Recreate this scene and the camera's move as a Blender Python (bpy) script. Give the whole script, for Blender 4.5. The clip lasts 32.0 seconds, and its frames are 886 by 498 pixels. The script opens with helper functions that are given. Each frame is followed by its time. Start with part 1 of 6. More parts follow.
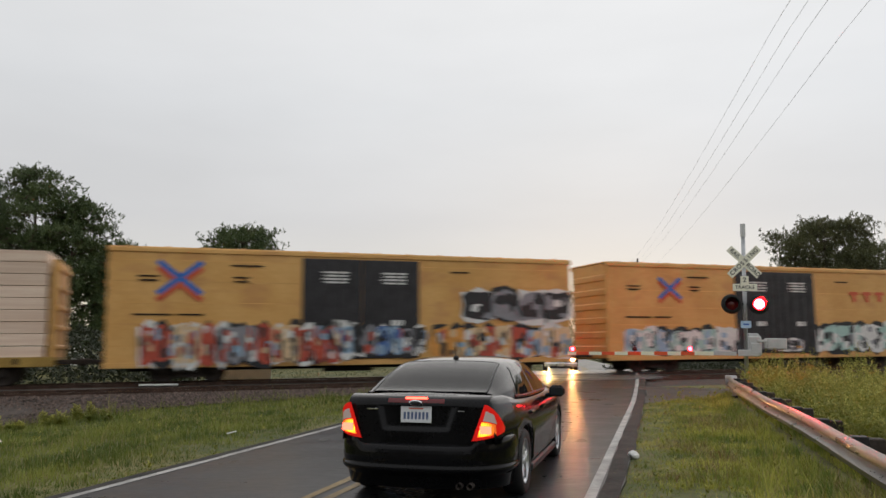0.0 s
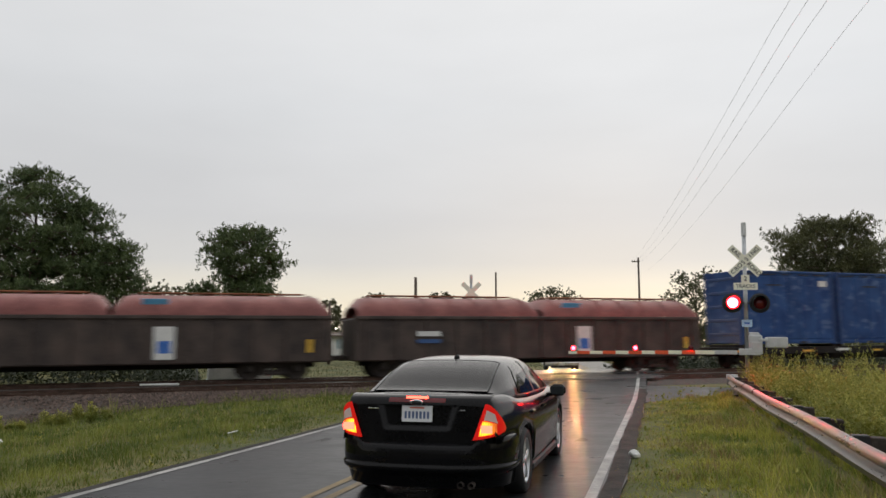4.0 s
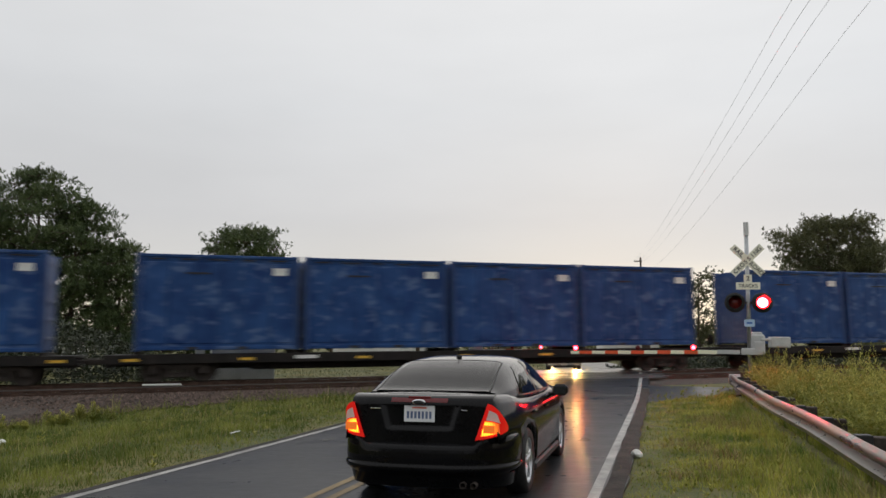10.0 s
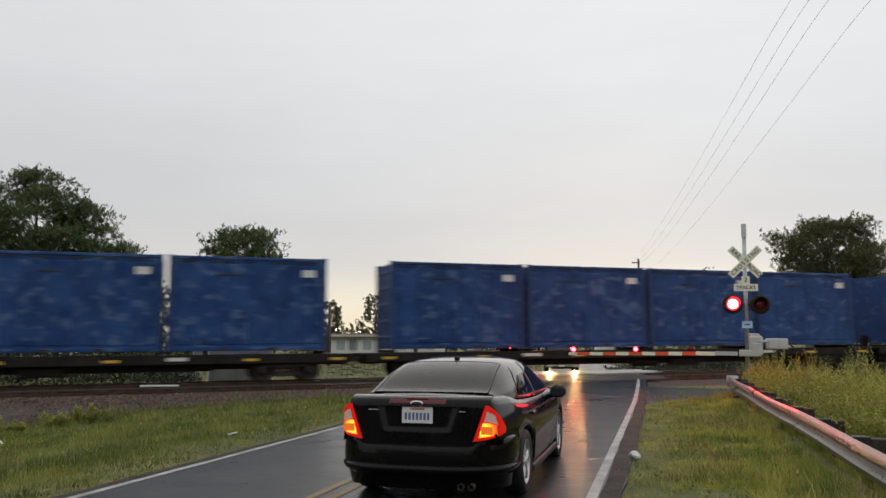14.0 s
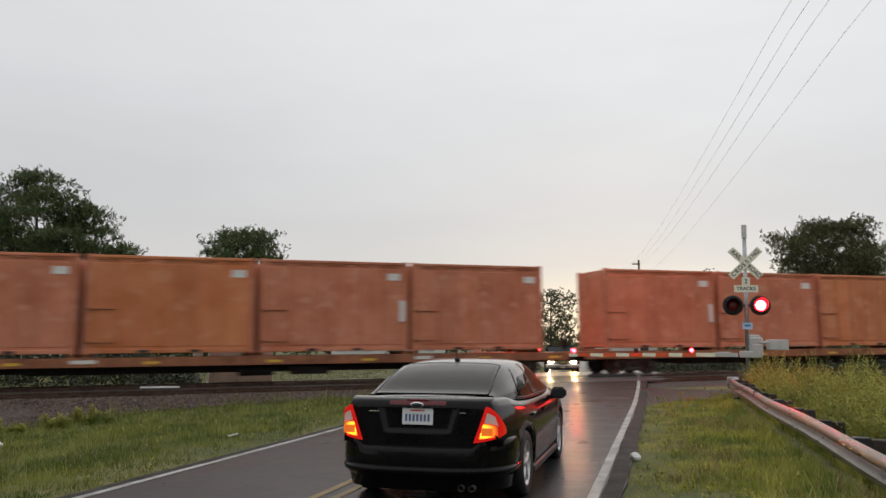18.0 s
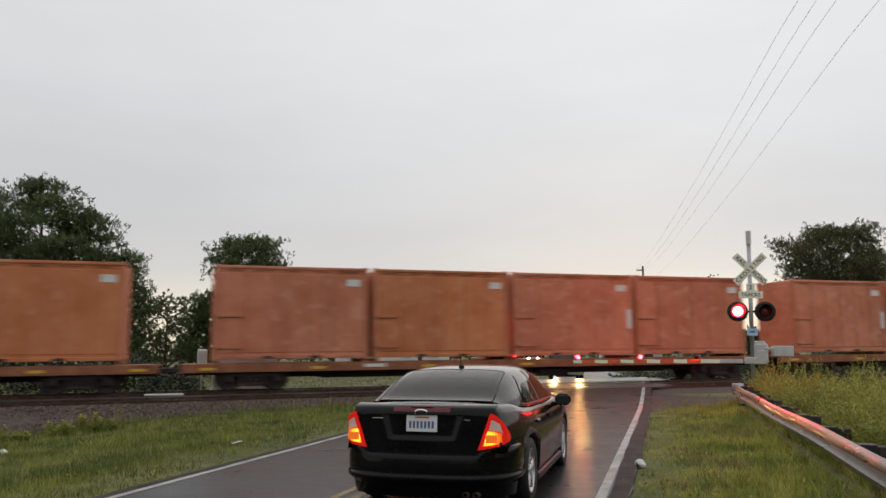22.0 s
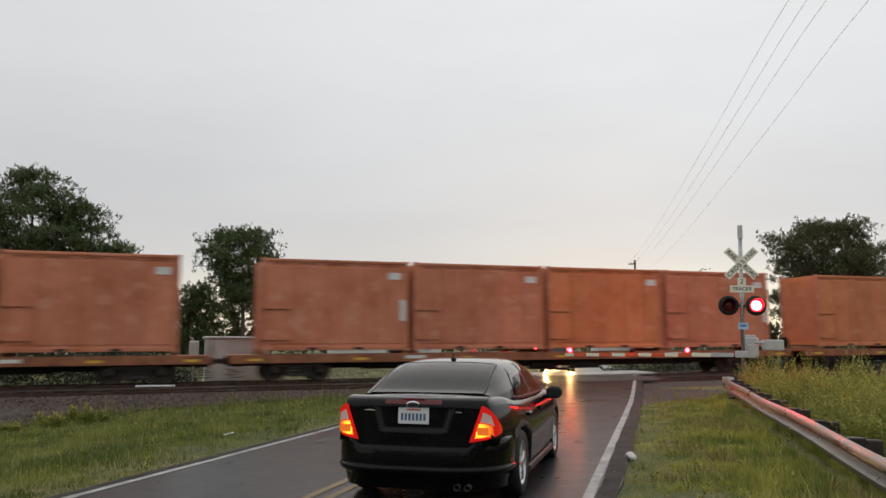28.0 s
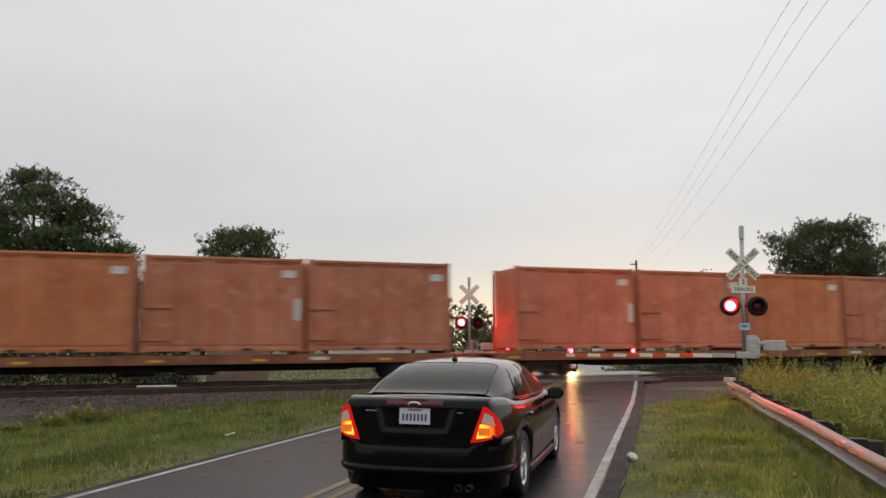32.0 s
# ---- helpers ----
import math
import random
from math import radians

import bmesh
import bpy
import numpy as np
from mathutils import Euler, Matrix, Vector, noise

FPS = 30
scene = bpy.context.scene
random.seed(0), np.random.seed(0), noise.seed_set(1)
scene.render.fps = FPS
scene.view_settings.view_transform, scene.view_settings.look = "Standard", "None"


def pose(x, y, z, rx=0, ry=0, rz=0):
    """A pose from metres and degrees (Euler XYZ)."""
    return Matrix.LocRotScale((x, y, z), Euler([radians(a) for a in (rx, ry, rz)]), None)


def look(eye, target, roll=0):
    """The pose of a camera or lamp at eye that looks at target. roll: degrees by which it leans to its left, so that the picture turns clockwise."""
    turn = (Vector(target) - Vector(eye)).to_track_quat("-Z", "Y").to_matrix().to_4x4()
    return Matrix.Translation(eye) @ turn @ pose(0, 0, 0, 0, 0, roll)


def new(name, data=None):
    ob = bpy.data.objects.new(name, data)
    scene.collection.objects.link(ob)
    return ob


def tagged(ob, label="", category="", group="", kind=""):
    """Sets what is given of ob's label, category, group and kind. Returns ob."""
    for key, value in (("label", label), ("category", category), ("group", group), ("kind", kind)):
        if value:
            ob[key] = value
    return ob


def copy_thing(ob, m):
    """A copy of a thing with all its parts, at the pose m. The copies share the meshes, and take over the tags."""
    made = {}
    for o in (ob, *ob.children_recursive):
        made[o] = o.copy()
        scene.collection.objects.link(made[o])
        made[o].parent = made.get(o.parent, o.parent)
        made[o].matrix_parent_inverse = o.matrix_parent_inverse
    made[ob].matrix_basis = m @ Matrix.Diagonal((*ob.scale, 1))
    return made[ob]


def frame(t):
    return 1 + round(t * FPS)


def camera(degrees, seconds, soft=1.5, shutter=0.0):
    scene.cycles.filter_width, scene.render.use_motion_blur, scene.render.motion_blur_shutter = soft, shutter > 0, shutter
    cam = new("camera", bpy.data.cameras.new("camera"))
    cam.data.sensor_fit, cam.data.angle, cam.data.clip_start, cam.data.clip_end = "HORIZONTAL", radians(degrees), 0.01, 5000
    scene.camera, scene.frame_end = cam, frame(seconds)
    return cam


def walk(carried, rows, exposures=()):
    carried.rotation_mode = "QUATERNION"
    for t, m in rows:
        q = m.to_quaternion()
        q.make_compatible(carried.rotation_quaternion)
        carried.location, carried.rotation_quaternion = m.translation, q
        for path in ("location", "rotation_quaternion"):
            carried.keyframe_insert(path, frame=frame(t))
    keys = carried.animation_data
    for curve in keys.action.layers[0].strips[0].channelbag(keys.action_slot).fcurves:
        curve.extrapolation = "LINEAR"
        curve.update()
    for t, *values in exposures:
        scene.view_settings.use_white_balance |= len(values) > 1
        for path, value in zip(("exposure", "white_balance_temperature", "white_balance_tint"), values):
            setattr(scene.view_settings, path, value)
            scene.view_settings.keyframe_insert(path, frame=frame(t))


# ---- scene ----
# ---- camera ----
cam = camera(60.3, 32.0, soft=1.5, shutter=0.5)
EYE = (0.0, 0.0, 1.55)
# seconds and the hand-held turn of the camera in degrees
PATH = [
    (0, 97.193, -0.038, -0.204), (0.5, 97.212, -0.019, -0.235), (1, 97.212, -0.019, -0.235), (1.5, 97.228, 0.036, -0.199),
    (2, 97.237, 0.012, -0.166), (2.5, 97.179, 0.008, -0.165), (3, 97.103, 0.014, -0.151), (3.5, 97.118, 0.034, -0.150),
    (5.5, 97.182, 0.023, -0.089), (6, 97.114, 0.001, -0.051), (6.5, 97.121, -0.041, -0.039), (7, 97.195, -0.057, -0.080),
    (7.5, 97.242, -0.004, -0.100), (8, 97.244, 0.010, -0.064), (8.5, 97.243, 0.004, -0.058), (9, 97.179, -0.000, 0.000),
    (9.5, 97.117, 0.016, 0.048), (10, 97.141, 0.090, 0.023), (10.5, 97.212, 0.088, -0.006), (11, 97.225, 0.089, -0.042),
    (11.5, 97.261, 0.074, -0.084), (12, 97.224, 0.088, -0.064), (12.5, 97.130, 0.059, -0.020), (13, 97.111, 0.020, -0.010),
    (13.5, 97.181, 0.017, -0.068), (14, 97.237, 0.050, -0.129), (14.5, 97.291, 0.106, -0.152), (16.5, 97.215, -0.010, -0.130),
    (17, 97.270, 0.056, -0.144), (17.5, 97.309, 0.022, -0.135), (18, 97.337, 0.076, -0.108), (18.5, 97.332, 0.090, -0.091),
    (19, 97.260, 0.070, -0.097), (19.5, 97.206, 0.098, -0.094), (20, 97.346, 0.240, 0.060), (20.5, 97.586, 0.674, 0.454),
    (21, 97.752, 0.564, 0.405), (21.5, 97.869, 0.398, 0.275), (22, 97.837, 0.167, 0.191), (22.5, 97.730, -0.064, 0.093),
    (23, 97.646, -0.110, 0.043), (23.5, 97.595, -0.074, 0.040), (24, 97.486, -0.029, -0.007), (24.5, 97.372, 0.018, -0.136),
    (25, 97.264, -0.059, -0.238), (25.5, 97.187, -0.107, -0.263), (27.5, 97.298, -0.131, -0.354), (28, 97.286, -0.078, -0.396),
    (28.5, 97.235, -0.122, -0.375), (29, 97.151, -0.175, -0.343), (29.5, 97.073, -0.135, -0.274), (30, 97.128, -0.111, -0.268),
    (30.5, 97.248, -0.040, -0.246), (31, 97.304, -0.131, -0.237), (31.5, 97.330, -0.047, -0.268), (32, 97.317, -0.095, -0.305),
]
walk(cam, [(t, pose(*EYE, rx, ry, rz)) for t, rx, ry, rz in PATH], exposures=[(0.0, 0.07), (3.5, 0.05), (5.5, 0.02), (10.0, 0.02), (12.5, 0.06), (17.5, 0.03), (32.0, 0.02)])

# ---- plan ----
# u runs along the railway, v across it; the land climbs gently along u
TURN = radians(19.0)
U = Vector((math.cos(TURN), math.sin(TURN), 0))
V = Vector((-math.sin(TURN), math.cos(TURN), 0))
RISE = 0.008
LEAN = -math.degrees(math.atan(RISE))
FAR_TRACK, NEAR_TRACK = 31.25, 26.4
RAIL_TOP = 0.16


def gz(x, y):
    """Height of the land, which steps down beyond the tracks."""
    k = min(1.0, max(0.0, (x * V.x + y * V.y - 34.2) / 6.0))
    return RISE * (x * U.x + y * U.y) - 0.32 * k * k * (3 - 2 * k)


def on_track(s, across, z=0.0):
    p = U * s + V * across
    p.z = RISE * s + z
    return p


ROAD_DIR = Vector((math.sin(radians(16.0)), math.cos(radians(16.0)), 0))
ROAD_SIDE = Vector((ROAD_DIR.y, -ROAD_DIR.x, 0))


def road_axis(d):
    """Centre of the road d metres along from beside the camera; it bends gently beyond the crossing."""
    p = ROAD_SIDE * -3.355 + ROAD_DIR * d
    if d > 18:
        b = d - 18
        e, g = min(16.0, max(0.0, b - 26)), max(0.0, b - 42)
        p -= ROAD_SIDE * (0.0011 * min(b, 26) ** 2 + 0.0572 * e + 0.0042 * e * e + 0.19 * g)
    return p


def dip(p):
    """How far the verge falls away towards the foot of the railway bank."""
    s, v = p.dot(U), p.dot(V)
    o = (p - road_axis(p.dot(ROAD_DIR))).dot(ROAD_SIDE)
    deep = np.interp(s, (-30, -6, -4.3, -2.3, -0.2, 2.1, 4.5, 8), (0.7, 0.62, 0.52, 0.34, 0.20, 0.13, 0.07, 0.0))
    k = min(1.0, max(0.0, (-2.9 - o) / 5.0)) * min(1.0, max(0.0, (v - 11) / 10))
    return float(deep) * k * k * (3 - 2 * k) if v < 27 else 0.0


# ---- world and light ----
world = bpy.data.worlds.new("sky")
scene.world = world
world.use_nodes = True
wn, wl = world.node_tree.nodes, world.node_tree.links
bg = wn["Background"]
SUN_AZ, SUN_EL = radians(12), radians(7)
coord = wn.new("ShaderNodeTexCoord")
sep = wn.new("ShaderNodeSeparateXYZ")
ramp = wn.new("ShaderNodeValToRGB")
wl.new(coord.outputs["Generated"], sep.inputs[0])
wl.new(sep.outputs["Z"], ramp.inputs[0])
els = ramp.color_ramp.elements
els[0].position, els[0].color = 0.0, (0.86, 0.76, 0.58, 1)
els[1].position, els[1].color = 1.0, (0.86, 0.88, 0.90, 1)
for p, c in ((0.045, (0.88, 0.80, 0.64, 1)), (0.075, (0.80, 0.755, 0.66, 1)), (0.105, (0.675, 0.665, 0.65, 1)), (0.16, (0.645, 0.645, 0.655, 1)), (0.30, (0.72, 0.732, 0.75, 1)), (0.45, (0.82, 0.825, 0.835, 1))):
    e = els.new(p)
    e.color = c
cloud = wn.new("ShaderNodeTexNoise")
cloud.inputs["Scale"].default_value, cloud.inputs["Detail"].default_value = 2.2, 5
cmap = wn.new("ShaderNodeMapping")
cmap.inputs["Scale"].default_value = (1, 1, 3.5)
wl.new(coord.outputs["Generated"], cmap.inputs[0])
wl.new(cmap.outputs[0], cloud.inputs["Vector"])
cl_ramp = wn.new("ShaderNodeMapRange")
cl_ramp.inputs[1].default_value, cl_ramp.inputs[2].default_value = 0.3, 0.7
cl_ramp.inputs[3].default_value, cl_ramp.inputs[4].default_value = 0.95, 1.05
wl.new(cloud.outputs["Fac"], cl_ramp.inputs[0])
shade = wn.new("ShaderNodeMix")
shade.data_type, shade.blend_type = "RGBA", "MULTIPLY"
shade.inputs[0].default_value = 1.0
# thinner cloud towards the low sun
dot = wn.new("ShaderNodeVectorMath")
dot.operation = "DOT_PRODUCT"
dot.inputs[1].default_value = (0.88, 0.47, 0.0)
wl.new(coord.outputs["Generated"], dot.inputs[0])
thin = wn.new("ShaderNodeMapRange")
thin.inputs[1].default_value, thin.inputs[2].default_value, thin.inputs[3].default_value, thin.inputs[4].default_value = 0.0, 0.95, 0.95, 1.13
wl.new(dot.outputs["Value"], thin.inputs[0])
bright = wn.new("ShaderNodeMix")
bright.data_type, bright.blend_type = "RGBA", "MULTIPLY"
bright.inputs[0].default_value = 1.0
wl.new(ramp.outputs["Color"], bright.inputs[6])
wl.new(thin.outputs[0], bright.inputs[7])
wl.new(bright.outputs[2], shade.inputs[6])
wl.new(cl_ramp.outputs[0], shade.inputs[7])
sky = wn.new("ShaderNodeTexSky")
sky.sky_type, sky.sun_disc = "NISHITA", False
sky.sun_elevation, sky.sun_rotation = SUN_EL, SUN_AZ
sky_dim = wn.new("ShaderNodeVectorMath")
sky_dim.operation = "SCALE"
sky_dim.inputs["Scale"].default_value = 0.05
wl.new(sky.outputs[0], sky_dim.inputs[0])
blend = wn.new("ShaderNodeMix")
blend.data_type = "RGBA"
blend.inputs[0].default_value = 0.94
wl.new(sky_dim.outputs[0], blend.inputs[6])
wl.new(shade.outputs[2], blend.inputs[7])
wl.new(blend.outputs[2], bg.inputs["Color"])
bg.inputs["Strength"].default_value = 1.0

sun_data = bpy.data.lights.new("sun", "SUN")
sun_data.energy, sun_data.angle, sun_data.color = 0.5, radians(70), (1.0, 0.93, 0.84)
sun = new("sun", sun_data)
sun.matrix_world = look((0, 0, 50), (-math.sin(SUN_AZ) * 50, -math.cos(SUN_AZ) * 50, 50 - 50 * math.tan(radians(42))))


# ---- materials ----
def mat(name, c1, c2=None, rough=0.6, metal=0.0, scale=4.0, fine=40.0, bump=0.1, coat=0.0, rand=0.0, detail=6, stretch=(1, 1, 1), emit=None, power=0.0, spec=0.5, space="Object", rough2=None, span=(0.56, 0.94), ior=1.5):
    """Two-scale noise between two base colours, with fine relief."""
    m = bpy.data.materials.new(name)
    m.use_nodes = True
    n, l = m.node_tree.nodes, m.node_tree.links
    b = n["Principled BSDF"]
    b.inputs["Roughness"].default_value, b.inputs["Metallic"].default_value = rough, metal
    b.inputs["Coat Weight"].default_value, b.inputs["Coat Roughness"].default_value = coat, 0.03
    b.inputs["Specular IOR Level"].default_value, b.inputs["IOR"].default_value = spec, ior
    c2 = c2 or c1
    tc = n.new("ShaderNodeTexCoord")
    mp = n.new("ShaderNodeMapping")
    mp.inputs["Scale"].default_value = stretch
    l.new(tc.outputs[space], mp.inputs[0])
    a, f = n.new("ShaderNodeTexNoise"), n.new("ShaderNodeTexNoise")
    a.inputs["Scale"].default_value, a.inputs["Detail"].default_value = scale, detail
    f.inputs["Scale"].default_value, f.inputs["Detail"].default_value = fine, 4
    l.new(mp.outputs[0], a.inputs["Vector"]), l.new(mp.outputs[0], f.inputs["Vector"])
    add = n.new("ShaderNodeMath")
    add.operation = "MULTIPLY_ADD"
    l.new(f.outputs["Fac"], add.inputs[0])
    add.inputs[1].default_value = 0.5
    l.new(a.outputs["Fac"], add.inputs[2])
    rng = n.new("ShaderNodeMapRange")
    rng.inputs[1].default_value, rng.inputs[2].default_value = span
    l.new(add.outputs[0], rng.inputs[0])
    mix = n.new("ShaderNodeMix")
    mix.data_type = "RGBA"
    mix.inputs[6].default_value, mix.inputs[7].default_value = (*c1, 1), (*c2, 1)
    l.new(rng.outputs[0], mix.inputs[0])
    out = mix.outputs[2]
    if rand:
        info, hsv = n.new("ShaderNodeObjectInfo"), n.new("ShaderNodeHueSaturation")
        mr = n.new("ShaderNodeMapRange")
        mr.inputs[3].default_value, mr.inputs[4].default_value = 1 - rand, 1 + rand
        l.new(info.outputs["Random"], mr.inputs[0]), l.new(mr.outputs[0], hsv.inputs["Value"]), l.new(out, hsv.inputs["Color"])
        out = hsv.outputs[0]
    l.new(out, b.inputs["Base Color"])
    if rough2 is not None:
        rr = n.new("ShaderNodeMapRange")
        rr.inputs[3].default_value, rr.inputs[4].default_value = rough, rough2
        l.new(rng.outputs[0], rr.inputs[0]), l.new(rr.outputs[0], b.inputs["Roughness"])
    if bump:
        bp = n.new("ShaderNodeBump")
        bp.inputs["Strength"].default_value, bp.inputs["Distance"].default_value = bump, 0.02
        l.new(add.outputs[0], bp.inputs["Height"]), l.new(bp.outputs[0], b.inputs["Normal"])
    if emit:
        b.inputs["Emission Color"].default_value, b.inputs["Emission Strength"].default_value = (*emit, 1), power
    return m


def leafy(m, share):
    """Lets part of the light pass through thin blades and leaves."""
    n, l = m.node_tree.nodes, m.node_tree.links
    b, out = n["Principled BSDF"], n["Material Output"]
    thru, mix = n.new("ShaderNodeBsdfTranslucent"), n.new("ShaderNodeMixShader")
    l.new(b.inputs["Base Color"].links[0].from_socket, thru.inputs["Color"])
    mix.inputs[0].default_value = share
    l.new(b.outputs[0], mix.inputs[1]), l.new(thru.outputs[0], mix.inputs[2]), l.new(mix.outputs[0], out.inputs["Surface"])
    return m


def glass_mat(name, tint, rough=0.02):
    m = bpy.data.materials.new(name)
    m.use_nodes = True
    b = m.node_tree.nodes["Principled BSDF"]
    b.inputs["Base Color"].default_value = (*tint, 1)
    b.inputs["Roughness"].default_value, b.inputs["Transmission Weight"].default_value, b.inputs["IOR"].default_value = rough, 0.85, 1.24
    b.inputs["Specular IOR Level"].default_value = 0.3
    return m


def scuffed(m, tint, share, scale=1.7, edge=(0.56, 0.70)):
    """Paler worn patches over a paint, different on every panel."""
    n, l = m.node_tree.nodes, m.node_tree.links
    b = n["Principled BSDF"]
    was = b.inputs["Base Color"].links[0].from_socket
    tc, info, add, mp, nz, rng, mul, mix = (n.new("ShaderNode" + k) for k in ("TexCoord", "ObjectInfo", "VectorMath", "Mapping", "TexNoise", "MapRange", "Math", "Mix"))
    add.operation, mul.operation, mul.inputs[1].default_value = "MULTIPLY_ADD", "MULTIPLY", 37.0
    mp.inputs["Scale"].default_value = (1, 1, 2.0)
    nz.inputs["Scale"].default_value, nz.inputs["Detail"].default_value = scale, 1.5
    rng.inputs[1].default_value, rng.inputs[2].default_value = edge
    rng.inputs[4].default_value = share
    mix.data_type = "RGBA"
    mix.inputs[7].default_value = (*tint, 1)
    add.inputs[1].default_value = (1, 1, 1)
    l.new(info.outputs["Random"], mul.inputs[0]), l.new(tc.outputs["Object"], add.inputs[0]), l.new(mul.outputs[0], add.inputs[2])
    l.new(add.outputs[0], mp.inputs[0]), l.new(mp.outputs[0], nz.inputs["Vector"]), l.new(nz.outputs["Fac"], rng.inputs[0])
    l.new(rng.outputs[0], mix.inputs[0]), l.new(was, mix.inputs[6]), l.new(mix.outputs[2], b.inputs["Base Color"])
    return m


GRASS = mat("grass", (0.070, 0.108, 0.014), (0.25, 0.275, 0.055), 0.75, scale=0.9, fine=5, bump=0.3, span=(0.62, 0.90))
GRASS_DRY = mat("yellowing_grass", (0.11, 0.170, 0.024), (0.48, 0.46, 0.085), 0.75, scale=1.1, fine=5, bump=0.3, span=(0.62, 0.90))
SOIL = mat("verge_soil", (0.055, 0.070, 0.014), (0.16, 0.14, 0.040), 0.9, scale=0.35, fine=6, bump=0.8, span=(0.62, 0.9))
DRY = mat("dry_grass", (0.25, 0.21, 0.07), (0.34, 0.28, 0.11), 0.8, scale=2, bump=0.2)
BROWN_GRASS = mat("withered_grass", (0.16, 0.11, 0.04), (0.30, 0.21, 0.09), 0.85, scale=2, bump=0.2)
ASPHALT = mat("wet_asphalt", (0.012, 0.0135, 0.0155), (0.027, 0.029, 0.032), 0.25, scale=0.8, fine=8, bump=0.20, rough2=0.39, span=(0.48, 1.02), ior=1.19, stretch=(0.85, 1.3, 1), detail=9)
FAINT_LINE = mat("worn_away_road_paint", (0.035, 0.035, 0.036), (0.12, 0.12, 0.115), 0.4, scale=3, fine=30, bump=0.15, ior=1.25)
WHITE_LINE = mat("white_road_paint", (0.20, 0.20, 0.19), (0.44, 0.43, 0.41), 0.5, scale=3, fine=30, bump=0.15, ior=1.3)
YELLOW_LINE = mat("yellow_road_paint", (0.15, 0.10, 0.035), (0.29, 0.20, 0.075), 0.5, scale=3, fine=30, bump=0.15, ior=1.3)
CRUMBLED = mat("crumbled_asphalt_edge", (0.014, 0.013, 0.012), (0.045, 0.040, 0.034), 0.85, scale=3, fine=25, bump=0.6, spec=0.25)
BALLAST = mat("grey_brown_ballast", (0.020, 0.014, 0.011), (0.075, 0.055, 0.044), 0.85, scale=6, fine=18, bump=1.0)
STONE = mat("ballast_stone", (0.022, 0.015, 0.012), (0.19, 0.135, 0.11), 0.85, scale=9, fine=20, bump=0.3)
RAIL_STEEL = mat("rusted_rail_steel", (0.06, 0.035, 0.025), (0.13, 0.08, 0.06), 0.55, 0.6, scale=3, fine=40, bump=0.2)
RAIL_SHINE = mat("polished_rail_head", (0.45, 0.43, 0.42), (0.55, 0.53, 0.52), 0.25, 1.0, bump=0.05)
TIE = mat("creosoted_tie", (0.035, 0.026, 0.020), (0.08, 0.06, 0.05), 0.85, scale=4, fine=30, bump=0.5, rand=0.2)
PANEL = mat("crossing_panel", (0.05, 0.05, 0.052), (0.09, 0.09, 0.09), 0.3, scale=2, fine=60, bump=0.2)
GALV = mat("galvanised_steel", (0.34, 0.35, 0.36), (0.50, 0.51, 0.52), 0.38, 0.85, scale=6, fine=40, bump=0.08, rough2=0.5)
BEAM = mat("weathered_wet_zinc", (0.045, 0.040, 0.035), (0.14, 0.125, 0.11), 0.25, 0.6, scale=2, fine=8, bump=0.05, rough2=0.42, spec=0.5, stretch=(1, 0.5, 3))
ALU = mat("grey_aluminium", (0.50, 0.51, 0.51), (0.62, 0.62, 0.62), 0.45, 0.3, scale=5, fine=40, bump=0.06)
SIGN = mat("sign_white", (0.84, 0.82, 0.68), (0.90, 0.88, 0.75), 0.45, scale=5, bump=0.03)
BLACK = mat("flat_black", (0.012, 0.012, 0.013), (0.025, 0.025, 0.025), 0.6, scale=6, bump=0.1)
RUBBER = mat("tyre_rubber", (0.010, 0.010, 0.011), (0.022, 0.022, 0.022), 0.75, scale=12, bump=0.2)
PAINT = mat("black_car_paint", (0.004, 0.004, 0.0045), (0.007, 0.007, 0.008), 0.12, scale=2, bump=0.0, spec=0.19)
TINT = glass_mat("tinted_glass", (0.012, 0.013, 0.014))
CHROME = mat("chrome", (0.75, 0.75, 0.76), rough=0.08, metal=1.0, bump=0.0)
RIM = mat("silver_alloy", (0.52, 0.53, 0.55), (0.62, 0.63, 0.65), 0.3, 0.8, scale=9, bump=0.03)
RED_LENS = mat("red_lamp_lens", (0.45, 0.01, 0.01), rough=0.12, bump=0.0, emit=(1.0, 0.016, 0.010), power=0.34)
RED_DULL = mat("unlit_red_lens", (0.10, 0.006, 0.008), (0.14, 0.01, 0.012), rough=0.15, bump=0.0)
CLEAR_LENS = mat("clear_lamp_lens", (0.75, 0.62, 0.58), rough=0.1, bump=0.0)
TAIL_GLOW = mat("tail_lamp_glow", (0.6, 0.1, 0.02), emit=(1.0, 0.22, 0.012), power=5.0, bump=0.0)
tn, tl = TAIL_GLOW.node_tree.nodes, TAIL_GLOW.node_tree.links
wave, lift, place, mirror, far_off, core, prod = (tn.new("ShaderNode" + k) for k in ("TexWave", "MapRange", "TexCoord", "VectorMath", "VectorMath", "MapRange", "Math"))
wave.inputs["Scale"].default_value, wave.inputs["Distortion"].default_value = 15.0, 0.3
lift.inputs[3].default_value, lift.inputs[4].default_value = 0.55, 1.5
mirror.operation, far_off.operation, prod.operation = "ABSOLUTE", "DISTANCE", "MULTIPLY"
far_off.inputs[1].default_value = (0.645, 0.10, 0.735)
core.inputs[1].default_value, core.inputs[2].default_value, core.inputs[3].default_value, core.inputs[4].default_value = 0.02, 0.10, 8.0, 0.5
tl.new(place.outputs["Object"], wave.inputs["Vector"]), tl.new(place.outputs["Object"], mirror.inputs[0])
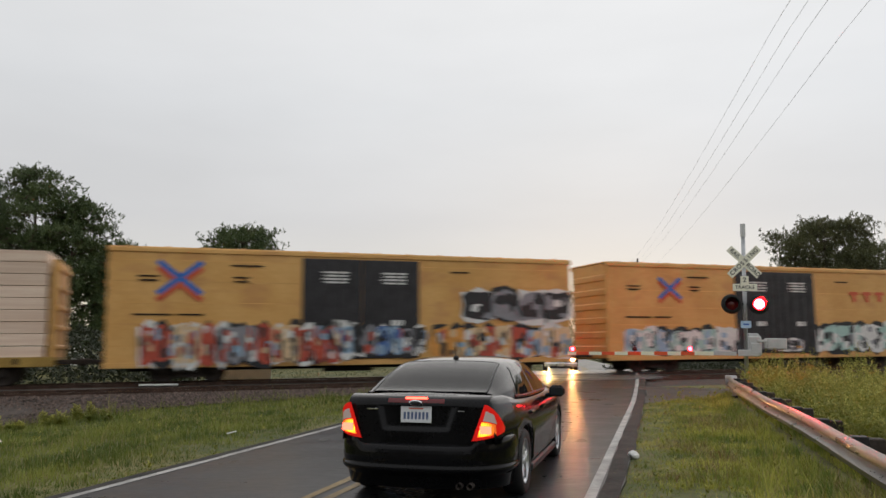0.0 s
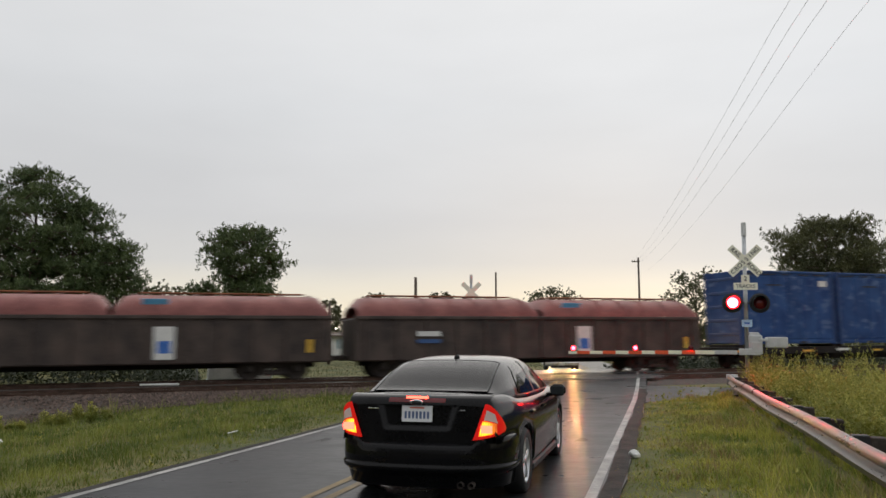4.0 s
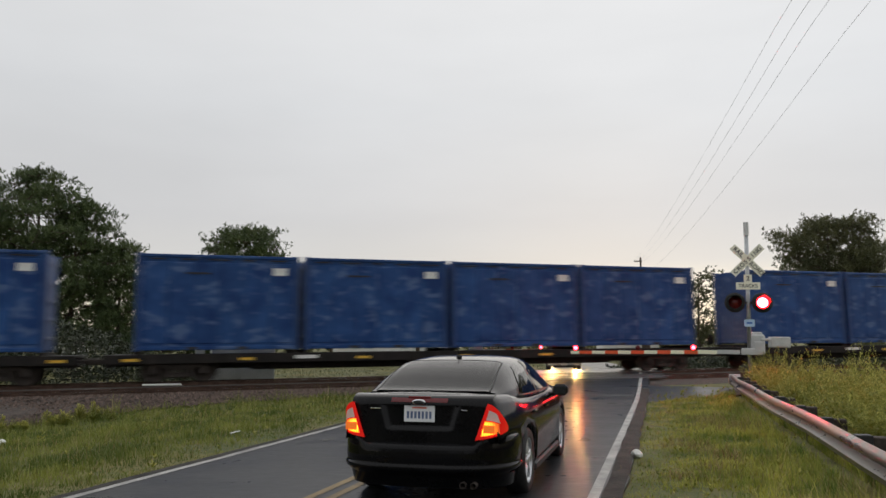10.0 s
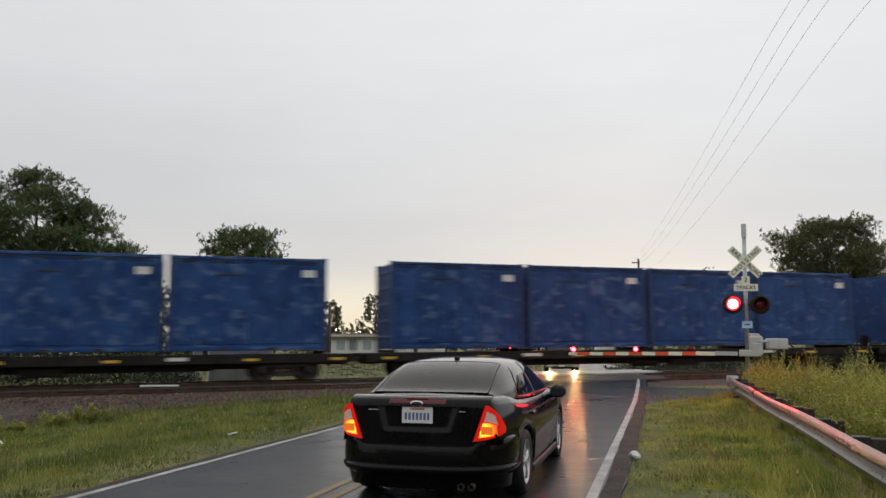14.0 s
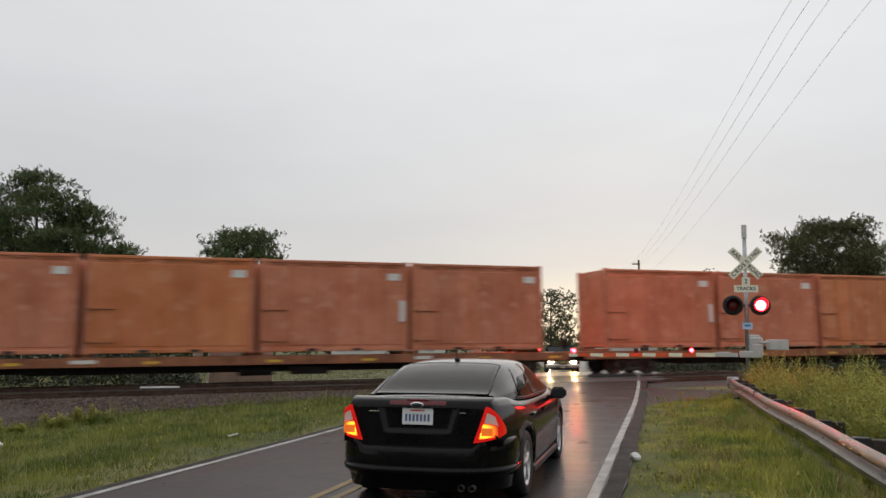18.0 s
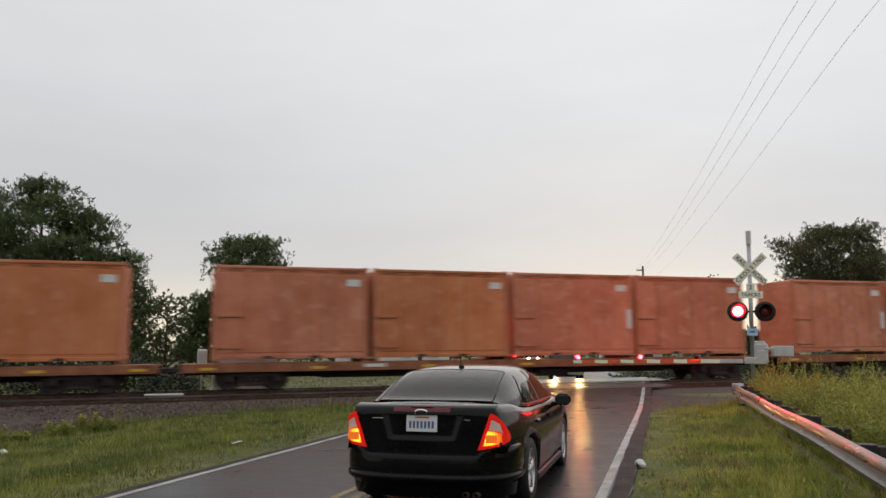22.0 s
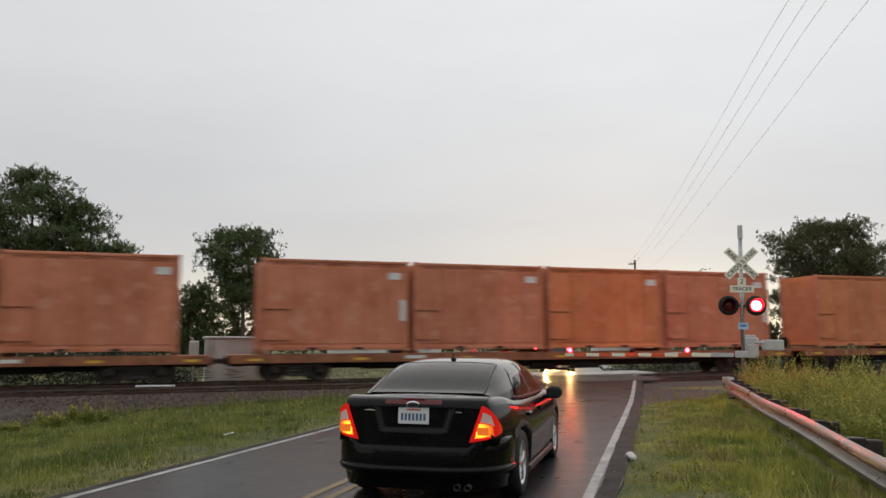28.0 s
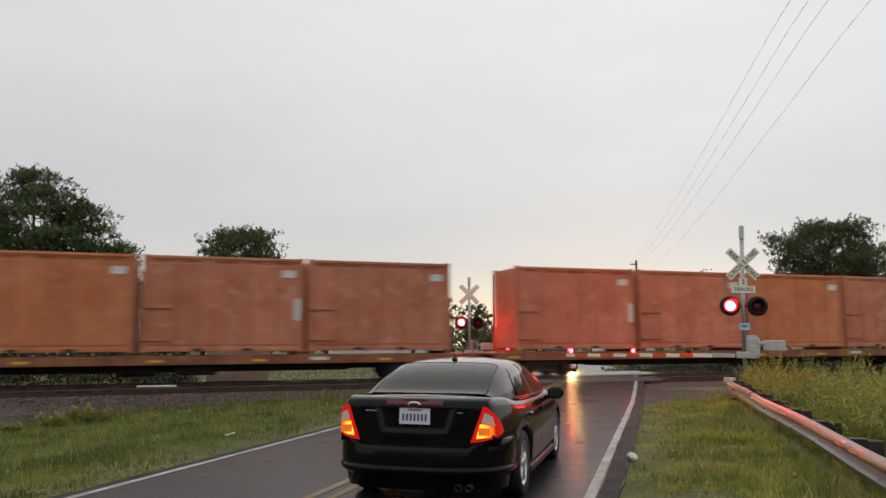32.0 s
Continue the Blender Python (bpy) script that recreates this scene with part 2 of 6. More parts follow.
tl.new(mirror.outputs[0], far_off.inputs[0]), tl.new(far_off.outputs["Value"], core.inputs[0])
tl.new(wave.outputs["Fac"], lift.inputs[0]), tl.new(lift.outputs[0], prod.inputs[0]), tl.new(core.outputs[0], prod.inputs[1])
tl.new(prod.outputs[0], tn["Principled BSDF"].inputs["Emission Strength"])
BRAKE_GLOW = mat("brake_lamp_glow", (0.6, 0.05, 0.02), emit=(1.0, 0.035, 0.02), power=14.0, bump=0.0)
FLASH_GLOW = mat("flasher_glow", (0.8, 0.02, 0.03), emit=(1.0, 0.0032, 0.0048), power=680.0, bump=0.0)
GATE_GLOW = mat("gate_lamp_glow", (0.8, 0.02, 0.03), emit=(1.0, 0.007, 0.012), power=120.0, bump=0.0)
HEADLIGHT = mat("headlight_glow", (0.9, 0.8, 0.6), emit=(1.0, 0.60, 0.25), power=3800.0, bump=0.0)
BLUE_BOX = scuffed(mat("blue_container_paint", (0.008, 0.037, 0.145), (0.022, 0.076, 0.225), 0.5, scale=0.9, fine=2.2, bump=0.12, rand=0.10, spec=0.25, span=(0.58, 0.94)), (0.10, 0.155, 0.29), 0.65, 1.5, (0.55, 0.67))
BLUE_DARK = mat("blue_container_end", (0.008, 0.034, 0.135), (0.014, 0.055, 0.18), 0.5, scale=1.5, fine=9, bump=0.12)
ORANGE_BOX = scuffed(mat("faded_orange_container_paint", (0.46, 0.145, 0.072), (0.62, 0.245, 0.145), 0.55, scale=0.7, fine=2.0, bump=0.12, rand=0.10, spec=0.3, span=(0.52, 0.98)), (0.66, 0.33, 0.23), 0.5, 1.1)
AMBER_BOX = scuffed(mat("amber_container_paint", (0.49, 0.150, 0.054), (0.62, 0.238, 0.105), 0.55, scale=0.7, fine=2.0, bump=0.12, rand=0.10, spec=0.3, span=(0.52, 0.98)), (0.64, 0.30, 0.17), 0.5, 1.1)
RUST_SILL = mat("rusty_orange_sill", (0.17, 0.06, 0.028), (0.36, 0.135, 0.06), 0.7, scale=2, fine=20, bump=0.2)
DARK_SILL = mat("dark_flatcar_steel", (0.008, 0.0075, 0.0075), (0.024, 0.020, 0.018), 0.75, scale=2, fine=20, bump=0.2, spec=0.25)
TRUCK_STEEL = mat("truck_casting", (0.020, 0.016, 0.014), (0.055, 0.042, 0.035), 0.75, scale=4, fine=25, bump=0.3)
YELLOW_MARK = mat("yellow_reflector", (0.62, 0.36, 0.03), (0.72, 0.45, 0.06), 0.4, bump=0.0)
WHITE_MARK = mat("white_decal", (0.62, 0.62, 0.60), (0.75, 0.75, 0.72), 0.5, scale=4, bump=0.03)
GREY_MARK = mat("worn_scuff", (0.020, 0.070, 0.21), (0.055, 0.125, 0.29), 0.55, scale=3, bump=0.0)
BOXCAR = scuffed(mat("boxcar_yellow_paint", (0.60, 0.315, 0.085), (0.72, 0.42, 0.14), 0.5, scale=0.6, fine=8, bump=0.12, rand=0.12), (0.52, 0.25, 0.09), 0.55, 0.8)
BOXCAR_DOOR = mat("boxcar_black_door", (0.012, 0.011, 0.014), (0.03, 0.028, 0.032), 0.5, scale=2, fine=12, bump=0.15)
LUMBER = mat("sawn_lumber", (0.68, 0.50, 0.38), (0.82, 0.66, 0.53), 0.7, scale=1.2, fine=14, bump=0.2, stretch=(0.3, 1, 6), rand=0.12)
WRAP = mat("white_lumber_wrap", (0.72, 0.68, 0.67), (0.85, 0.82, 0.81), 0.4, scale=1.5, fine=7, bump=0.4)
LOGO_BLUE = mat("printed_blue", (0.03, 0.12, 0.45), (0.05, 0.17, 0.55), 0.5, scale=4, bump=0.0)
LOGO_RED = mat("printed_red", (0.55, 0.08, 0.03), (0.62, 0.12, 0.05), 0.5, scale=4, bump=0.0)
CAR_YELLOW = mat("flatcar_yellow", (0.26, 0.155, 0.03), (0.44, 0.28, 0.06), 0.55, scale=2, bump=0.1)
HOOD_RED = mat("maroon_coil_hood", (0.17, 0.045, 0.040), (0.30, 0.10, 0.085), 0.5, scale=1.0, fine=9, bump=0.15)
COIL_SIDE = mat("sooty_coil_car_side", (0.030, 0.022, 0.020), (0.085, 0.06, 0.05), 0.7, scale=1.2, fine=14, bump=0.2)
BARK = mat("pine_bark", (0.05, 0.035, 0.026), (0.11, 0.08, 0.06), 0.9, scale=3, fine=18, bump=0.8)
NEEDLE = mat("pine_needles", (0.038, 0.066, 0.022), (0.105, 0.140, 0.046), 0.65, scale=0.6, fine=8, bump=0.0)
LEAF = mat("broad_leaves", (0.052, 0.062, 0.026), (0.120, 0.122, 0.050), 0.6, scale=0.5, fine=6, bump=0.0)
WEED = mat("weed_leaves", (0.135, 0.165, 0.024), (0.34, 0.32, 0.06), 0.65, scale=0.8, fine=9, bump=0.0)
WEED_TOP = mat("weed_flower_heads", (0.36, 0.35, 0.085), (0.52, 0.50, 0.14), 0.8, scale=3, bump=0.0)
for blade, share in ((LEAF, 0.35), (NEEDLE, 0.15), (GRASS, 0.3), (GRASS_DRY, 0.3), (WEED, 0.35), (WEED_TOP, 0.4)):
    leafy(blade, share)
# leaf green darkened to carry the shade seen under and behind the train
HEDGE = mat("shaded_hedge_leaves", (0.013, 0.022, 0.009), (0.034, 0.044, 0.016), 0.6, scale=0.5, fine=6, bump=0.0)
FIELD = mat("field_grass", (0.050, 0.062, 0.018), (0.125, 0.118, 0.040), 0.8, scale=0.6, fine=9, bump=0.2)
PANE = mat("curtained_window_pane", (0.34, 0.42, 0.45), (0.46, 0.53, 0.55), 0.1, scale=2, bump=0.0)
YARD_GLOW = mat("yard_light_glow", (0.9, 0.85, 0.7), emit=(1.0, 0.88, 0.66), power=20.0, bump=0.0)
WOOD_POLE = mat("weathered_pole", (0.07, 0.05, 0.04), (0.13, 0.10, 0.08), 0.85, scale=3, fine=20, bump=0.4, stretch=(4, 4, 0.4))
WALL_WHITE = mat("white_siding", (0.68, 0.68, 0.66), (0.78, 0.78, 0.76), 0.6, scale=2, fine=12, bump=0.1)
ROOF_GREY = mat("brown_grey_roof", (0.10, 0.075, 0.06), (0.17, 0.13, 0.105), 0.95, scale=3, fine=20, bump=0.3)
WIRE = mat("weathered_wire", (0.30, 0.30, 0.305), (0.40, 0.40, 0.40), 0.6, bump=0.0)
WINDOW_DARK = mat("dark_window_pane", (0.03, 0.035, 0.04), rough=0.08, bump=0.0)
BUNGALOW = mat("silver_cabinet", (0.52, 0.53, 0.53), (0.66, 0.67, 0.66), 0.45, 0.3, scale=2, fine=20, bump=0.06)


# ---- mesh tools ----
def box(bm, size, centre=(0, 0, 0), m=None, bevel=0.0, mi=0):
    """A box of that size about centre, turned by m, bevelled if asked."""
    t = Matrix.Translation(centre)
    if m is not None:
        t = m @ t
    r = bmesh.ops.create_cube(bm, size=1.0, matrix=t @ Matrix.Diagonal((*size, 1)))
    if mi:
        for v in r["verts"]:
            for f in v.link_faces:
                f.material_index = mi
    if bevel:
        es = list({e for v in r["verts"] for e in v.link_edges})
        bmesh.ops.bevel(bm, geom=es, offset=bevel, segments=1, affect="EDGES", profile=0.5)
    return bm


def tube(bm, p, q, r1, r2=None, seg=10, caps=True, mi=0):
    p, q = Vector(p), Vector(q)
    d = q - p
    m = Matrix.Translation((p + q) / 2) @ d.to_track_quat("Z", "Y").to_matrix().to_4x4()
    r = bmesh.ops.create_cone(bm, cap_ends=caps, segments=seg, radius1=r1, radius2=r1 if r2 is None else r2, depth=d.length, matrix=m)
    if mi:
        for v in r["verts"]:
            for f in v.link_faces:
                f.material_index = mi
    return bm


def lathe(bm, prof, seg=24, m=None, mi=0, caps=True):
    """Turns a profile of (radius, height) about z."""
    m = m or Matrix()
    rings = []
    for r, z in prof:
        rings.append([bm.verts.new(m @ Vector((r * math.cos(2 * math.pi * i / seg), r * math.sin(2 * math.pi * i / seg), z))) for i in range(seg)])
    for a, b in zip(rings, rings[1:]):
        for i in range(seg):
            f = bm.faces.new((a[i], a[(i + 1) % seg], b[(i + 1) % seg], b[i]))
            f.material_index, f.smooth = mi, True
    for ring, flip in ((rings[0], True), (rings[-1], False)):
        if caps and (ring[0].co - ring[seg // 2].co).length > 1e-5:
            f = bm.faces.new(ring[::-1] if flip else ring)
            f.material_index = mi
    return bm


def grid(bm, fn, nu, nv, mi=0, smooth=True, skip=None):
    """A sheet of points fn(a, b), a and b from 0 to 1; skip leaves openings in it."""
    vs = [[bm.verts.new(fn(i / nu, j / nv)) for j in range(nv + 1)] for i in range(nu + 1)]
    for i in range(nu):
        for j in range(nv):
            if skip and skip((i + 0.5) / nu, (j + 0.5) / nv):
                continue
            f = bm.faces.new((vs[i][j], vs[i + 1][j], vs[i + 1][j + 1], vs[i][j + 1]))
            f.material_index, f.smooth = mi, smooth
    return bm


def shell(bm, fn, nu, nv, thick, mi=0):
    """A sheet with thickness, made of fn and its inward offset."""
    grid(bm, fn, nu, nv, mi)
    bmesh.ops.recalc_face_normals(bm, faces=bm.faces)
    bmesh.ops.solidify(bm, geom=list(bm.faces), thickness=thick)
    for e in bm.edges:
        if len(e.link_faces) == 2 and e.calc_face_angle(0) > 1.0:
            e.smooth = False
    return bm


def pipe(bm, pts, r, seg=6):
    """One continuous round wire through the points."""
    prev = None
    for i, p in enumerate(pts):
        d = (pts[min(i + 1, len(pts) - 1)] - pts[max(i - 1, 0)]).normalized()
        a = d.cross(Vector((0, 0, 1))).normalized()
        c = a.cross(d)
        ring = [bm.verts.new(p + (a * math.cos(2 * math.pi * k / seg) + c * math.sin(2 * math.pi * k / seg)) * r) for k in range(seg)]
        if prev:
            for k in range(seg):
                bm.faces.new((prev[k], prev[(k + 1) % seg], ring[(k + 1) % seg], ring[k]))
        prev = ring
    return bm


def mesh_of(name, bm, mats, smooth=False):
    me = bpy.data.meshes.new(name)
    bm.to_mesh(me)
    bm.free()
    for m in mats if isinstance(mats, (list, tuple)) else [mats]:
        me.materials.append(m)
    if smooth:
        me.polygons.foreach_set("use_smooth", [True] * len(me.polygons))
    return me


def part(name, bm, material, parent, label="", at=None, smooth=False):
    """Links a bmesh, or a mesh that is there already, as one mesh object under a thing."""
    me = bm if isinstance(bm, bpy.types.Mesh) else mesh_of(name, bm, material, smooth)
    ob = new(name, me)
    ob.parent = parent
    if at is not None:
        ob.matrix_basis = at
    if label:
        tagged(ob, label)
    return ob


def thing(name, label, category, group="", at=None, kind=""):
    ob = new(name)
    ob.empty_display_size = 0.2
    if at is not None:
        ob.matrix_basis = at
    return tagged(ob, label, category, group, kind)


def solid(name, bm, material, label, category="", kind="", at=None, smooth=False, group=""):
    ob = new(name, mesh_of(name, bm, material, smooth))
    if at is not None:
        ob.matrix_basis = at
    return tagged(ob, label, category, group, kind)


def quads(name, verts, faces):
    """A mesh of loose four-sided leaves from arrays."""
    me = bpy.data.meshes.new(name)
    n = len(faces)
    me.vertices.add(len(verts))
    me.vertices.foreach_set("co", np.asarray(verts, dtype=np.float32).ravel())
    me.loops.add(n * 4)
    me.loops.foreach_set("vertex_index", np.asarray(faces, dtype=np.int32).ravel())
    me.polygons.add(n)
    me.polygons.foreach_set("loop_start", np.arange(0, n * 4, 4, dtype=np.int32))
    me.update()
    return me


def raw(name, verts, faces, mats, label, category="", kind="stuff", parent=None, slots=None):
    me = quads(name, verts, faces) if isinstance(verts, np.ndarray) else bpy.data.meshes.new(name)
    if not isinstance(verts, np.ndarray):
        me.from_pydata(verts, [], faces)
    for m in mats:
        me.materials.append(m)
    if slots is not None:
        me.polygons.foreach_set("material_index", slots)
    ob = new(name, me)
    if parent:
        ob.parent = parent
    return tagged(ob, label, category, "", kind)


def text_mesh(body, size, depth=0.002):
    c = bpy.data.curves.new("lettering", "FONT")
    c.body, c.size, c.extrude, c.offset = body, size, depth, size * 0.012
    c.align_x, c.align_y = "CENTER", "CENTER"
    tmp = bpy.data.objects.new("lettering", c)
    scene.collection.objects.link(tmp)
    me = bpy.data.meshes.new_from_object(tmp.evaluated_get(bpy.context.evaluated_depsgraph_get()))
    bpy.data.objects.remove(tmp)
    return me


UP = Matrix()


# ---- ground, road, railway ----
def smooth01(t):
    t = min(1.0, max(0.0, t))
    return t * t * (3 - 2 * t)


def bank(p):
    """How far the road lifts above the land on its way over the rails."""
    v = p.dot(V)
    return 0.02 + 0.145 * smooth01((v - 17) / 7.0) * (1 - smooth01((v - 33.5) / 8.0))


bm = bmesh.new()
steps = [0.0]
while steps[-1] < 2400:
    steps.append(steps[-1] + (0.7 if steps[-1] < 26 else (steps[-1] - 26) * 0.22 + 0.7))
steps = [-a for a in steps[:0:-1]] + steps
cols = []
for x in steps:
    col = []
    for y in steps:
        p = Vector((x, y + 12, 0))
        near = max(abs(x), abs(y)) < 40
        p.z = gz(p.x, p.y) - 0.012 - (dip(p) if near else 0.0) + (0.03 * noise.noise(p * 0.6) - 0.03 if near and not -4 < (p - road_axis(p.dot(ROAD_DIR))).dot(ROAD_SIDE) < 4 and p.dot(V) < 22 else 0.0)
        col.append(bm.verts.new(p))
    cols.append(col)
for a, c in zip(cols, cols[1:]):
    for j in range(len(a) - 1):
        bm.faces.new((a[j], c[j], c[j + 1], a[j + 1])).smooth = True
ground = solid("ground", bm, SOIL, "grassy damp earth on both sides of road and railway", "ground", "structure")


def strip(bm, d0, d1, step, o0, o1, lift, rag=0.0):
    """A band of the road between two offsets from its axis."""
    n = max(1, round((d1 - d0) / step))
    prev = None
    for i in range(n + 1):
        d = d0 + (d1 - d0) * i / n
        c = road_axis(d)
        t = (road_axis(d + 0.5) - road_axis(d - 0.5)).normalized()
        side = Vector((t.y, -t.x, 0))
        row = []
        k = max(1, int(abs(o1 - o0) / 0.8))
        for j in range(k + 1):
            p = c + side * (o0 + (o1 - o0) * j / k + (rag * noise.noise((d * 0.9, o0, j)) * (1 if j == k else -0.6) if rag and j in (0, k) else 0))
            p.z = gz(p.x, p.y) + bank(p) + lift
            row.append(bm.verts.new(p))
        if prev:
            for j in range(k):
                bm.faces.new((prev[j], prev[j + 1], row[j + 1], row[j]))
        prev = row
    return bm


bm = strip(bmesh.new(), -30, 190, 0.5, -2.66, 2.91, 0.0, 0.08)
r = bmesh.ops.extrude_face_region(bm, geom=list(bm.faces))
bmesh.ops.translate(bm, vec=(0, 0, -0.22), verts=[g for g in r["geom"] if isinstance(g, bmesh.types.BMVert)])
bmesh.ops.recalc_face_normals(bm, faces=bm.faces)
road = solid("road", bm, ASPHALT, "wet dark asphalt two-lane road over the crossing", "road", "structure")
for o0, o1, d0, d1, m, nm, lb in (
    (2.58, 2.69, -30, 25.0, WHITE_LINE, "edge_line", "worn white edge line"), (2.58, 2.69, 25.0, 190, WHITE_LINE, "edge_line", "white edge line over the crossing"),
    (-2.545, -2.435, -30, 190, WHITE_LINE, "edge_line", "white edge line along grass verge"),
    (-0.16, -0.06, -30, 190, YELLOW_LINE, "centre_line", "yellow centre line"), (0.06, 0.16, -30, 190, YELLOW_LINE, "centre_line", "yellow centre line"),
):
    ob = solid(nm, strip(bmesh.new(), d0, d1, 1.0, o0, o1, 0.005), m, lb + " painted on wet asphalt", "road marking", "structure")
solid("road_shoulder", strip(bmesh.new(), -30, 24.5, 0.25, 2.705, 2.93, 0.006, 0.06), CRUMBLED, "dark crumbling asphalt edge beside the grass", "road", "structure")
solid("road_shoulder", strip(bmesh.new(), -30, 22, 0.25, -2.70, -2.56, 0.006, 0.05), CRUMBLED, "dark crumbling asphalt edge beside the verge", "road", "structure")
bm = strip(bmesh.new(), 21.85, 22.15, 0.3, 0.25, 2.55, 0.005)
solid("stop_line", bm, FAINT_LINE, "faint white stop line across the lane", "road marking", "structure")


def flare(d):
    """How far the paving widens beside the lane before the rails."""
    return max(0.0, 0.8 * (d - 20.4))


apron = bmesh.new()
prev = None
for i in range(23):
    d = 20.4 + i * 0.25
    row = []
    for k in range(5):
        p = road_axis(d) + ROAD_SIDE * (2.86 + (0.06 + flare(d)) * k / 4 + (0.05 * noise.noise((d * 1.7, 3, 1)) if k == 4 else 0.0))
        p.z = gz(p.x, p.y) + bank(p) - 0.006 - 0.02 * k / 4
        row.append(apron.verts.new(p))
    if prev:
        for k in range(4):
            apron.faces.new((prev[k], prev[k + 1], row[k + 1], row[k]))
    prev = row
r = bmesh.ops.extrude_face_region(apron, geom=list(apron.faces))
bmesh.ops.translate(apron, vec=(0, 0, -0.2), verts=[g for g in r["geom"] if isinstance(g, bmesh.types.BMVert)])
bmesh.ops.recalc_face_normals(apron, faces=apron.faces)
solid("crossing_apron", apron, ASPHALT, "wet asphalt apron widening towards the rails", "road", "structure")

# tar patches and worn spots in the wheel tracks
random.seed(9)
for k in range(16):
    d = random.uniform(7.5, 20)
    c = road_axis(d) + ROAD_SIDE * random.choice((-1.9, -1.4, -0.8, 1.2, 2.1))
    b = bmesh.new()
    pts = []
    for a in range(11):
        an = 2 * math.pi * a / 11
        p = c + ROAD_SIDE * math.cos(an) * random.uniform(0.05, 0.13) + ROAD_DIR * math.sin(an) * random.uniform(0.08, 0.34)
        p.z = gz(p.x, p.y) + bank(p) + 0.004
        pts.append(b.verts.new(p))
    b.faces.new(pts)
    part("tar_patch", b, BLACK, road)


def ballast_foot(s):
    return 23.3 - 1.5 * smooth01((2.0 - s) / 9.0) + 0.25 * noise.noise((s * 0.35, 3, 0)) + 0.2 * noise.noise((s * 1.3, 7, 0))


def in_road(p, margin=0.0):
    d = p.dot(ROAD_DIR)
    c = road_axis(d)
    o = (p - c).dot(ROAD_SIDE)
    return -2.66 - margin < o < 2.91 + margin


bm = bmesh.new()
prev = None
for i in range(0, 601):
    s = -900 + i * 3.0
    f = ballast_foot(s)
    row = []
    g0 = dip(U * s + V * f)
    for v_, z_ in ((f - 0.3, -g0 - 0.09), (f, -g0 - 0.03), (f + 0.8, -g0 * 0.55), (NEAR_TRACK - 1.35, 0.02), (NEAR_TRACK + 1.4, 0.02), (FAR_TRACK - 1.4, 0.02), (FAR_TRACK + 1.6, 0.02), (FAR_TRACK + 2.6, -0.10)):
        row.append(bm.verts.new(on_track(s, v_, z_ + 0.03)))
    if prev:
        for j in range(7):
            bm.faces.new((prev[j], row[j], row[j + 1], prev[j + 1]))
    prev = row
solid("ballast_bed", bm, BALLAST, "grey-brown crushed stone bed under two tracks", "ballast", "structure")

# loose stones on the shoulder nearest the road
random.seed(5)
vs, fs = [], []
for i in range(17000):
    s = random.uniform(-16, 13)
    f = ballast_foot(s)
    a = random.uniform(f - 0.3, NEAR_TRACK - 0.9)
    g0 = dip(U * s + V * f)
    p = on_track(s, a, 0.045 - g0 * min(1, max(0, (NEAR_TRACK - 1.5 - a) / (NEAR_TRACK - 1.5 - f))))
    if in_road(p, 0.1):
        continue
    r = random.uniform(0.025, 0.075)
    k = len(vs)
    for q in ((1, 0, 0), (-0.4, 0.9, 0), (-0.5, -0.8, 0.1), (0.1, 0.1, 0.9)):
        vs.append(p + Vector(q) * r * random.uniform(0.7, 1.3) + Vector((0, 0, random.uniform(-0.01, 0.02))))
    fs += [(k, k + 1, k + 3), (k + 1, k + 2, k + 3), (k + 2, k, k + 3)]
raw("ballast_stones", vs, fs, [STONE], "loose grey and rusty ballast stones", "gravel")


def rail_profile(bm, s0, s1, v_, z_top):
    pts = ((-0.036, 0), (0.036, 0), (0.036, -0.035), (0.009, -0.05), (0.009, -0.14), (0.07, -0.16), (-0.07, -0.16), (-0.009, -0.14), (-0.009, -0.05), (-0.036, -0.035))
    rows = [[bm.verts.new(on_track(s, v_ + a, z_top + b)) for a, b in pts] for s in (s0, s1)]
    n = len(pts)
    for j in range(n):
        f = bm.faces.new((rows[0][j], rows[0][(j + 1) % n], rows[1][(j + 1) % n], rows[1][j]))
        f.material_index = 1 if j == 0 else 0
    return bm


for centre, nm in ((NEAR_TRACK, "empty near"), (FAR_TRACK, "busy far")):
    track = thing("railway_track", nm + " railway track of rusted rails on ties", "railway track", kind="structure", at=Matrix())
    for side in (-0.755, 0.755):
        part("rail", rail_profile(bmesh.new(), -900, 900, centre + side, RAIL_TOP), [RAIL_STEEL, RAIL_SHINE], track)
    tie_me = mesh_of("tie", box(bmesh.new(), (0.23, 2.6, 0.16), bevel=0.012), TIE)
    for i in range(150):
        s = -30 + i * 0.55
        p = on_track(s, centre, 0.0 - 0.03)
        if in_road(p, 1.2):
            continue
        part("tie", tie_me, None, track, at=Matrix.Translation(p) @ pose(0, 0, 0, 0, LEAN, 19 + random.uniform(-0.8, 0.8)))

# crossing panels between and beside the rails
crossing = thing("crossing_surface", "dark rubber and asphalt panels between rails at crossing", "crossing panel", kind="structure", at=Matrix())
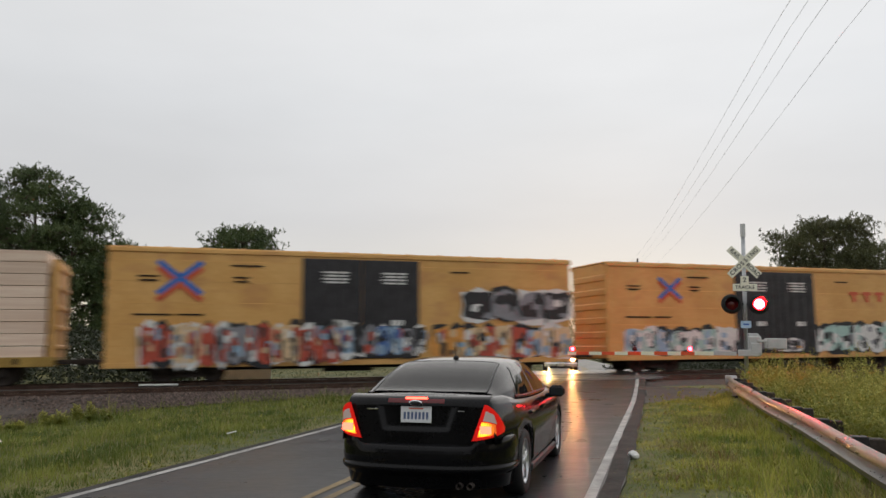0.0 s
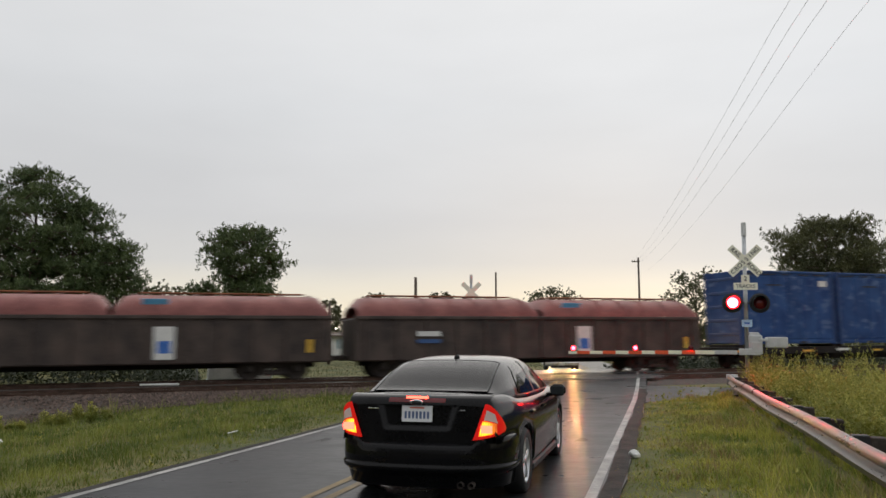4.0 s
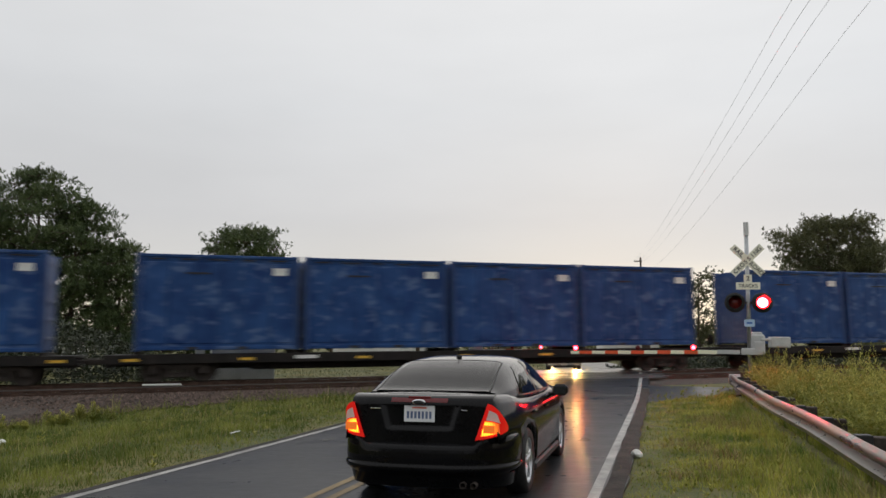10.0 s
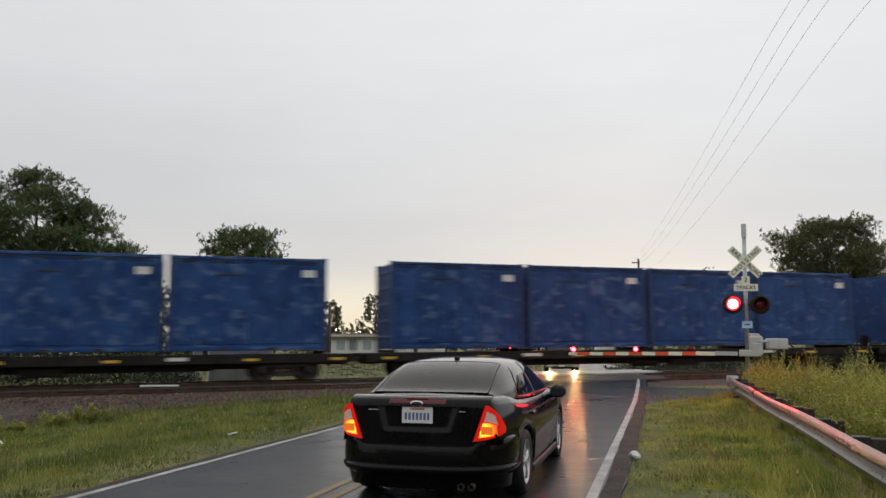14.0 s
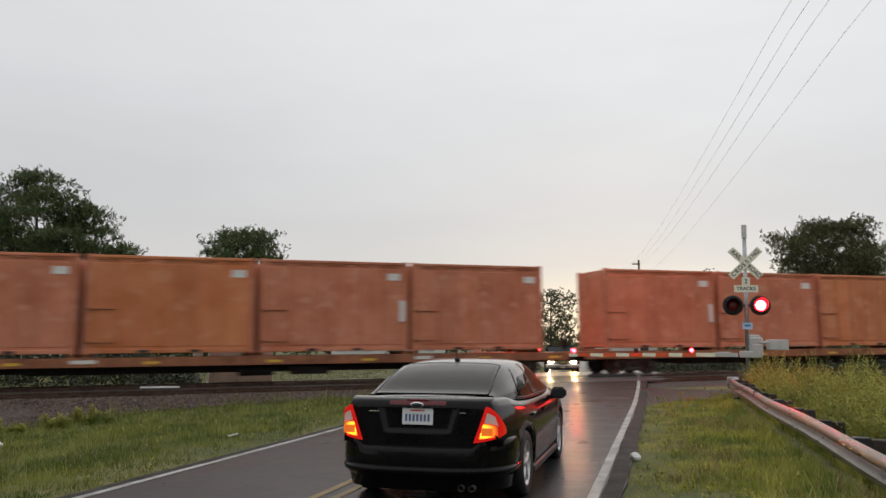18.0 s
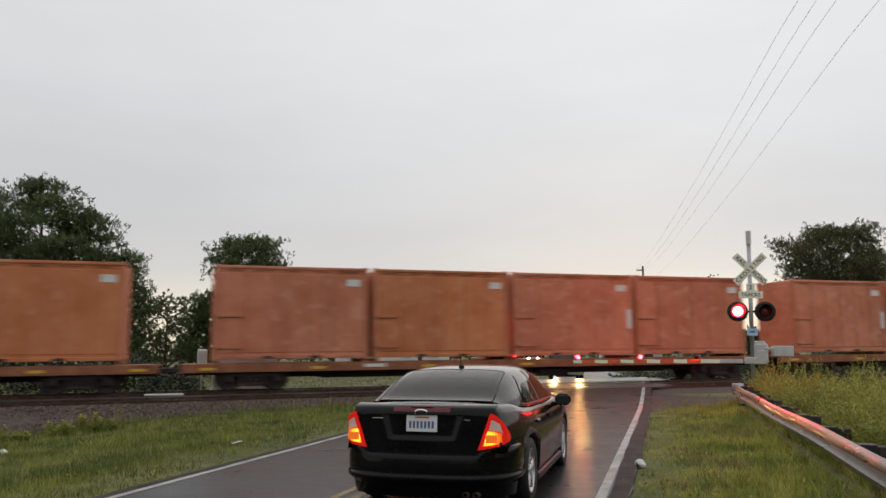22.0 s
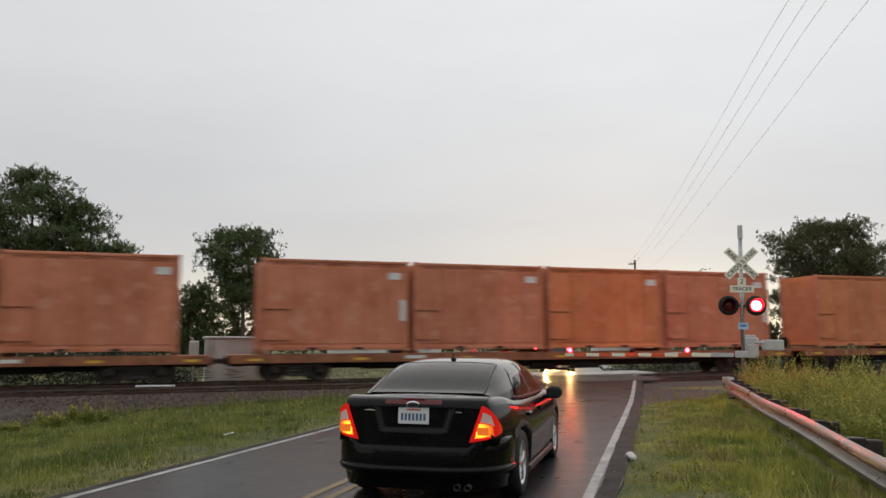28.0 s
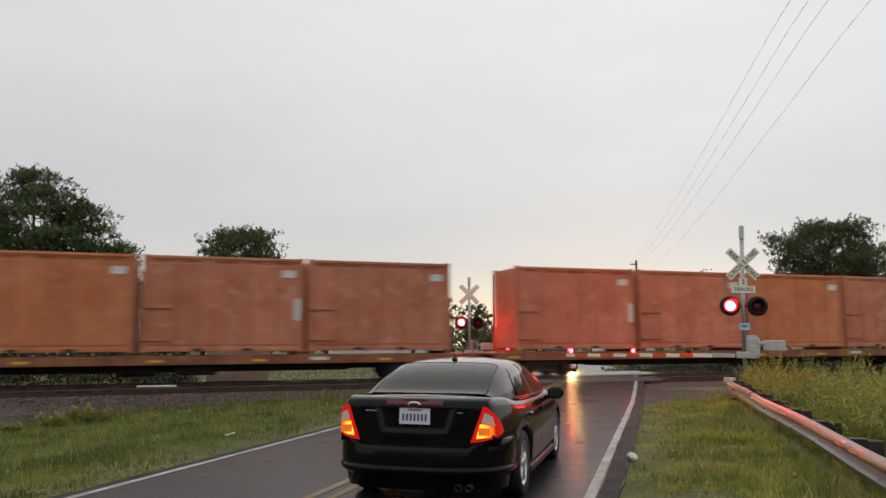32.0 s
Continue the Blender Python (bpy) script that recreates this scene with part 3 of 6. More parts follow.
for centre in (NEAR_TRACK, FAR_TRACK):
    for o, w in ((-1.15, 0.6), (0.0, 1.32), (1.15, 0.6)):
        for k in range(3):
            mid = None
            for d in np.linspace(15, 50, 400):
                p = road_axis(float(d))
                if p.dot(V) >= centre + o:
                    mid = p.dot(U)
                    break
            s = mid - 2.9 + k * 2.6 + 0.5
            b2 = box(bmesh.new(), (2.58, w, 0.05), bevel=0.008)
            part("panel", b2, PANEL, crossing, at=Matrix.Translation(on_track(s, centre + o, RAIL_TOP - 0.005)) @ pose(0, 0, 0, 0, LEAN, 19))

# ---- crossing signal ----
RED_STRIPE = mat("red_gate_tape", (0.75, 0.10, 0.03), (0.85, 0.14, 0.05), 0.35, scale=5, bump=0.02)
TAPE_WHITE = mat("white_gate_tape", (0.88, 0.87, 0.66), (0.93, 0.92, 0.74), 0.3, scale=5, bump=0.02)
DRUMS = []
# glowing red rim that widens each lens to stand in for the lamp's halo
RING_GLOW = mat("flasher_halo_ring", (0.6, 0.01, 0.01), emit=(1.0, 0.012, 0.02), power=3.0, bump=0.0)


def lamp_disc(r, glow):
    """A thin turning disc: one face lit, the other dark."""
    b = bmesh.new()
    lathe(b, [(0.0, -0.012), (r, -0.012), (r, 0.012), (0.0, 0.012)], 24, pose(0, 0, 0, 90))
    lathe(b, [(0.0, 0.013), (r * 0.80, 0.013), (r * 0.80, 0.017), (0.0, 0.018)], 24, pose(0, 0, 0, 90), mi=2)
    for f in b.faces:
        if f.material_index == 0:
            f.material_index = 0 if f.calc_center_median().y < -0.005 else 1
    return mesh_of("lens", b, [RING_GLOW, RED_DULL, glow])


FLASH_DISC, GATE_DISC = lamp_disc(0.19, FLASH_GLOW), lamp_disc(0.075, GATE_GLOW)


def signal(base, face, lean, words, arm_len, arm_lamps, arm_z, lamp_z, top_z, buck_z, arm_side, droop):
    """A mast with crossbuck, two flashers and a lowered gate. face: heading that its signs look to."""
    th = thing("crossing_signal", "aluminium crossing signal with crossbuck, red flashers and lowered striped gate", "crossing signal",
               at=Matrix.Translation(base) @ pose(0, 0, 0, 0, lean, face))
    b = bmesh.new()
    tube(b, (0, 0, 0.1), (0, 0, top_z), 0.062, seg=16)
    part("mast", b, GALV, th, smooth=True)
    b = bmesh.new()
    tube(b, (0, 0, top_z - 0.38), (0, 0, top_z + 0.03), 0.078, seg=14)
    part("mast_cap", b, ALU, th)
    b = box(bmesh.new(), (0.42, 0.42, 0.18), (0, 0, 0.05), bevel=0.03)
    box(b, (0.28, 0.28, 0.16), (0, 0, 0.2), bevel=0.02)
    part("foundation", b, ALU, th)
    for k, word in enumerate(words):
        if k == 0:
            at = Matrix.Translation((0, -0.09, buck_z)) @ pose(0, 0, 0, 0, 45, 0)
        else:
            at = Matrix.Translation((0, -0.102, buck_z)) @ pose(0, 0, 0, 0, -45, 0)
        blade = part("crossbuck_blade", box(bmesh.new(), (1.22, 0.006, 0.225), bevel=0.002), SIGN, th, at=at)
        if isinstance(word, str):
            words_on = [(w, -0.36 if j == 0 else 0.36) for j, w in enumerate(word.split())] if " " in word else [(c, (j - 3.5) * 0.14) for j, c in enumerate(word)]
            for w, x in words_on:
                part("lettering", text_of(w, 0.18), None, blade, "black letters", at=pose(x, -0.0045, 0, 90, 0, 0))
    if isinstance(words[0], str):
        plate = part("count_plate", box(bmesh.new(), (0.24, 0.006, 0.24), bevel=0.002), SIGN, th, at=pose(0, -0.085, buck_z - 0.56))
        part("lettering", text_of("2", 0.2), None, plate, at=pose(0, -0.0045, 0, 90, 0, 0))
        plate = part("tracks_plate", box(bmesh.new(), (0.70, 0.006, 0.22), bevel=0.002), SIGN, th, at=pose(0, -0.09, buck_z - 0.79))
        part("lettering", text_of("TRACKS", 0.15), None, plate, at=pose(0, -0.0045, 0, 90, 0, 0))
        tag = part("notice_plate", box(bmesh.new(), (0.30, 0.006, 0.22), bevel=0.02), mat("pale_blue_notice", (0.42, 0.60, 0.80), (0.52, 0.68, 0.86), 0.4, scale=6, bump=0.0), th, at=pose(0.01, -0.075, lamp_z - 0.62))
        part("lettering_bar", box(bmesh.new(), (0.16, 0.004, 0.05)), LOGO_BLUE, tag, at=pose(0, -0.004, 0))
    b = bmesh.new()
    tube(b, (-0.34, -0.02, lamp_z), (0.34, -0.02, lamp_z), 0.032, seg=12)
    part("cross_arm", b, BLACK, th)
    for side in (-1, 1):
        b = bmesh.new()
        lathe(b, [(0.02, 0), (0.16, 0.0), (0.22, -0.05), (0.22, -0.10), (0.193, -0.10), (0.192, -0.05), (0.15, -0.02)], 24, pose(side * 0.395, -0.09, lamp_z, -90), caps=False)
        part("lamp_housing", b, BLACK, th)
        b = bmesh.new()
        lathe(b, [(0.20, 0), (0.305, 0.0), (0.305, 0.012), (0.20, 0.012), (0.20, 0)], 28, pose(side * 0.395, -0.06, lamp_z, 90), caps=False)
        part("target_disc", b, BLACK, th)
        b = bmesh.new()

        def hood(a, c, side=side):
            an = radians(-25 + 230 * a)
            r = 0.215
            return Vector((side * 0.395 + r * math.cos(an), -0.10 - 0.26 * c * (0.35 + 0.65 * math.sin(math.pi * a)), lamp_z + r * math.sin(an)))
        shell(b, hood, 18, 3, 0.006)
        part("hood", b, BLACK, th)
        DRUMS.append((part("lens", FLASH_DISC, None, th, "round red flasher lens"), (side * 0.395, -0.13, lamp_z), side < 0))
        if isinstance(words[0], str):
            # the lamps that face the rails
            b = bmesh.new()
            lathe(b, [(0.02, 0), (0.16, 0.0), (0.22, 0.05), (0.22, 0.30), (0.205, 0.30), (0.20, 0.05), (0.15, 0.02)], 24, pose(side * 0.395, 0.0, lamp_z, -90), caps=False)
            part("lamp_housing", b, BLACK, th)
            DRUMS.append((part("lens", FLASH_DISC, None, th, "round red flasher lens"), (side * 0.395, 0.12, lamp_z), side > 0))
    if arm_len:
        # gate machine, counterweights and arm reaching over the road
        b = box(bmesh.new(), (0.40, 0.42, 0.62), (0.24, 0.10, arm_z + 0.20), bevel=0.05)
        box(b, (0.30, 0.3, 0.10), (0.22, 0.1, arm_z + 0.53), bevel=0.03)
        part("gate_machine", b, ALU, th)
        b = box(bmesh.new(), (0.62, 0.05, 0.20), (0.05, -0.17, arm_z - 0.02), bevel=0.02)
        box(b, (0.30, 0.06, 0.34), (0.26, -0.17, arm_z + 0.12), bevel=0.02)
        part("arm_bracket", b, ALU, th)
        for y in (-0.16, 0.34):
            b = box(bmesh.new(), (0.62, 0.06, 0.08), (0.62, y, arm_z + 0.35), bevel=0.015)
            box(b, (0.55, 0.09, 0.32), (0.86, y, arm_z + 0.28), bevel=0.02)
            part("counterweight", b, ALU, th)
        # bare butt, then stripes of equal length out to the tip
        cuts = [0.30, 0.96] + [1.52 + 0.40 * k for k in range(40) if 1.52 + 0.40 * k < arm_len - 0.1] + [arm_len]
        for k, (d0, d1) in enumerate(zip(cuts, cuts[1:])):
            h = 0.125 - 0.03 * d0 / arm_len
            b, mid = box(bmesh.new(), (d1 - d0, 0.03, h), bevel=0.004), (d0 + d1) / 2
            part("arm_section", b, ALU if k == 0 else (TAPE_WHITE if k % 2 else RED_STRIPE), th, at=pose(arm_side * mid, -0.17, arm_z - 0.03 - droop * mid))
        for d, ph in arm_lamps:
            x, z = arm_side * d, arm_z + 0.11 - droop * d
            b = box(bmesh.new(), (0.11, 0.10, 0.10), (x, -0.15, z), bevel=0.03)
            tube(b, (x, -0.15, z - 0.09), (x, -0.15, z - 0.04), 0.012, seg=8)
            part("arm_lamp", b, BLACK, th)
            lens = part("arm_lens", GATE_DISC, None, th, "small red gate lamp", at=pose(x, -0.215, z))
            if ph is not None:
                DRUMS.append((lens, (x, -0.215, z), ph))
    return th


def text_of(word, size):
    me = text_mesh(word, size)
    me.materials.clear()
    me.materials.append(BLACK)
    return me


MAST = Vector((9.33, 23.5, gz(9.33, 23.5)))
signal(MAST, -14, 1.1, ("RAIL ROAD", "CROSSING"), 5.39, ((1.65, False), (3.31, True), (5.23, None)), 1.21, 2.68, 5.15, 3.98, -1, 0.022)
FAR_MAST = Vector((1.47, 37.2, gz(1.47, 37.2)))
signal(FAR_MAST, 2, 0.0, (None, None), 5.0, ((1.83, True), (3.23, False), (4.83, None)), 1.20, 2.62, 4.8, 3.98, 1, 0.0)

# ---- guardrail ----
GUARD = [(2.75, 2.4), (4.15, 7.38), (5.55, 12.36), (6.35, 15.3), (7.69, 19.96), (8.8, 23.5)]


def guard_at(t):
    """Point and heading t metres along the guardrail."""
    for a, b in zip(GUARD, GUARD[1:]):
        a2, b2 = Vector((*a, 0)), Vector((*b, 0))
        l = (b2 - a2).length
        if t <= l or b == GUARD[-1]:
            return a2 + (b2 - a2) * (t / l), (b2 - a2).normalized()
        t -= l


def guard_bend(t):
    """The same, with the corners eased into curves."""
    q = [guard_at(t + k)[0] for k in (-1.2, -0.6, 0.0, 0.6, 1.2)]
    return sum(q, Vector()) / 5, (q[4] - q[0]).normalized()


guard = thing("guardrail", "galvanised steel W-beam guardrail on dark wooden posts", "guardrail", at=Matrix(), kind="")
W_PROF = [(0.0, 0.155), (0.03, 0.15), (0.085, 0.115), (0.085, 0.065), (0.02, 0.03), (0.0, 0.0), (0.02, -0.03), (0.085, -0.065), (0.085, -0.115), (0.03, -0.15), (0.0, -0.155)]
for k in range(5):
    def w_beam(a, c, k=k):
        t = 4.34 * (k + a) + 0.03 * a
        p, d = guard_bend(t)
        i = c * (len(W_PROF) - 1)
        i0 = min(int(i), len(W_PROF) - 2)
        o = W_PROF[i0][0] + (W_PROF[i0 + 1][0] - W_PROF[i0][0]) * (i - i0)
        z = W_PROF[i0][1] + (W_PROF[i0 + 1][1] - W_PROF[i0][1]) * (i - i0)
        q = p - Vector((d.y, -d.x, 0)) * (o + 0.002 * k)
        return Vector((q.x, q.y, gz(q.x, q.y) + 0.36 + z + 0.012 * math.sin(t * 0.9)))
    part("beam", shell(bmesh.new(), w_beam, 24, 10, 0.005), BEAM, guard, smooth=True)
for k in range(11):
    p, d = guard_bend(0.5 + 1.95 * k)
    side = Vector((d.y, -d.x, 0))
    q = p + side * 0.26
    part("post", box(bmesh.new(), (0.16, 0.16, 0.85), (0, 0, 0.07), bevel=0.01), TIE, guard, at=Matrix.Translation((q.x, q.y, gz(q.x, q.y))) @ pose(0, 0, 0, 0, random.uniform(-1, 1), -15.5))
    q = p + side * 0.10
    part("blockout", box(bmesh.new(), (0.17, 0.15, 0.34), bevel=0.008), BLACK, guard, at=Matrix.Translation((q.x, q.y, gz(q.x, q.y) + 0.345)) @ pose(0, 0, 0, 0, 0, -15.5))
p, d = guard_at(21.7)
b = bmesh.new()
lathe(b, [(0.16, -0.16), (0.18, 0.0), (0.16, 0.16)], 14)
part("end_terminal", b, GALV, guard, "rounded steel end", at=Matrix.Translation((p.x + 0.1, p.y + 0.15, gz(p.x, p.y) + 0.36)))

# ---- train ----
# train[i]: (thing, place along the train at which its middle stands at the start)
TRAIN = []


def rail_pose(s):
    return Matrix.Translation(on_track(s, FAR_TRACK, RAIL_TOP)) @ pose(0, 0, 0, 0, LEAN, 19)


def wheel_mesh():
    b = bmesh.new()
    m = pose(0, 0, 0, 90)
    lathe(b, [(0.06, -0.09), (0.12, -0.085), (0.13, -0.03), (0.36, -0.01), (0.40, -0.07), (0.455, -0.07), (0.46, 0.03), (0.49, 0.05), (0.48, 0.07), (0.40, 0.07), (0.36, 0.03), (0.14, 0.03), (0.12, 0.09), (0.06, 0.09)], 24, m)
    return mesh_of("wheel", b, TRUCK_STEEL)


WHEEL_ME = wheel_mesh()


def side_frame_mesh():
    b = bmesh.new()
    box(b, (1.9, 0.12, 0.16), (0, 0, 0.62), bevel=0.03)
    box(b, (0.9, 0.14, 0.14), (0, 0, 0.26), bevel=0.03)
    for x in (-1, 1):
        box(b, (0.30, 0.15, 0.34), (x * 0.9, 0, 0.47), bevel=0.04)
        box(b, (0.16, 0.13, 0.42), (x * 0.38, 0, 0.45), pose(0, 0, 0), bevel=0.03)
        tube(b, (x * 0.9, -0.12, 0.46), (x * 0.9, 0.12, 0.46), 0.12, seg=12)
    for x in (-0.13, 0.13):
        lathe(b, [(0.07, 0.30), (0.085, 0.34), (0.07, 0.38), (0.085, 0.42), (0.07, 0.46), (0.085, 0.50), (0.07, 0.54)], 10, pose(x, 0, 0))
    return mesh_of("side_frame", b, TRUCK_STEEL)


SIDE_FRAME_ME = side_frame_mesh()
BOLSTER_ME = mesh_of("truck", box(box(bmesh.new(), (0.38, 2.1, 0.26), (0, 0, 0.60), bevel=0.04), (1.3, 0.2, 0.15), (0, 0, 0.5), bevel=0.03), TRUCK_STEEL)


def truck(th, x):
    t = part("truck", BOLSTER_ME, None, th, at=pose(x, 0, 0))
    for y in (-1.0, 1.0):
        part("side_frame", SIDE_FRAME_ME, None, t, at=pose(0, y, 0))
        for dx in (-0.89, 0.89):
            part("wheel", WHEEL_ME, None, t, at=pose(dx, y * 0.76, 0.46, 0, 0, 0 if y > 0 else 180))
    return t


def coupler_mesh():
    b = box(bmesh.new(), (0.8, 0.16, 0.16), (0.3, 0, 0), bevel=0.02)
    box(b, (0.26, 0.30, 0.26), (0.72, 0.03, 0), bevel=0.06)
    return mesh_of("coupler", b, TRUCK_STEEL)


COUPLER_ME = coupler_mesh()


def flatcar(sill, name, label, half, deck_z, group):
    th = thing("flatcar", label, "flatcar", group, at=Matrix())
    b = box(bmesh.new(), (2 * half, 2.55, 0.09), (0, 0, deck_z - 0.045), bevel=0.01)
    part("deck", b, sill, th)
    for y in (-1, 1):
        b = bmesh.new()
        box(b, (2 * half, 0.03, 0.30), (0, y * 1.29, deck_z - 0.16), bevel=0.004)
        box(b, (2 * half, 0.14, 0.025), (0, y * 1.24, deck_z - 0.31))
        part("side_sill", b, sill, th)
        marks = [-0.93, -0.62, -0.28, 0.05, 0.33, 0.70, 0.95]
        for i, k in enumerate(marks):
            part("reflector", box(bmesh.new(), (0.55, 0.006, 0.10)), YELLOW_MARK, th, at=pose(k * half, y * 1.309, deck_z - 0.19))
        for k, w in ((-0.45, 0.85), (0.5, 0.7)):
            part("number_board", box(bmesh.new(), (w, 0.006, 0.13)), WHITE_MARK, th, at=pose(k * half, y * 1.309, deck_z - 0.14))
        for k in (-1, 1):
            b = bmesh.new()
            for r_ in range(3):
                tube(b, (k * (half - 0.25) - 0.2, y * 1.33, deck_z - 0.42 - 0.2 * r_), (k * (half - 0.25) + 0.2, y * 1.33, deck_z - 0.42 - 0.2 * r_), 0.014, seg=6)
            for xx in (-0.2, 0.2):
                tube(b, (k * (half - 0.25) + xx, y * 1.33, deck_z - 0.30), (k * (half - 0.25) + xx, y * 1.33, deck_z - 0.83), 0.014, seg=6)
            part("step", b, DARK_SILL, th)
    b = bmesh.new()
    box(b, (2 * half * 0.60, 1.3, 0.58), (0, 0, deck_z - 0.32), bevel=0.03)
    for k in (-1, 1):
        box(b, (half * 0.14, 1.2, 0.50), (k * half * 0.66, 0, deck_z - 0.30), bevel=0.03)
    for k in (-1, 1):
        box(b, (half * 0.40, 0.75, 0.26), (k * half * 0.8, 0, deck_z - 0.30), bevel=0.03)
    part("centre_sill", b, DARK_SILL, th)
    b = box(bmesh.new(), (1.5, 0.5, 0.34), (2.1, -0.72, deck_z - 0.55), bevel=0.04)
    tube(b, (-0.6, -0.7, deck_z - 0.55), (0.7, -0.7, deck_z - 0.55), 0.2, seg=14)
    part("air_tank", b, DARK_SILL, th)
    for k in (-1, 1):
        truck(th, k * (half - 2.6))
        part("coupler", COUPLER_ME, None, th, at=pose(k * (half - 0.2), 0, 0.80, 0, 0, 0 if k > 0 else 180))
        b = bmesh.new()
        tube(b, (k * half, -0.9, deck_z), (k * half, -0.9, deck_z + 0.35), 0.02, seg=8)
        lathe(b, [(0.25, -0.015), (0.28, 0), (0.25, 0.015)], 16, pose(k * (half + 0.03), -0.9, deck_z + 0.35, 0, 90))
        part("brake_wheel", b, DARK_SILL, th) if k > 0 else b.free()
    for c in CONTAINER_X:
        for dx in (-2.85, 2.85):
            b = box(bmesh.new(), (0.22, 2.4, 0.13), (c + dx, 0, deck_z + 0.055), bevel=0.01)
            part("pedestal", b, sill, th)
    return th


CONTAINER_X = (-9.22, -3.07, 3.06, 9.15)
CON_L, CON_W, CON_H = 5.92, 2.5, 3.62


def container(paint, end_paint, blue, label, variant):
    th = thing("container", label, "container", "blue containers on the train" if blue else "orange containers on the train", at=Matrix())
    hl, hw = CON_L / 2, CON_W / 2
    b = bmesh.new()
    box(b, (CON_L - 0.1, CON_W - 0.10, CON_H - 0.16), (0, 0, CON_H / 2))
    part("body", b, paint, th)
    # shallow pressed side panels
    n = 6
    w = (CON_L - 0.36) / n
    for y in (-1, 1):
        for i in range(n):
            b = bmesh.new()
            box(b, (w - 0.09, 0.07, CON_H - 0.55), (-hl + 0.18 + w * (i + 0.5), y * (hw - 0.060), CON_H / 2 - 0.02), bevel=0.034)
            part("side_panel", b, paint, th)
    for x in (-1, 1):
        for y in (-1, 1):
            b = box(bmesh.new(), (0.17, 0.17, CON_H), (x * (hl - 0.085), y * (hw - 0.085), CON_H / 2), bevel=0.015)
            part("corner_post", b, end_paint, th)
            for z in (0.06, CON_H - 0.06):
                box_b = box(bmesh.new(), (0.19, 0.18, 0.13), (x * (hl - 0.09), y * (hw - 0.085), z), bevel=0.012)
                part("corner_casting", box_b, end_paint, th)
        b = bmesh.new()
        for k in range(5 if blue and variant % 2 == 0 else 0):
            box(b, (0.05, CON_W - 0.36, 0.16), (x * (hl - 0.035), 0, 0.5 + k * 0.68), bevel=0.03)
        for k in range(0 if blue and variant % 2 == 0 else 9):
            box(b, (0.03, 0.11, CON_H - 0.5), (x * (hl - 0.045), -0.96 + k * 0.24, CON_H / 2), bevel=0.012)
        part("end_rib", b, end_paint, th)
    for y in (-1, 1):
        b = bmesh.new()
        box(b, (CON_L - 0.2, 0.10, 0.12), (0, y * (hw - 0.05), CON_H - 0.08), bevel=0.02)
        part("top_rail", b, paint, th)
        for i in range(5):
            part("lashing_slot", box(bmesh.new(), ((0.62, 0.85, 0.5)[(i + variant) % 3], 0.02, 0.04 if blue else 0.028)), RUST_SILL if not blue else BLACK, th, at=pose(-hl + 0.72 + i * 1.1, y * (hw - 0.012), CON_H - 0.20))
        b = bmesh.new()
        box(b, (CON_L - 0.2, 0.10, 0.14), (0, y * (hw - 0.05), 0.10), bevel=0.015)
        part("bottom_rail", b, paint, th)
        for x in (-0.95, 0.85):
            part("fork_pocket", box(bmesh.new(), (0.36, 0.02, 0.10)), BLACK, th, at=pose(x, y * (hw + 0.002), 0.10))
        if blue:
            part("roof_slot", box(bmesh.new(), (0.9, 0.02, 0.06)), BLACK, th, at=pose(-0.8, y * (hw - 0.015), CON_H - 0.72))
        else:
            for z, l in ((1.62, 0.95), (0.42, 0.95)):
                b = bmesh.new()
                tube(b, (-hl + 0.1, y * (hw + 0.02), z), (-hl + 0.1 + l, y * (hw + 0.02), z), 0.022, seg=8)
                box(b, (0.10, 0.06, 0.12), (-hl + 0.12, y * (hw + 0.0), z))
                part("latch_bar", b, RUST_SILL, th)
        part("data_panel", box(bmesh.new(), (0.52, 0.008, 0.28)), WHITE_MARK, th, at=pose(hl - (0.72 if blue else 0.60), y * (hw + 0.001), CON_H - 0.62))
        if variant % 3 == 2 and not blue:
            part("vertical_placard", box(bmesh.new(), (0.22, 0.008, 0.85)), WHITE_MARK, th, at=pose(hl - 0.25, y * (hw + 0.012), 1.62))
        if blue:
            if variant == 3:
                for i in range(5):
                    part("square_decal", box(bmesh.new(), (0.34, 0.008, 0.26)), WHITE_MARK, th, at=pose(-2.3 + i * 1.02, y * (hw - 0.022), 0.55))
    b = bmesh.new()
    box(b, (CON_L - 0.3, CON_W - 0.3, 0.05), (0, 0, CON_H - 0.07))
    for i in range(7):
        box(b, (0.10, CON_W - 0.4, 0.05), (-2.6 + i * 0.87, 0, CON_H - 0.03), bevel=0.01)
    part("roof", b, paint, th)
    return th


blue_flat = flatcar(DARK_SILL, "flatcar", "long black steel flatcar carrying four blue containers", 13.2, 1.04, "container flatcars")
orange_flat = flatcar(RUST_SILL, "flatcar", "long rusty brown flatcar carrying four orange containers", 13.3, 1.04, "container flatcars")
blues = [container(BLUE_BOX, BLUE_DARK, True, "tall scuffed blue steel container on a flatcar" if k < 3 else "tall blue container with a row of square white decals", k) for k in range(4)]
oranges = [container(AMBER_BOX if k == 1 else ORANGE_BOX, ORANGE_BOX, False, "tall faded orange steel container on a flatcar" if k != 1 else "tall amber-orange steel container on a flatcar", k) for k in range(3)]
DECK_TOP = 1.165
random.seed(11)
used = set()


def place_copy(src, q, dz=0.0):
    """The source itself the first time, a copy after that."""
    m = Matrix.Translation((0, 0, dz))
    ob = src if src not in used else copy_thing(src, m)
    used.add(src)
    TRAIN.append((ob, q, dz))
    return ob


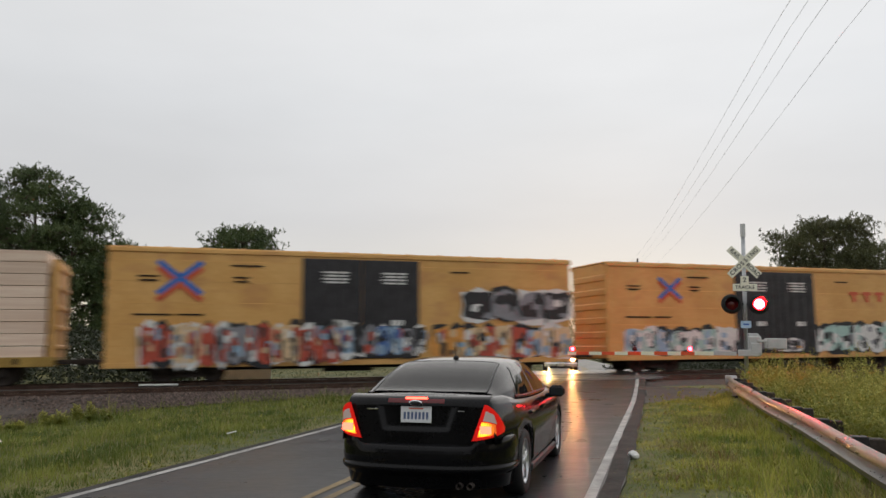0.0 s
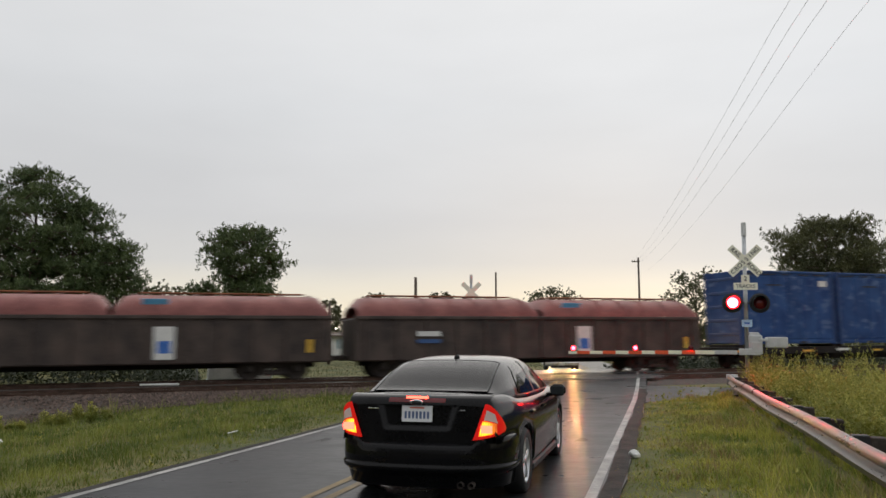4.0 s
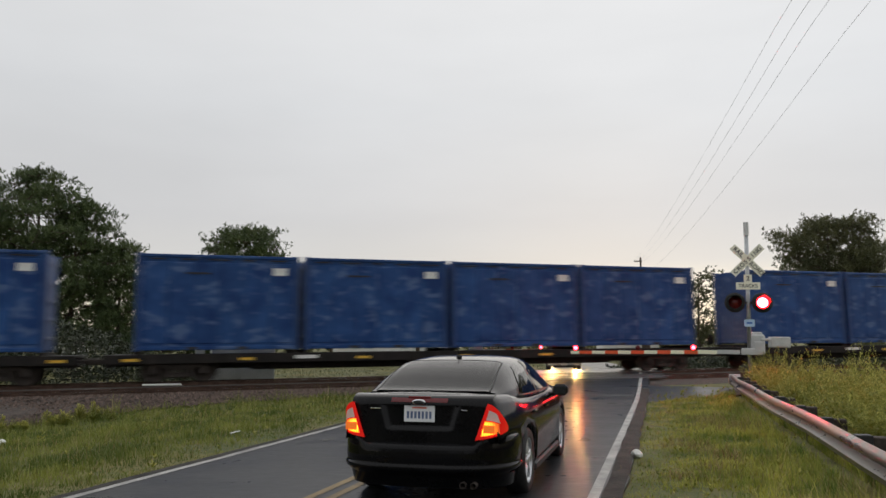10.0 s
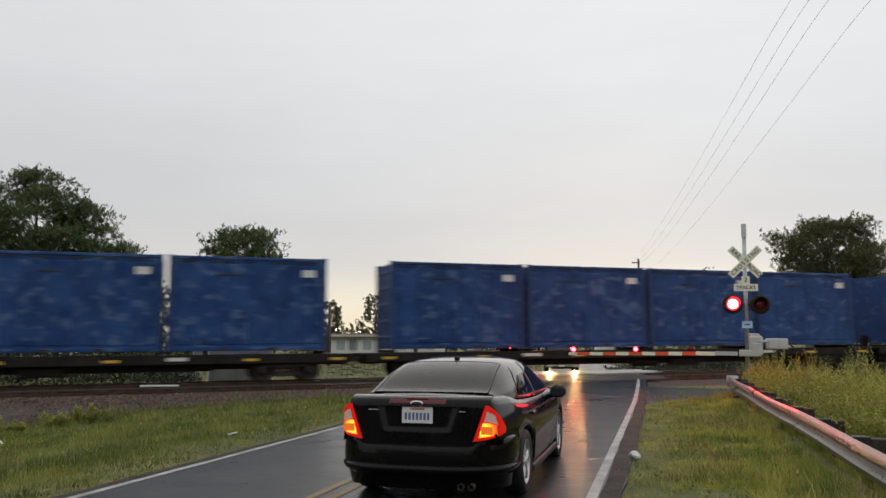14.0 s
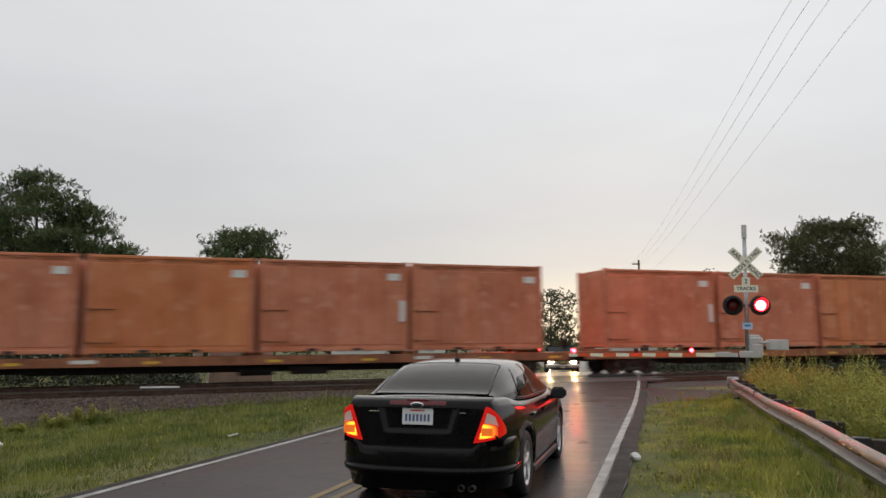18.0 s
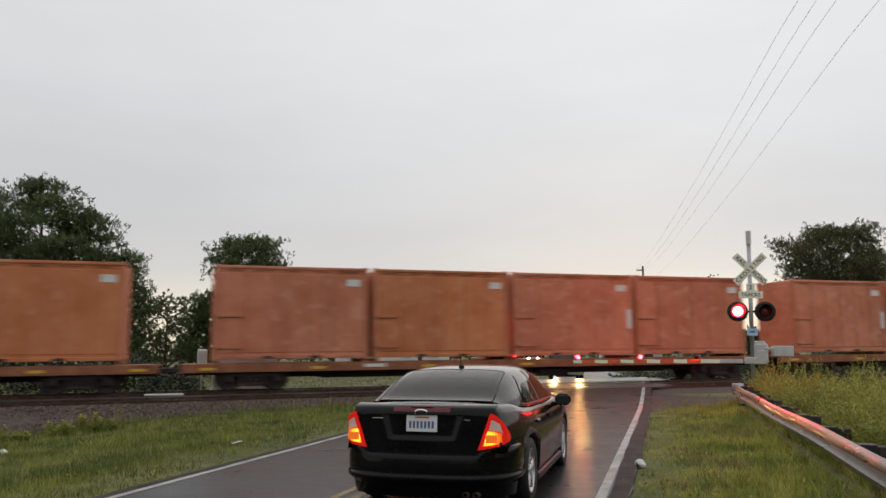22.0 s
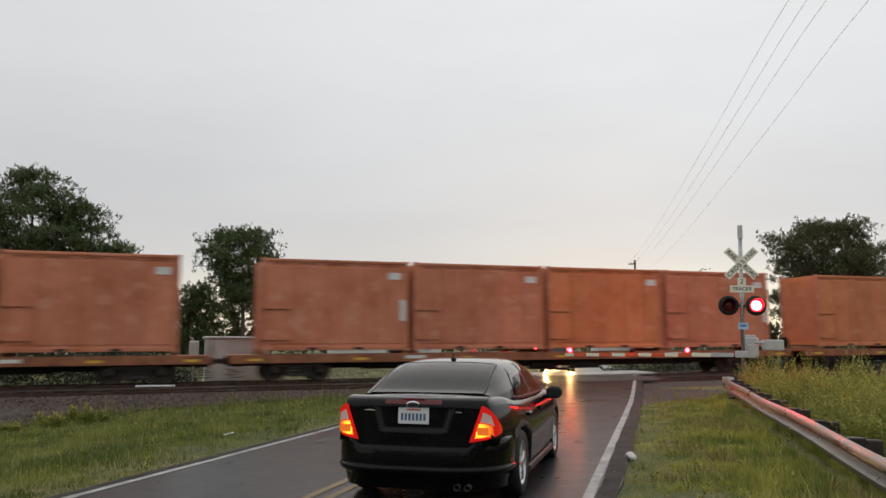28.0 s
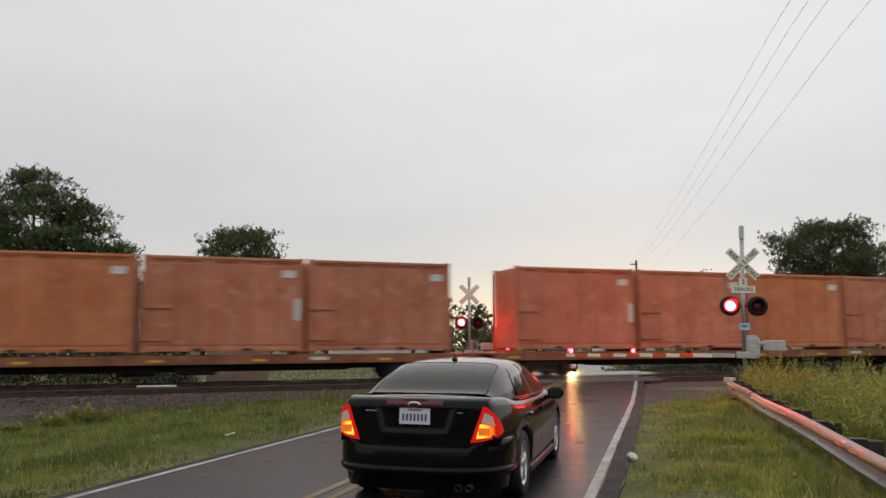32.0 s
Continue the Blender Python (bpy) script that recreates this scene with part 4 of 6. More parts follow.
# where the last container of each flatcar ends, along the train
CAR_ENDS = (121.9, 148.79, 175.82, 203.03, 230.48, 257.77, 284.7, 311.62, 339.01, 366.44, 393.77, 421.16, 448.47, 475.8, 503.21, 530.47, 557.86, 585.27, 612.6, 640.0)
for i in range(20):
    blue = i < 8
    mid = CAR_ENDS[i] - 12.02
    place_copy(blue_flat if blue else orange_flat, mid)
    for j, c in enumerate(CONTAINER_X):
        k = (i * 5 + j * 7 + 2) % 3
        if i == 0:
            k = 3 if j == 2 else j % 2
        place_copy((blues if blue else oranges)[k], mid + c, DECK_TOP)


def blob(b, cx, cz, w, h, mi, rnd, y, n=12):
    pts = []
    for a in range(n):
        an = 2 * math.pi * a / n
        k = rnd.uniform(0.75, 1.15)
        ex = abs(math.cos(an)) ** 0.6 * math.copysign(1, math.cos(an))
        ez = abs(math.sin(an)) ** 0.6 * math.copysign(1, math.sin(an))
        pts.append(b.verts.new((cx + w * k * ex, y, cz + h * k * ez)))
    f = b.faces.new(pts)
    f.material_index = mi


PAL = [mat("spray_" + n, c, tuple(min(1, v * 1.25) for v in c), 0.55, scale=5, bump=0.0) for n, c in (
    ("black", (0.02, 0.02, 0.022)), ("white", (0.62, 0.62, 0.60)), ("red", (0.42, 0.07, 0.04)), ("cream", (0.60, 0.44, 0.26)),
    ("pale_blue", (0.26, 0.38, 0.50)), ("blue", (0.06, 0.13, 0.32)), ("orange", (0.62, 0.28, 0.06)), ("mint", (0.34, 0.50, 0.46)), ("grey", (0.22, 0.22, 0.24)))]


def graffiti(th, x0, x1, z0, z1, seed, fills, letters, y=-1.62):
    """Overlapping sprayed letter shapes with outlines, none of which can be read."""
    rnd = random.Random(seed)
    b = bmesh.new()
    n = letters
    w = (x1 - x0) / n
    h = (z1 - z0) / 2
    zc = (z0 + z1) / 2
    for i in range(n):
        cx = x0 + w * (i + 0.5)
        blob(b, cx, zc + rnd.uniform(-0.05, 0.05), w * 0.68, h * 1.06, rnd.choice((0, 0, 1)), rnd, y)
    for i in range(n):
        cx = x0 + w * (i + 0.5)
        blob(b, cx, zc, w * 0.58, h * 0.90, rnd.choice(fills), rnd, y - 0.004)
        for k in range(7):
            blob(b, cx + rnd.uniform(-0.4, 0.4) * w, zc + rnd.uniform(-0.6, 0.6) * h, w * rnd.uniform(0.10, 0.26), h * rnd.uniform(0.14, 0.36), rnd.choice(fills + [0, 1]), rnd, y - 0.006 - 0.001 * k, 9)
        for k in range(2):
            blob(b, cx + rnd.uniform(-0.3, 0.3) * w, zc + rnd.uniform(-0.4, 0.4) * h, w * rnd.uniform(0.05, 0.10), h * rnd.uniform(0.2, 0.55), 0, rnd, y - 0.012, 8)
    part("graffiti", b, PAL, th, "sprayed letter shapes in several colours")


def bars(th, x, z, w, h, m, y, name="lettering_bar"):
    part(name, box(bmesh.new(), (w, 0.006, h)), m, th, at=pose(x, y, z))


def boxcar(q0, q1, seed, two):
    th = thing("boxcar", "yellow-tan high boxcar with black plug doors and graffiti", "boxcar", "boxcars on the train", at=Matrix())
    L = q1 - q0
    hl, hw, z0, z1 = L / 2, 1.6, 0.62, 4.96
    b = box(bmesh.new(), (L - 0.1, 2 * hw - 0.06, z1 - z0 - 0.1), (0, 0, (z0 + z1) / 2), bevel=0.02)
    part("body", b, BOXCAR, th)
    for y in (-1, 1):
        for k in range(5):
            bars(th, 0, z0 + 0.75 + k * 0.78, L - 0.5, 0.035, BOXCAR, y * (hw - 0.025), "side_seam")
        b = box(bmesh.new(), (L, 0.07, 0.16), (0, y * (hw - 0.01), z1 - 0.10), bevel=0.015)
        part("eave_rail", b, BOXCAR, th)
        b = box(bmesh.new(), (L, 0.05, 0.20), (0, y * (hw - 0.015), z0 + 0.05), bevel=0.01)
        part("side_sill", b, BOXCAR, th)
        for dx in (-1.19, 1.19):
            door = part("plug_door", box(bmesh.new(), (2.34, 0.10, z1 - z0 - 0.45), bevel=0.015), BOXCAR_DOOR, th, at=pose(dx, y * (hw + 0.005), (z0 + z1) / 2 - 0.03))
            for ox in (-0.8, -0.3, 0.3, 0.8):
                b = bmesh.new()
                tube(b, (ox, y * 0.07, -1.8), (ox, y * 0.07, 1.75), 0.022, seg=8)
                part("lock_rod", b, BOXCAR_DOOR, door)
            for kk in range(4):
                part("lettering_bar", box(bmesh.new(), (1.05 - 0.12 * (kk % 2), 0.005, 0.07)), WHITE_MARK, door, at=pose(0.1, y * 0.056, 1.42 - kk * 0.13))
            part("lettering_bar", box(bmesh.new(), (0.5, 0.005, 0.22)), WHITE_MARK, door, at=pose(0.25, y * 0.056, -0.55))
    for x in (-1, 1):
        b = bmesh.new()
        for k in range(6):
            box(b, (0.10, 2.9, 0.32), (x * (hl - 0.05), 0, z0 + 0.45 + k * 0.64), bevel=0.05)
        part("end_rib", b, BOXCAR, th)
        b = bmesh.new()
        for k in range(9):
            tube(b, (x * (hl + 0.04), -1.45, z0 + 0.1 + k * 0.42), (x * (hl + 0.04), -1.0, z0 + 0.1 + k * 0.42), 0.012, seg=6)
        part("ladder", b, BOXCAR, th)
        truck(th, x * (hl - 2.9))
        part("coupler", COUPLER_ME, None, th, at=pose(x * (hl - 0.05), 0, 0.80, 0, 0, 0 if x > 0 else 180))
    b = box(bmesh.new(), (L, 2 * hw - 0.1, 0.06), (0, 0, z1), bevel=0.02)
    for k in range(14):
        box(b, (0.12, 2 * hw - 0.2, 0.05), (-hl + 0.7 + k * (L - 1.4) / 13, 0, z1 + 0.04), bevel=0.01)
    part("roof", b, BOXCAR, th)
    part("centre_sill", box(bmesh.new(), (L - 1.5, 0.7, 0.4), (0, 0, 0.62), bevel=0.03), DARK_SILL, th)
    b = bmesh.new()
    tube(b, (-1.4, -0.9, 0.5), (0.6, -0.9, 0.5), 0.18, seg=12)
    part("air_tank", b, DARK_SILL, th)
    # crossed red and blue mark, stencil bars
    y = -hw - 0.012
    ms, mx = (0.78, 3.35) if two else (1.0, 2.5)
    for m, a, o, k in ((LOGO_RED, 38, -0.12, 0), (LOGO_RED, -38, -0.12, 1), (LOGO_BLUE, 38, 0.12, 2), (LOGO_BLUE, -38, 0.12, 3)):
        part("crossed_mark", box(bmesh.new(), (1.95 * ms, 0.005, 0.20 * ms)), m, th, at=pose(-hl + mx, y - 0.001 * k, 3.74 + o * ms, 0, a, 0))
    for x, z, w in ((-hl + 1.4, 3.9, 0.7), (-hl + 1.4, 3.75, 0.6), (-hl + 4.7, 3.9, 0.6), (-hl + 4.7, 3.75, 0.5), (-hl + 4.9, 4.35, 1.2), (hl - 5.2, 4.3, 0.8), (-hl + 1.6, 2.5, 1.3), (-hl + 2.9, 2.5, 0.9)):
        bars(th, x, z, w, 0.06, DARK_SILL, y)
    if two:
        for k in range(3):
            bars(th, hl - 4.4 + 0.85 * k, 3.75, 0.62, 0.16, LOGO_RED, y)
            bars(th, hl - 4.4 + 0.85 * k, 3.55, 0.22, 0.45, LOGO_RED, y - 0.001)
        graffiti(th, -hl + 0.9, -1.9, 0.8, 2.05, seed, [7, 4, 1], 8)
        graffiti(th, 1.8, hl - 1.6, 0.75, 2.3, seed + 1, [1, 8, 1, 7], 6)
        graffiti(th, -1.7, 1.3, 0.9, 1.5, seed + 2, [8, 0, 6], 4, -1.72)
    else:
        graffiti(th, -hl + 1.2, -0.9, 0.62, 2.2, seed, [2, 3, 2, 8, 2, 4], 14, -1.72)
        graffiti(th, -1.4, 2.6, 0.85, 2.2, seed + 1, [5, 4, 8, 0, 2], 8, -1.72)
        graffiti(th, 2.9, hl - 0.1, 0.66, 2.15, seed + 2, [3, 3, 4, 2, 6], 9)
        graffiti(th, hl - 5.0, hl - 0.1, 2.25, 3.65, seed + 3, [8, 0, 0, 8], 4)
    TRAIN.append((th, (q0 + q1) / 2, 0.0))


boxcar(-2.4, 16.3, 21, False)
boxcar(18.05, 36.8, 44, True)


def lumber_car(q0, q1, bare, seed):
    th = thing("lumber_flatcar", "yellow centre-beam flatcar with end bulkheads", "flatcar", "lumber flatcars", at=Matrix())
    L = q1 - q0
    hl = L / 2
    deck = 0.98
    b = box(bmesh.new(), (L, 2.7, 0.10), (0, 0, deck - 0.05), bevel=0.01)
    part("deck", b, CAR_YELLOW, th)
    for y in (-1, 1):
        part("side_sill", box(bmesh.new(), (L, 0.05, 0.34), (0, y * 1.38, deck - 0.14), bevel=0.01), CAR_YELLOW, th)
        for k in range(11):
            part("stake_pocket", box(bmesh.new(), (0.16, 0.06, 0.20), bevel=0.01), DARK_SILL, th, at=pose(-hl + 1.2 + k * (L - 2.4) / 10, y * 1.41, deck - 0.12))
        part("number_board", box(bmesh.new(), (1.1, 0.006, 0.26)), WHITE_MARK, th, at=pose(hl - 6.6, y * 1.445, deck - 0.2))
    for x in (-1, 1):
        b = box(bmesh.new(), (0.22, 2.75, 3.5), (x * (hl - 0.12), 0, deck + 1.7), bevel=0.03)
        bulk = part("bulkhead", b, BOXCAR, th)
        for k in range(5):
            part("bulkhead_rib", box(bmesh.new(), (0.12, 2.6, 0.18), (x * (hl + 0.02), 0, deck + 0.35 + 0.7 * k), bevel=0.04), BOXCAR, bulk)
        truck(th, x * (hl - 2.6))
        part("coupler", COUPLER_ME, None, th, at=pose(x * (hl - 0.05), 0, 0.80, 0, 0, 0 if x > 0 else 180))
    b = box(bmesh.new(), (L - 0.5, 0.16, 0.3), (0, 0, deck + 3.3), bevel=0.02)
    for k in range(9):
        box(b, (0.14, 0.14, 3.3), (-hl + 1.5 + k * (L - 3.0) / 8, 0, deck + 1.65), bevel=0.02)
    part("centre_beam", b, CAR_YELLOW, th)
    part("centre_sill", box(bmesh.new(), (L * 0.7, 0.7, 0.4), (0, 0, 0.62), bevel=0.03), DARK_SILL, th)
    mid = (q0 + q1) / 2
    TRAIN.append((th, mid, 0.0))
    # packs of boards on the deck, both sides of the beam
    rnd = random.Random(seed)
    n = 5
    w = (L - 0.7) / n
    tiers = [(0.0, 0.26, LUMBER), (0.275, 0.26, LUMBER), (0.55, 1.55, WRAP), (2.115, 0.33, LUMBER), (2.46, 0.33, LUMBER), (2.805, 0.33, LUMBER), (3.15, 0.34, LUMBER)]
    if bare:
        tiers = [(0.42 * k, 0.40, LUMBER) for k in range(9)]
    for y in (-1, 1):
        for i in range(n):
            pack = thing("lumber_pack", "stack of pale sawn boards" + (" in even layers" if bare else ", lower bundle in white printed wrap"), "lumber", "lumber packs on the flatcar", at=Matrix())
            for z, h, m in tiers:
                dx = rnd.uniform(-0.04, 0.04)
                b = box(bmesh.new(), (w - rnd.uniform(0.01, 0.05), 1.16, h), (dx, 0, z + h / 2), bevel=0.012)
                part("board_layer", b, m, pack)
            if not bare:
                k = 3
                for j in range(k):
                    cx = -w / 2 + w * (j + 0.5) / k
                    b = bmesh.new()
                    f = b.faces.new([b.verts.new((cx + a * 0.46, y * 0.586, 1.06 + c * 0.38)) for a, c in ((-1, 0), (1, 0), (0.72, 0.42), (0.42, 0.62), (0.25, 0.95), (-0.05, 1.0), (-0.4, 0.62), (-0.7, 0.4))])
                    part("printed_mark", b, LOGO_BLUE, pack)
                    part("printed_gap", box(bmesh.new(), (0.86, 0.004, 0.03)), WRAP, pack, at=pose(cx, y * 0.588, 1.13))
                for z in (0.86, 0.93):
                    part("printed_stripe", box(bmesh.new(), (w - 0.16, 0.004, 0.028)), LOGO_BLUE, pack, at=pose(0, y * 0.584, z))
                part("strap", box(bmesh.new(), (0.03, 1.20, 0.01), (0.9, 0, 3.495)), DARK_SILL, pack)
            TRAIN.append((pack, mid + (-hl + 0.35 + w * (i + 0.5)), deck, y * 0.70))


lumber_car(-26.3, -3.95, True, 3)
lumber_car(38.5, 60.7, False, 4)


def coil_car(q0, q1, seed):
    th = thing("coil_car", "sooty dark coil car under rounded maroon hoods", "freight car", "coil cars on the train", at=Matrix())
    L = q1 - q0
    hl = L / 2
    b = box(bmesh.new(), (L - 0.3, 2.85, 1.72), (0, 0, 1.53), bevel=0.05)
    part("body", b, COIL_SIDE, th)
    for y in (-1, 1):
        for k in range(13):
            part("side_stake", box(bmesh.new(), (0.14, 0.10, 1.6), bevel=0.02), COIL_SIDE, th, at=pose(-hl + 0.6 + k * (L - 1.2) / 12, y * 1.45, 1.53))
        part("top_rail", box(bmesh.new(), (L - 0.2, 0.14, 0.14), (0, y * 1.44, 2.40), bevel=0.02), COIL_SIDE, th)
        part("number_board", box(bmesh.new(), (1.0, 0.006, 0.20)), WHITE_MARK, th, at=pose(-hl + 3.2, y * 1.506, 1.75))
        part("number_board", box(bmesh.new(), (1.0, 0.006, 0.16)), GREY_MARK, th, at=pose(-hl + 3.2, y * 1.506, 1.45))
        part("placard", box(bmesh.new(), (0.72, 0.006, 1.2)), WHITE_MARK, th, at=pose(hl - 6.3, y * 1.506, 1.45))
        part("placard_mark", box(bmesh.new(), (0.45, 0.006, 0.45)), LOGO_BLUE, th, at=pose(hl - 6.3, y * 1.511, 1.3))
        part("reflector", box(bmesh.new(), (0.22, 0.006, 0.5)), YELLOW_MARK, th, at=pose(hl - 1.0, y * 1.506, 1.3))
    for k in range(2):
        x0, x1 = (-hl + 0.25, -0.1) if k == 0 else (0.1, hl - 0.25)

        def hood(a, c, x0=x0, x1=x1):
            x = x0 + (x1 - x0) * a
            e = min(1.0, min(a, 1 - a) * 14)
            an = math.pi * c
            return Vector((x, -1.42 * math.cos(an), 2.36 + (0.12 + 0.80 * math.sin(an) ** 0.75) * (0.55 + 0.45 * math.sqrt(max(0, e * (2 - e))))))
        b = shell(bmesh.new(), hood, 26, 16, 0.03)
        hood_ob = part("hood", b, HOOD_RED, th, "rounded maroon steel cover", smooth=True)
        for j in range(7):
            def rib(a, c, x=x0 + (x1 - x0) * (0.08 + 0.14 * j)):
                an = math.pi * (0.03 + 0.94 * c)
                return Vector((x - 0.04 + 0.08 * a, -1.45 * math.cos(an), 2.38 + 0.12 + 0.83 * math.sin(an) ** 0.75))
            part("rib", shell(bmesh.new(), rib, 1, 16, 0.03), HOOD_RED, hood_ob)
        b = box(bmesh.new(), (x1 - x0 - 1.6, 0.5, 0.05), ((x0 + x1) / 2, 0, 3.36), bevel=0.01)
        part("walkway", b, RUST_SILL, hood_ob)
    part("blue_patch", box(bmesh.new(), (0.9, 0.02, 0.32), bevel=0.004), mat("blue_patch", (0.10, 0.36, 0.62), (0.16, 0.44, 0.70), 0.5, bump=0.0), th, at=pose(1.5, -1.33, 2.92, 24, 0, 0))
    for x in (-1, 1):
        truck(th, x * (hl - 2.3))
        part("coupler", COUPLER_ME, None, th, at=pose(x * (hl - 0.2), 0, 0.80, 0, 0, 0 if x > 0 else 180))
        b = bmesh.new()
        for k in range(5):
            tube(b, (x * (hl - 0.08), -1.4, 0.8 + k * 0.36), (x * (hl - 0.08), -0.95, 0.8 + k * 0.36), 0.013, seg=6)
        part("ladder", b, COIL_SIDE, th)
    part("centre_sill", box(bmesh.new(), (L - 1.2, 0.7, 0.3), (0, 0, 0.62), bevel=0.03), DARK_SILL, th)
    TRAIN.append((th, (q0 + q1) / 2, 0.0))


coil_car(61.8, 78.1, 1)
coil_car(78.75, 95.4, 2)


# ---- sedan ----
def interp(tab, y):
    for a, b in zip(tab, tab[1:]):
        if y <= b[0]:
            t = (y - a[0]) / (b[0] - a[0])
            return [p + (q - p) * t for p, q in zip(a[1:], b[1:])]
    return list(tab[-1][1:])


# along the car from the rear bumper: half width, underside, top of the lower body
LOWER = [(0.112, 0.755, 0.58, 0.86), (0.125, 0.765, 0.57, 0.92), (0.155, 0.772, 0.56, 1.00), (0.20, 0.782, 0.55, 1.025),
         (0.35, 0.815, 0.52, 1.03), (0.62, 0.865, 0.46, 1.03), (0.68, 0.873, 0.22, 1.027), (1.0, 0.905, 0.19, 0.985), (1.5, 0.917, 0.18, 0.965), (2.4, 0.917, 0.18, 0.95), (3.4, 0.915, 0.18, 0.955), (3.65, 0.912, 0.18, 0.97),
         (4.15, 0.90, 0.19, 0.90), (4.5, 0.86, 0.20, 0.82), (4.7, 0.79, 0.21, 0.72), (4.80, 0.70, 0.24, 0.64), (4.84, 0.60, 0.30, 0.58)]
# belt half width, roof half width, belt height, roof height
UPPER = [(0.50, 0.66, 0.645, 1.0, 1.035), (0.62, 0.70, 0.645, 1.0, 1.075), (0.95, 0.77, 0.63, 0.985, 1.215), (1.2, 0.80, 0.615, 0.965, 1.295), (1.42, 0.81, 0.605, 0.955, 1.345), (1.8, 0.82, 0.60, 0.95, 1.38), (2.2, 0.82, 0.60, 0.945, 1.39),
         (2.55, 0.82, 0.60, 0.945, 1.375), (2.78, 0.82, 0.60, 0.945, 1.335), (3.1, 0.81, 0.64, 0.95, 1.225), (3.4, 0.78, 0.68, 0.96, 1.10), (3.66, 0.74, 0.70, 0.965, 0.995)]


def lower_ring(y):
    w, zb, zt = interp(LOWER, y)
    zm = min(0.60, zb + 0.55 * (zt - zb))
    return [(0, zb), (w * 0.80, zb), (w * 0.93, zb + 0.04), (w * 0.985, zb + 0.14), (w, zm), (w * 0.992, zm + 0.25 * (zt - zm)), (w * 0.972, zm + 0.52 * (zt - zm)), (w * 0.945, zm + 0.74 * (zt - zm)),
            (w * 0.905, zm + 0.90 * (zt - zm)), (w * 0.85, zm + 0.975 * (zt - zm)), (w * 0.76, zt), (w * 0.45, zt + 0.012), (0, zt + 0.018)]


def upper_point(y, c, side=1, lift=0.0):
    """c: 0 at the belt, 0.62 at the roof's shoulder, 1 at the middle of the roof."""
    wb, wr, zb, zr = [sum(v) / 5 for v in zip(*(interp(UPPER, min(3.66, max(0.5, y + k))) for k in (-0.12, -0.06, 0.0, 0.06, 0.12)))]
    h = zr - zb
    pts = [(0.0, wb, zb), (0.25, wb - 0.06 * min(1, h / 0.4), zb + 0.30 * h), (0.50, wr + 0.055 * min(1, h / 0.4), zb + 0.72 * h), (0.62, wr - 0.02, zb + 0.88 * h), (0.72, wr - 0.12, zb + 0.965 * h), (0.85, wr * 0.42, zb + 0.997 * h), (1.0, 0.0, zr)]
    x, z = interp(pts, c)
    n = Vector((0.9, 0, 0.25)) if c < 0.6 else Vector((0.1, -0.3 if y < 1.5 else (0.35 if y > 2.7 else 0), 1))
    n = n.normalized() * lift
    return Vector(((x + n.x) * side, y + n.y, z + n.z))


def sedan_body(b):
    rings = []
    for y, *_ in LOWER:
        r = lower_ring(y)
        rings.append([b.verts.new((x, y, z)) for x, z in r] + [b.verts.new((-x, y, z)) for x, z in r[-2:0:-1]])
    n = len(rings[0])
    for a, c in zip(rings, rings[1:]):
        for i in range(n):
            f = b.faces.new((a[i], a[(i + 1) % n], c[(i + 1) % n], c[i]))
            f.smooth = True
    b.faces.new(rings[0][::-1])
    b.faces.new(rings[-1])
    bmesh.ops.recalc_face_normals(b, faces=b.faces)
    return b


def carve(me, cutters, name):
    """Subtracts closed meshes from a mesh, through a throw-away object."""
    ob = bpy.data.objects.new(name, me)
    scene.collection.objects.link(ob)
    tmp = []
    for i, c in enumerate(cutters):
        co = bpy.data.objects.new("cutter", c)
        scene.collection.objects.link(co)
        tmp.append(co)
        md = ob.modifiers.new("cut", "BOOLEAN")
        md.operation, md.object, md.solver = "DIFFERENCE", co, "EXACT"
    out = bpy.data.meshes.new_from_object(ob.evaluated_get(bpy.context.evaluated_depsgraph_get()))
    for o in tmp + [ob]:
        bpy.data.objects.remove(o)
    return out


AXLES = (1.04, 3.77)


def wheel_parts(th, x, y, side):
    t = part("wheel", lathe(bmesh.new(), [(0.225, -0.10), (0.30, -0.112), (0.322, -0.09), (0.332, -0.05), (0.333, 0.05), (0.322, 0.09), (0.30, 0.112), (0.225, 0.10)], 32, pose(0, 0, 0, 0, 90), caps=False), RUBBER, th, "black tyre", at=pose(x, y, 0.333, 0, 0, 0 if side > 0 else 180))
    part("rim", lathe(bmesh.new(), [(0.205, -0.09), (0.228, -0.08), (0.215, 0.06), (0.232, 0.098), (0.215, 0.10), (0.20, 0.05)], 32, pose(0, 0, 0, 0, 90), caps=False), RIM, t)
    part("brake_disc", lathe(bmesh.new(), [(0.02, -0.01), (0.15, -0.01), (0.15, 0.01), (0.02, 0.01)], 20, pose(0, 0, 0, 0, 90)), TRUCK_STEEL, t)
    b = bmesh.new()
    for k in range(5):
        m = pose(0, 0, 0, 72 * k)
        for off in (-0.035, 0.035):
            box(b, (0.03, 0.036, 0.18), (0.075, off, 0.125), m @ pose(0, 0, 0, off * 170), bevel=0.008)
    lathe(b, [(0.0, 0.05), (0.055, 0.05), (0.06, 0.085), (0.04, 0.1), (0.0, 0.1)], 14, pose(0, 0, 0, 0, 90))
    part("spokes", b, RIM, t, "silver split-spoke alloy wheel")
    return t


def sheet_on_upper(th, name, y_of, c0, c1, side, m, nu=10, nv=6, lift=0.007, label=""):
    b = bmesh.new()
    shell(b, lambda a, c: upper_point(*y_of(a, c), side=side, lift=lift), nu, nv, 0.006)
    return part(name, b, m, th, label, smooth=True)


BRAKES = []


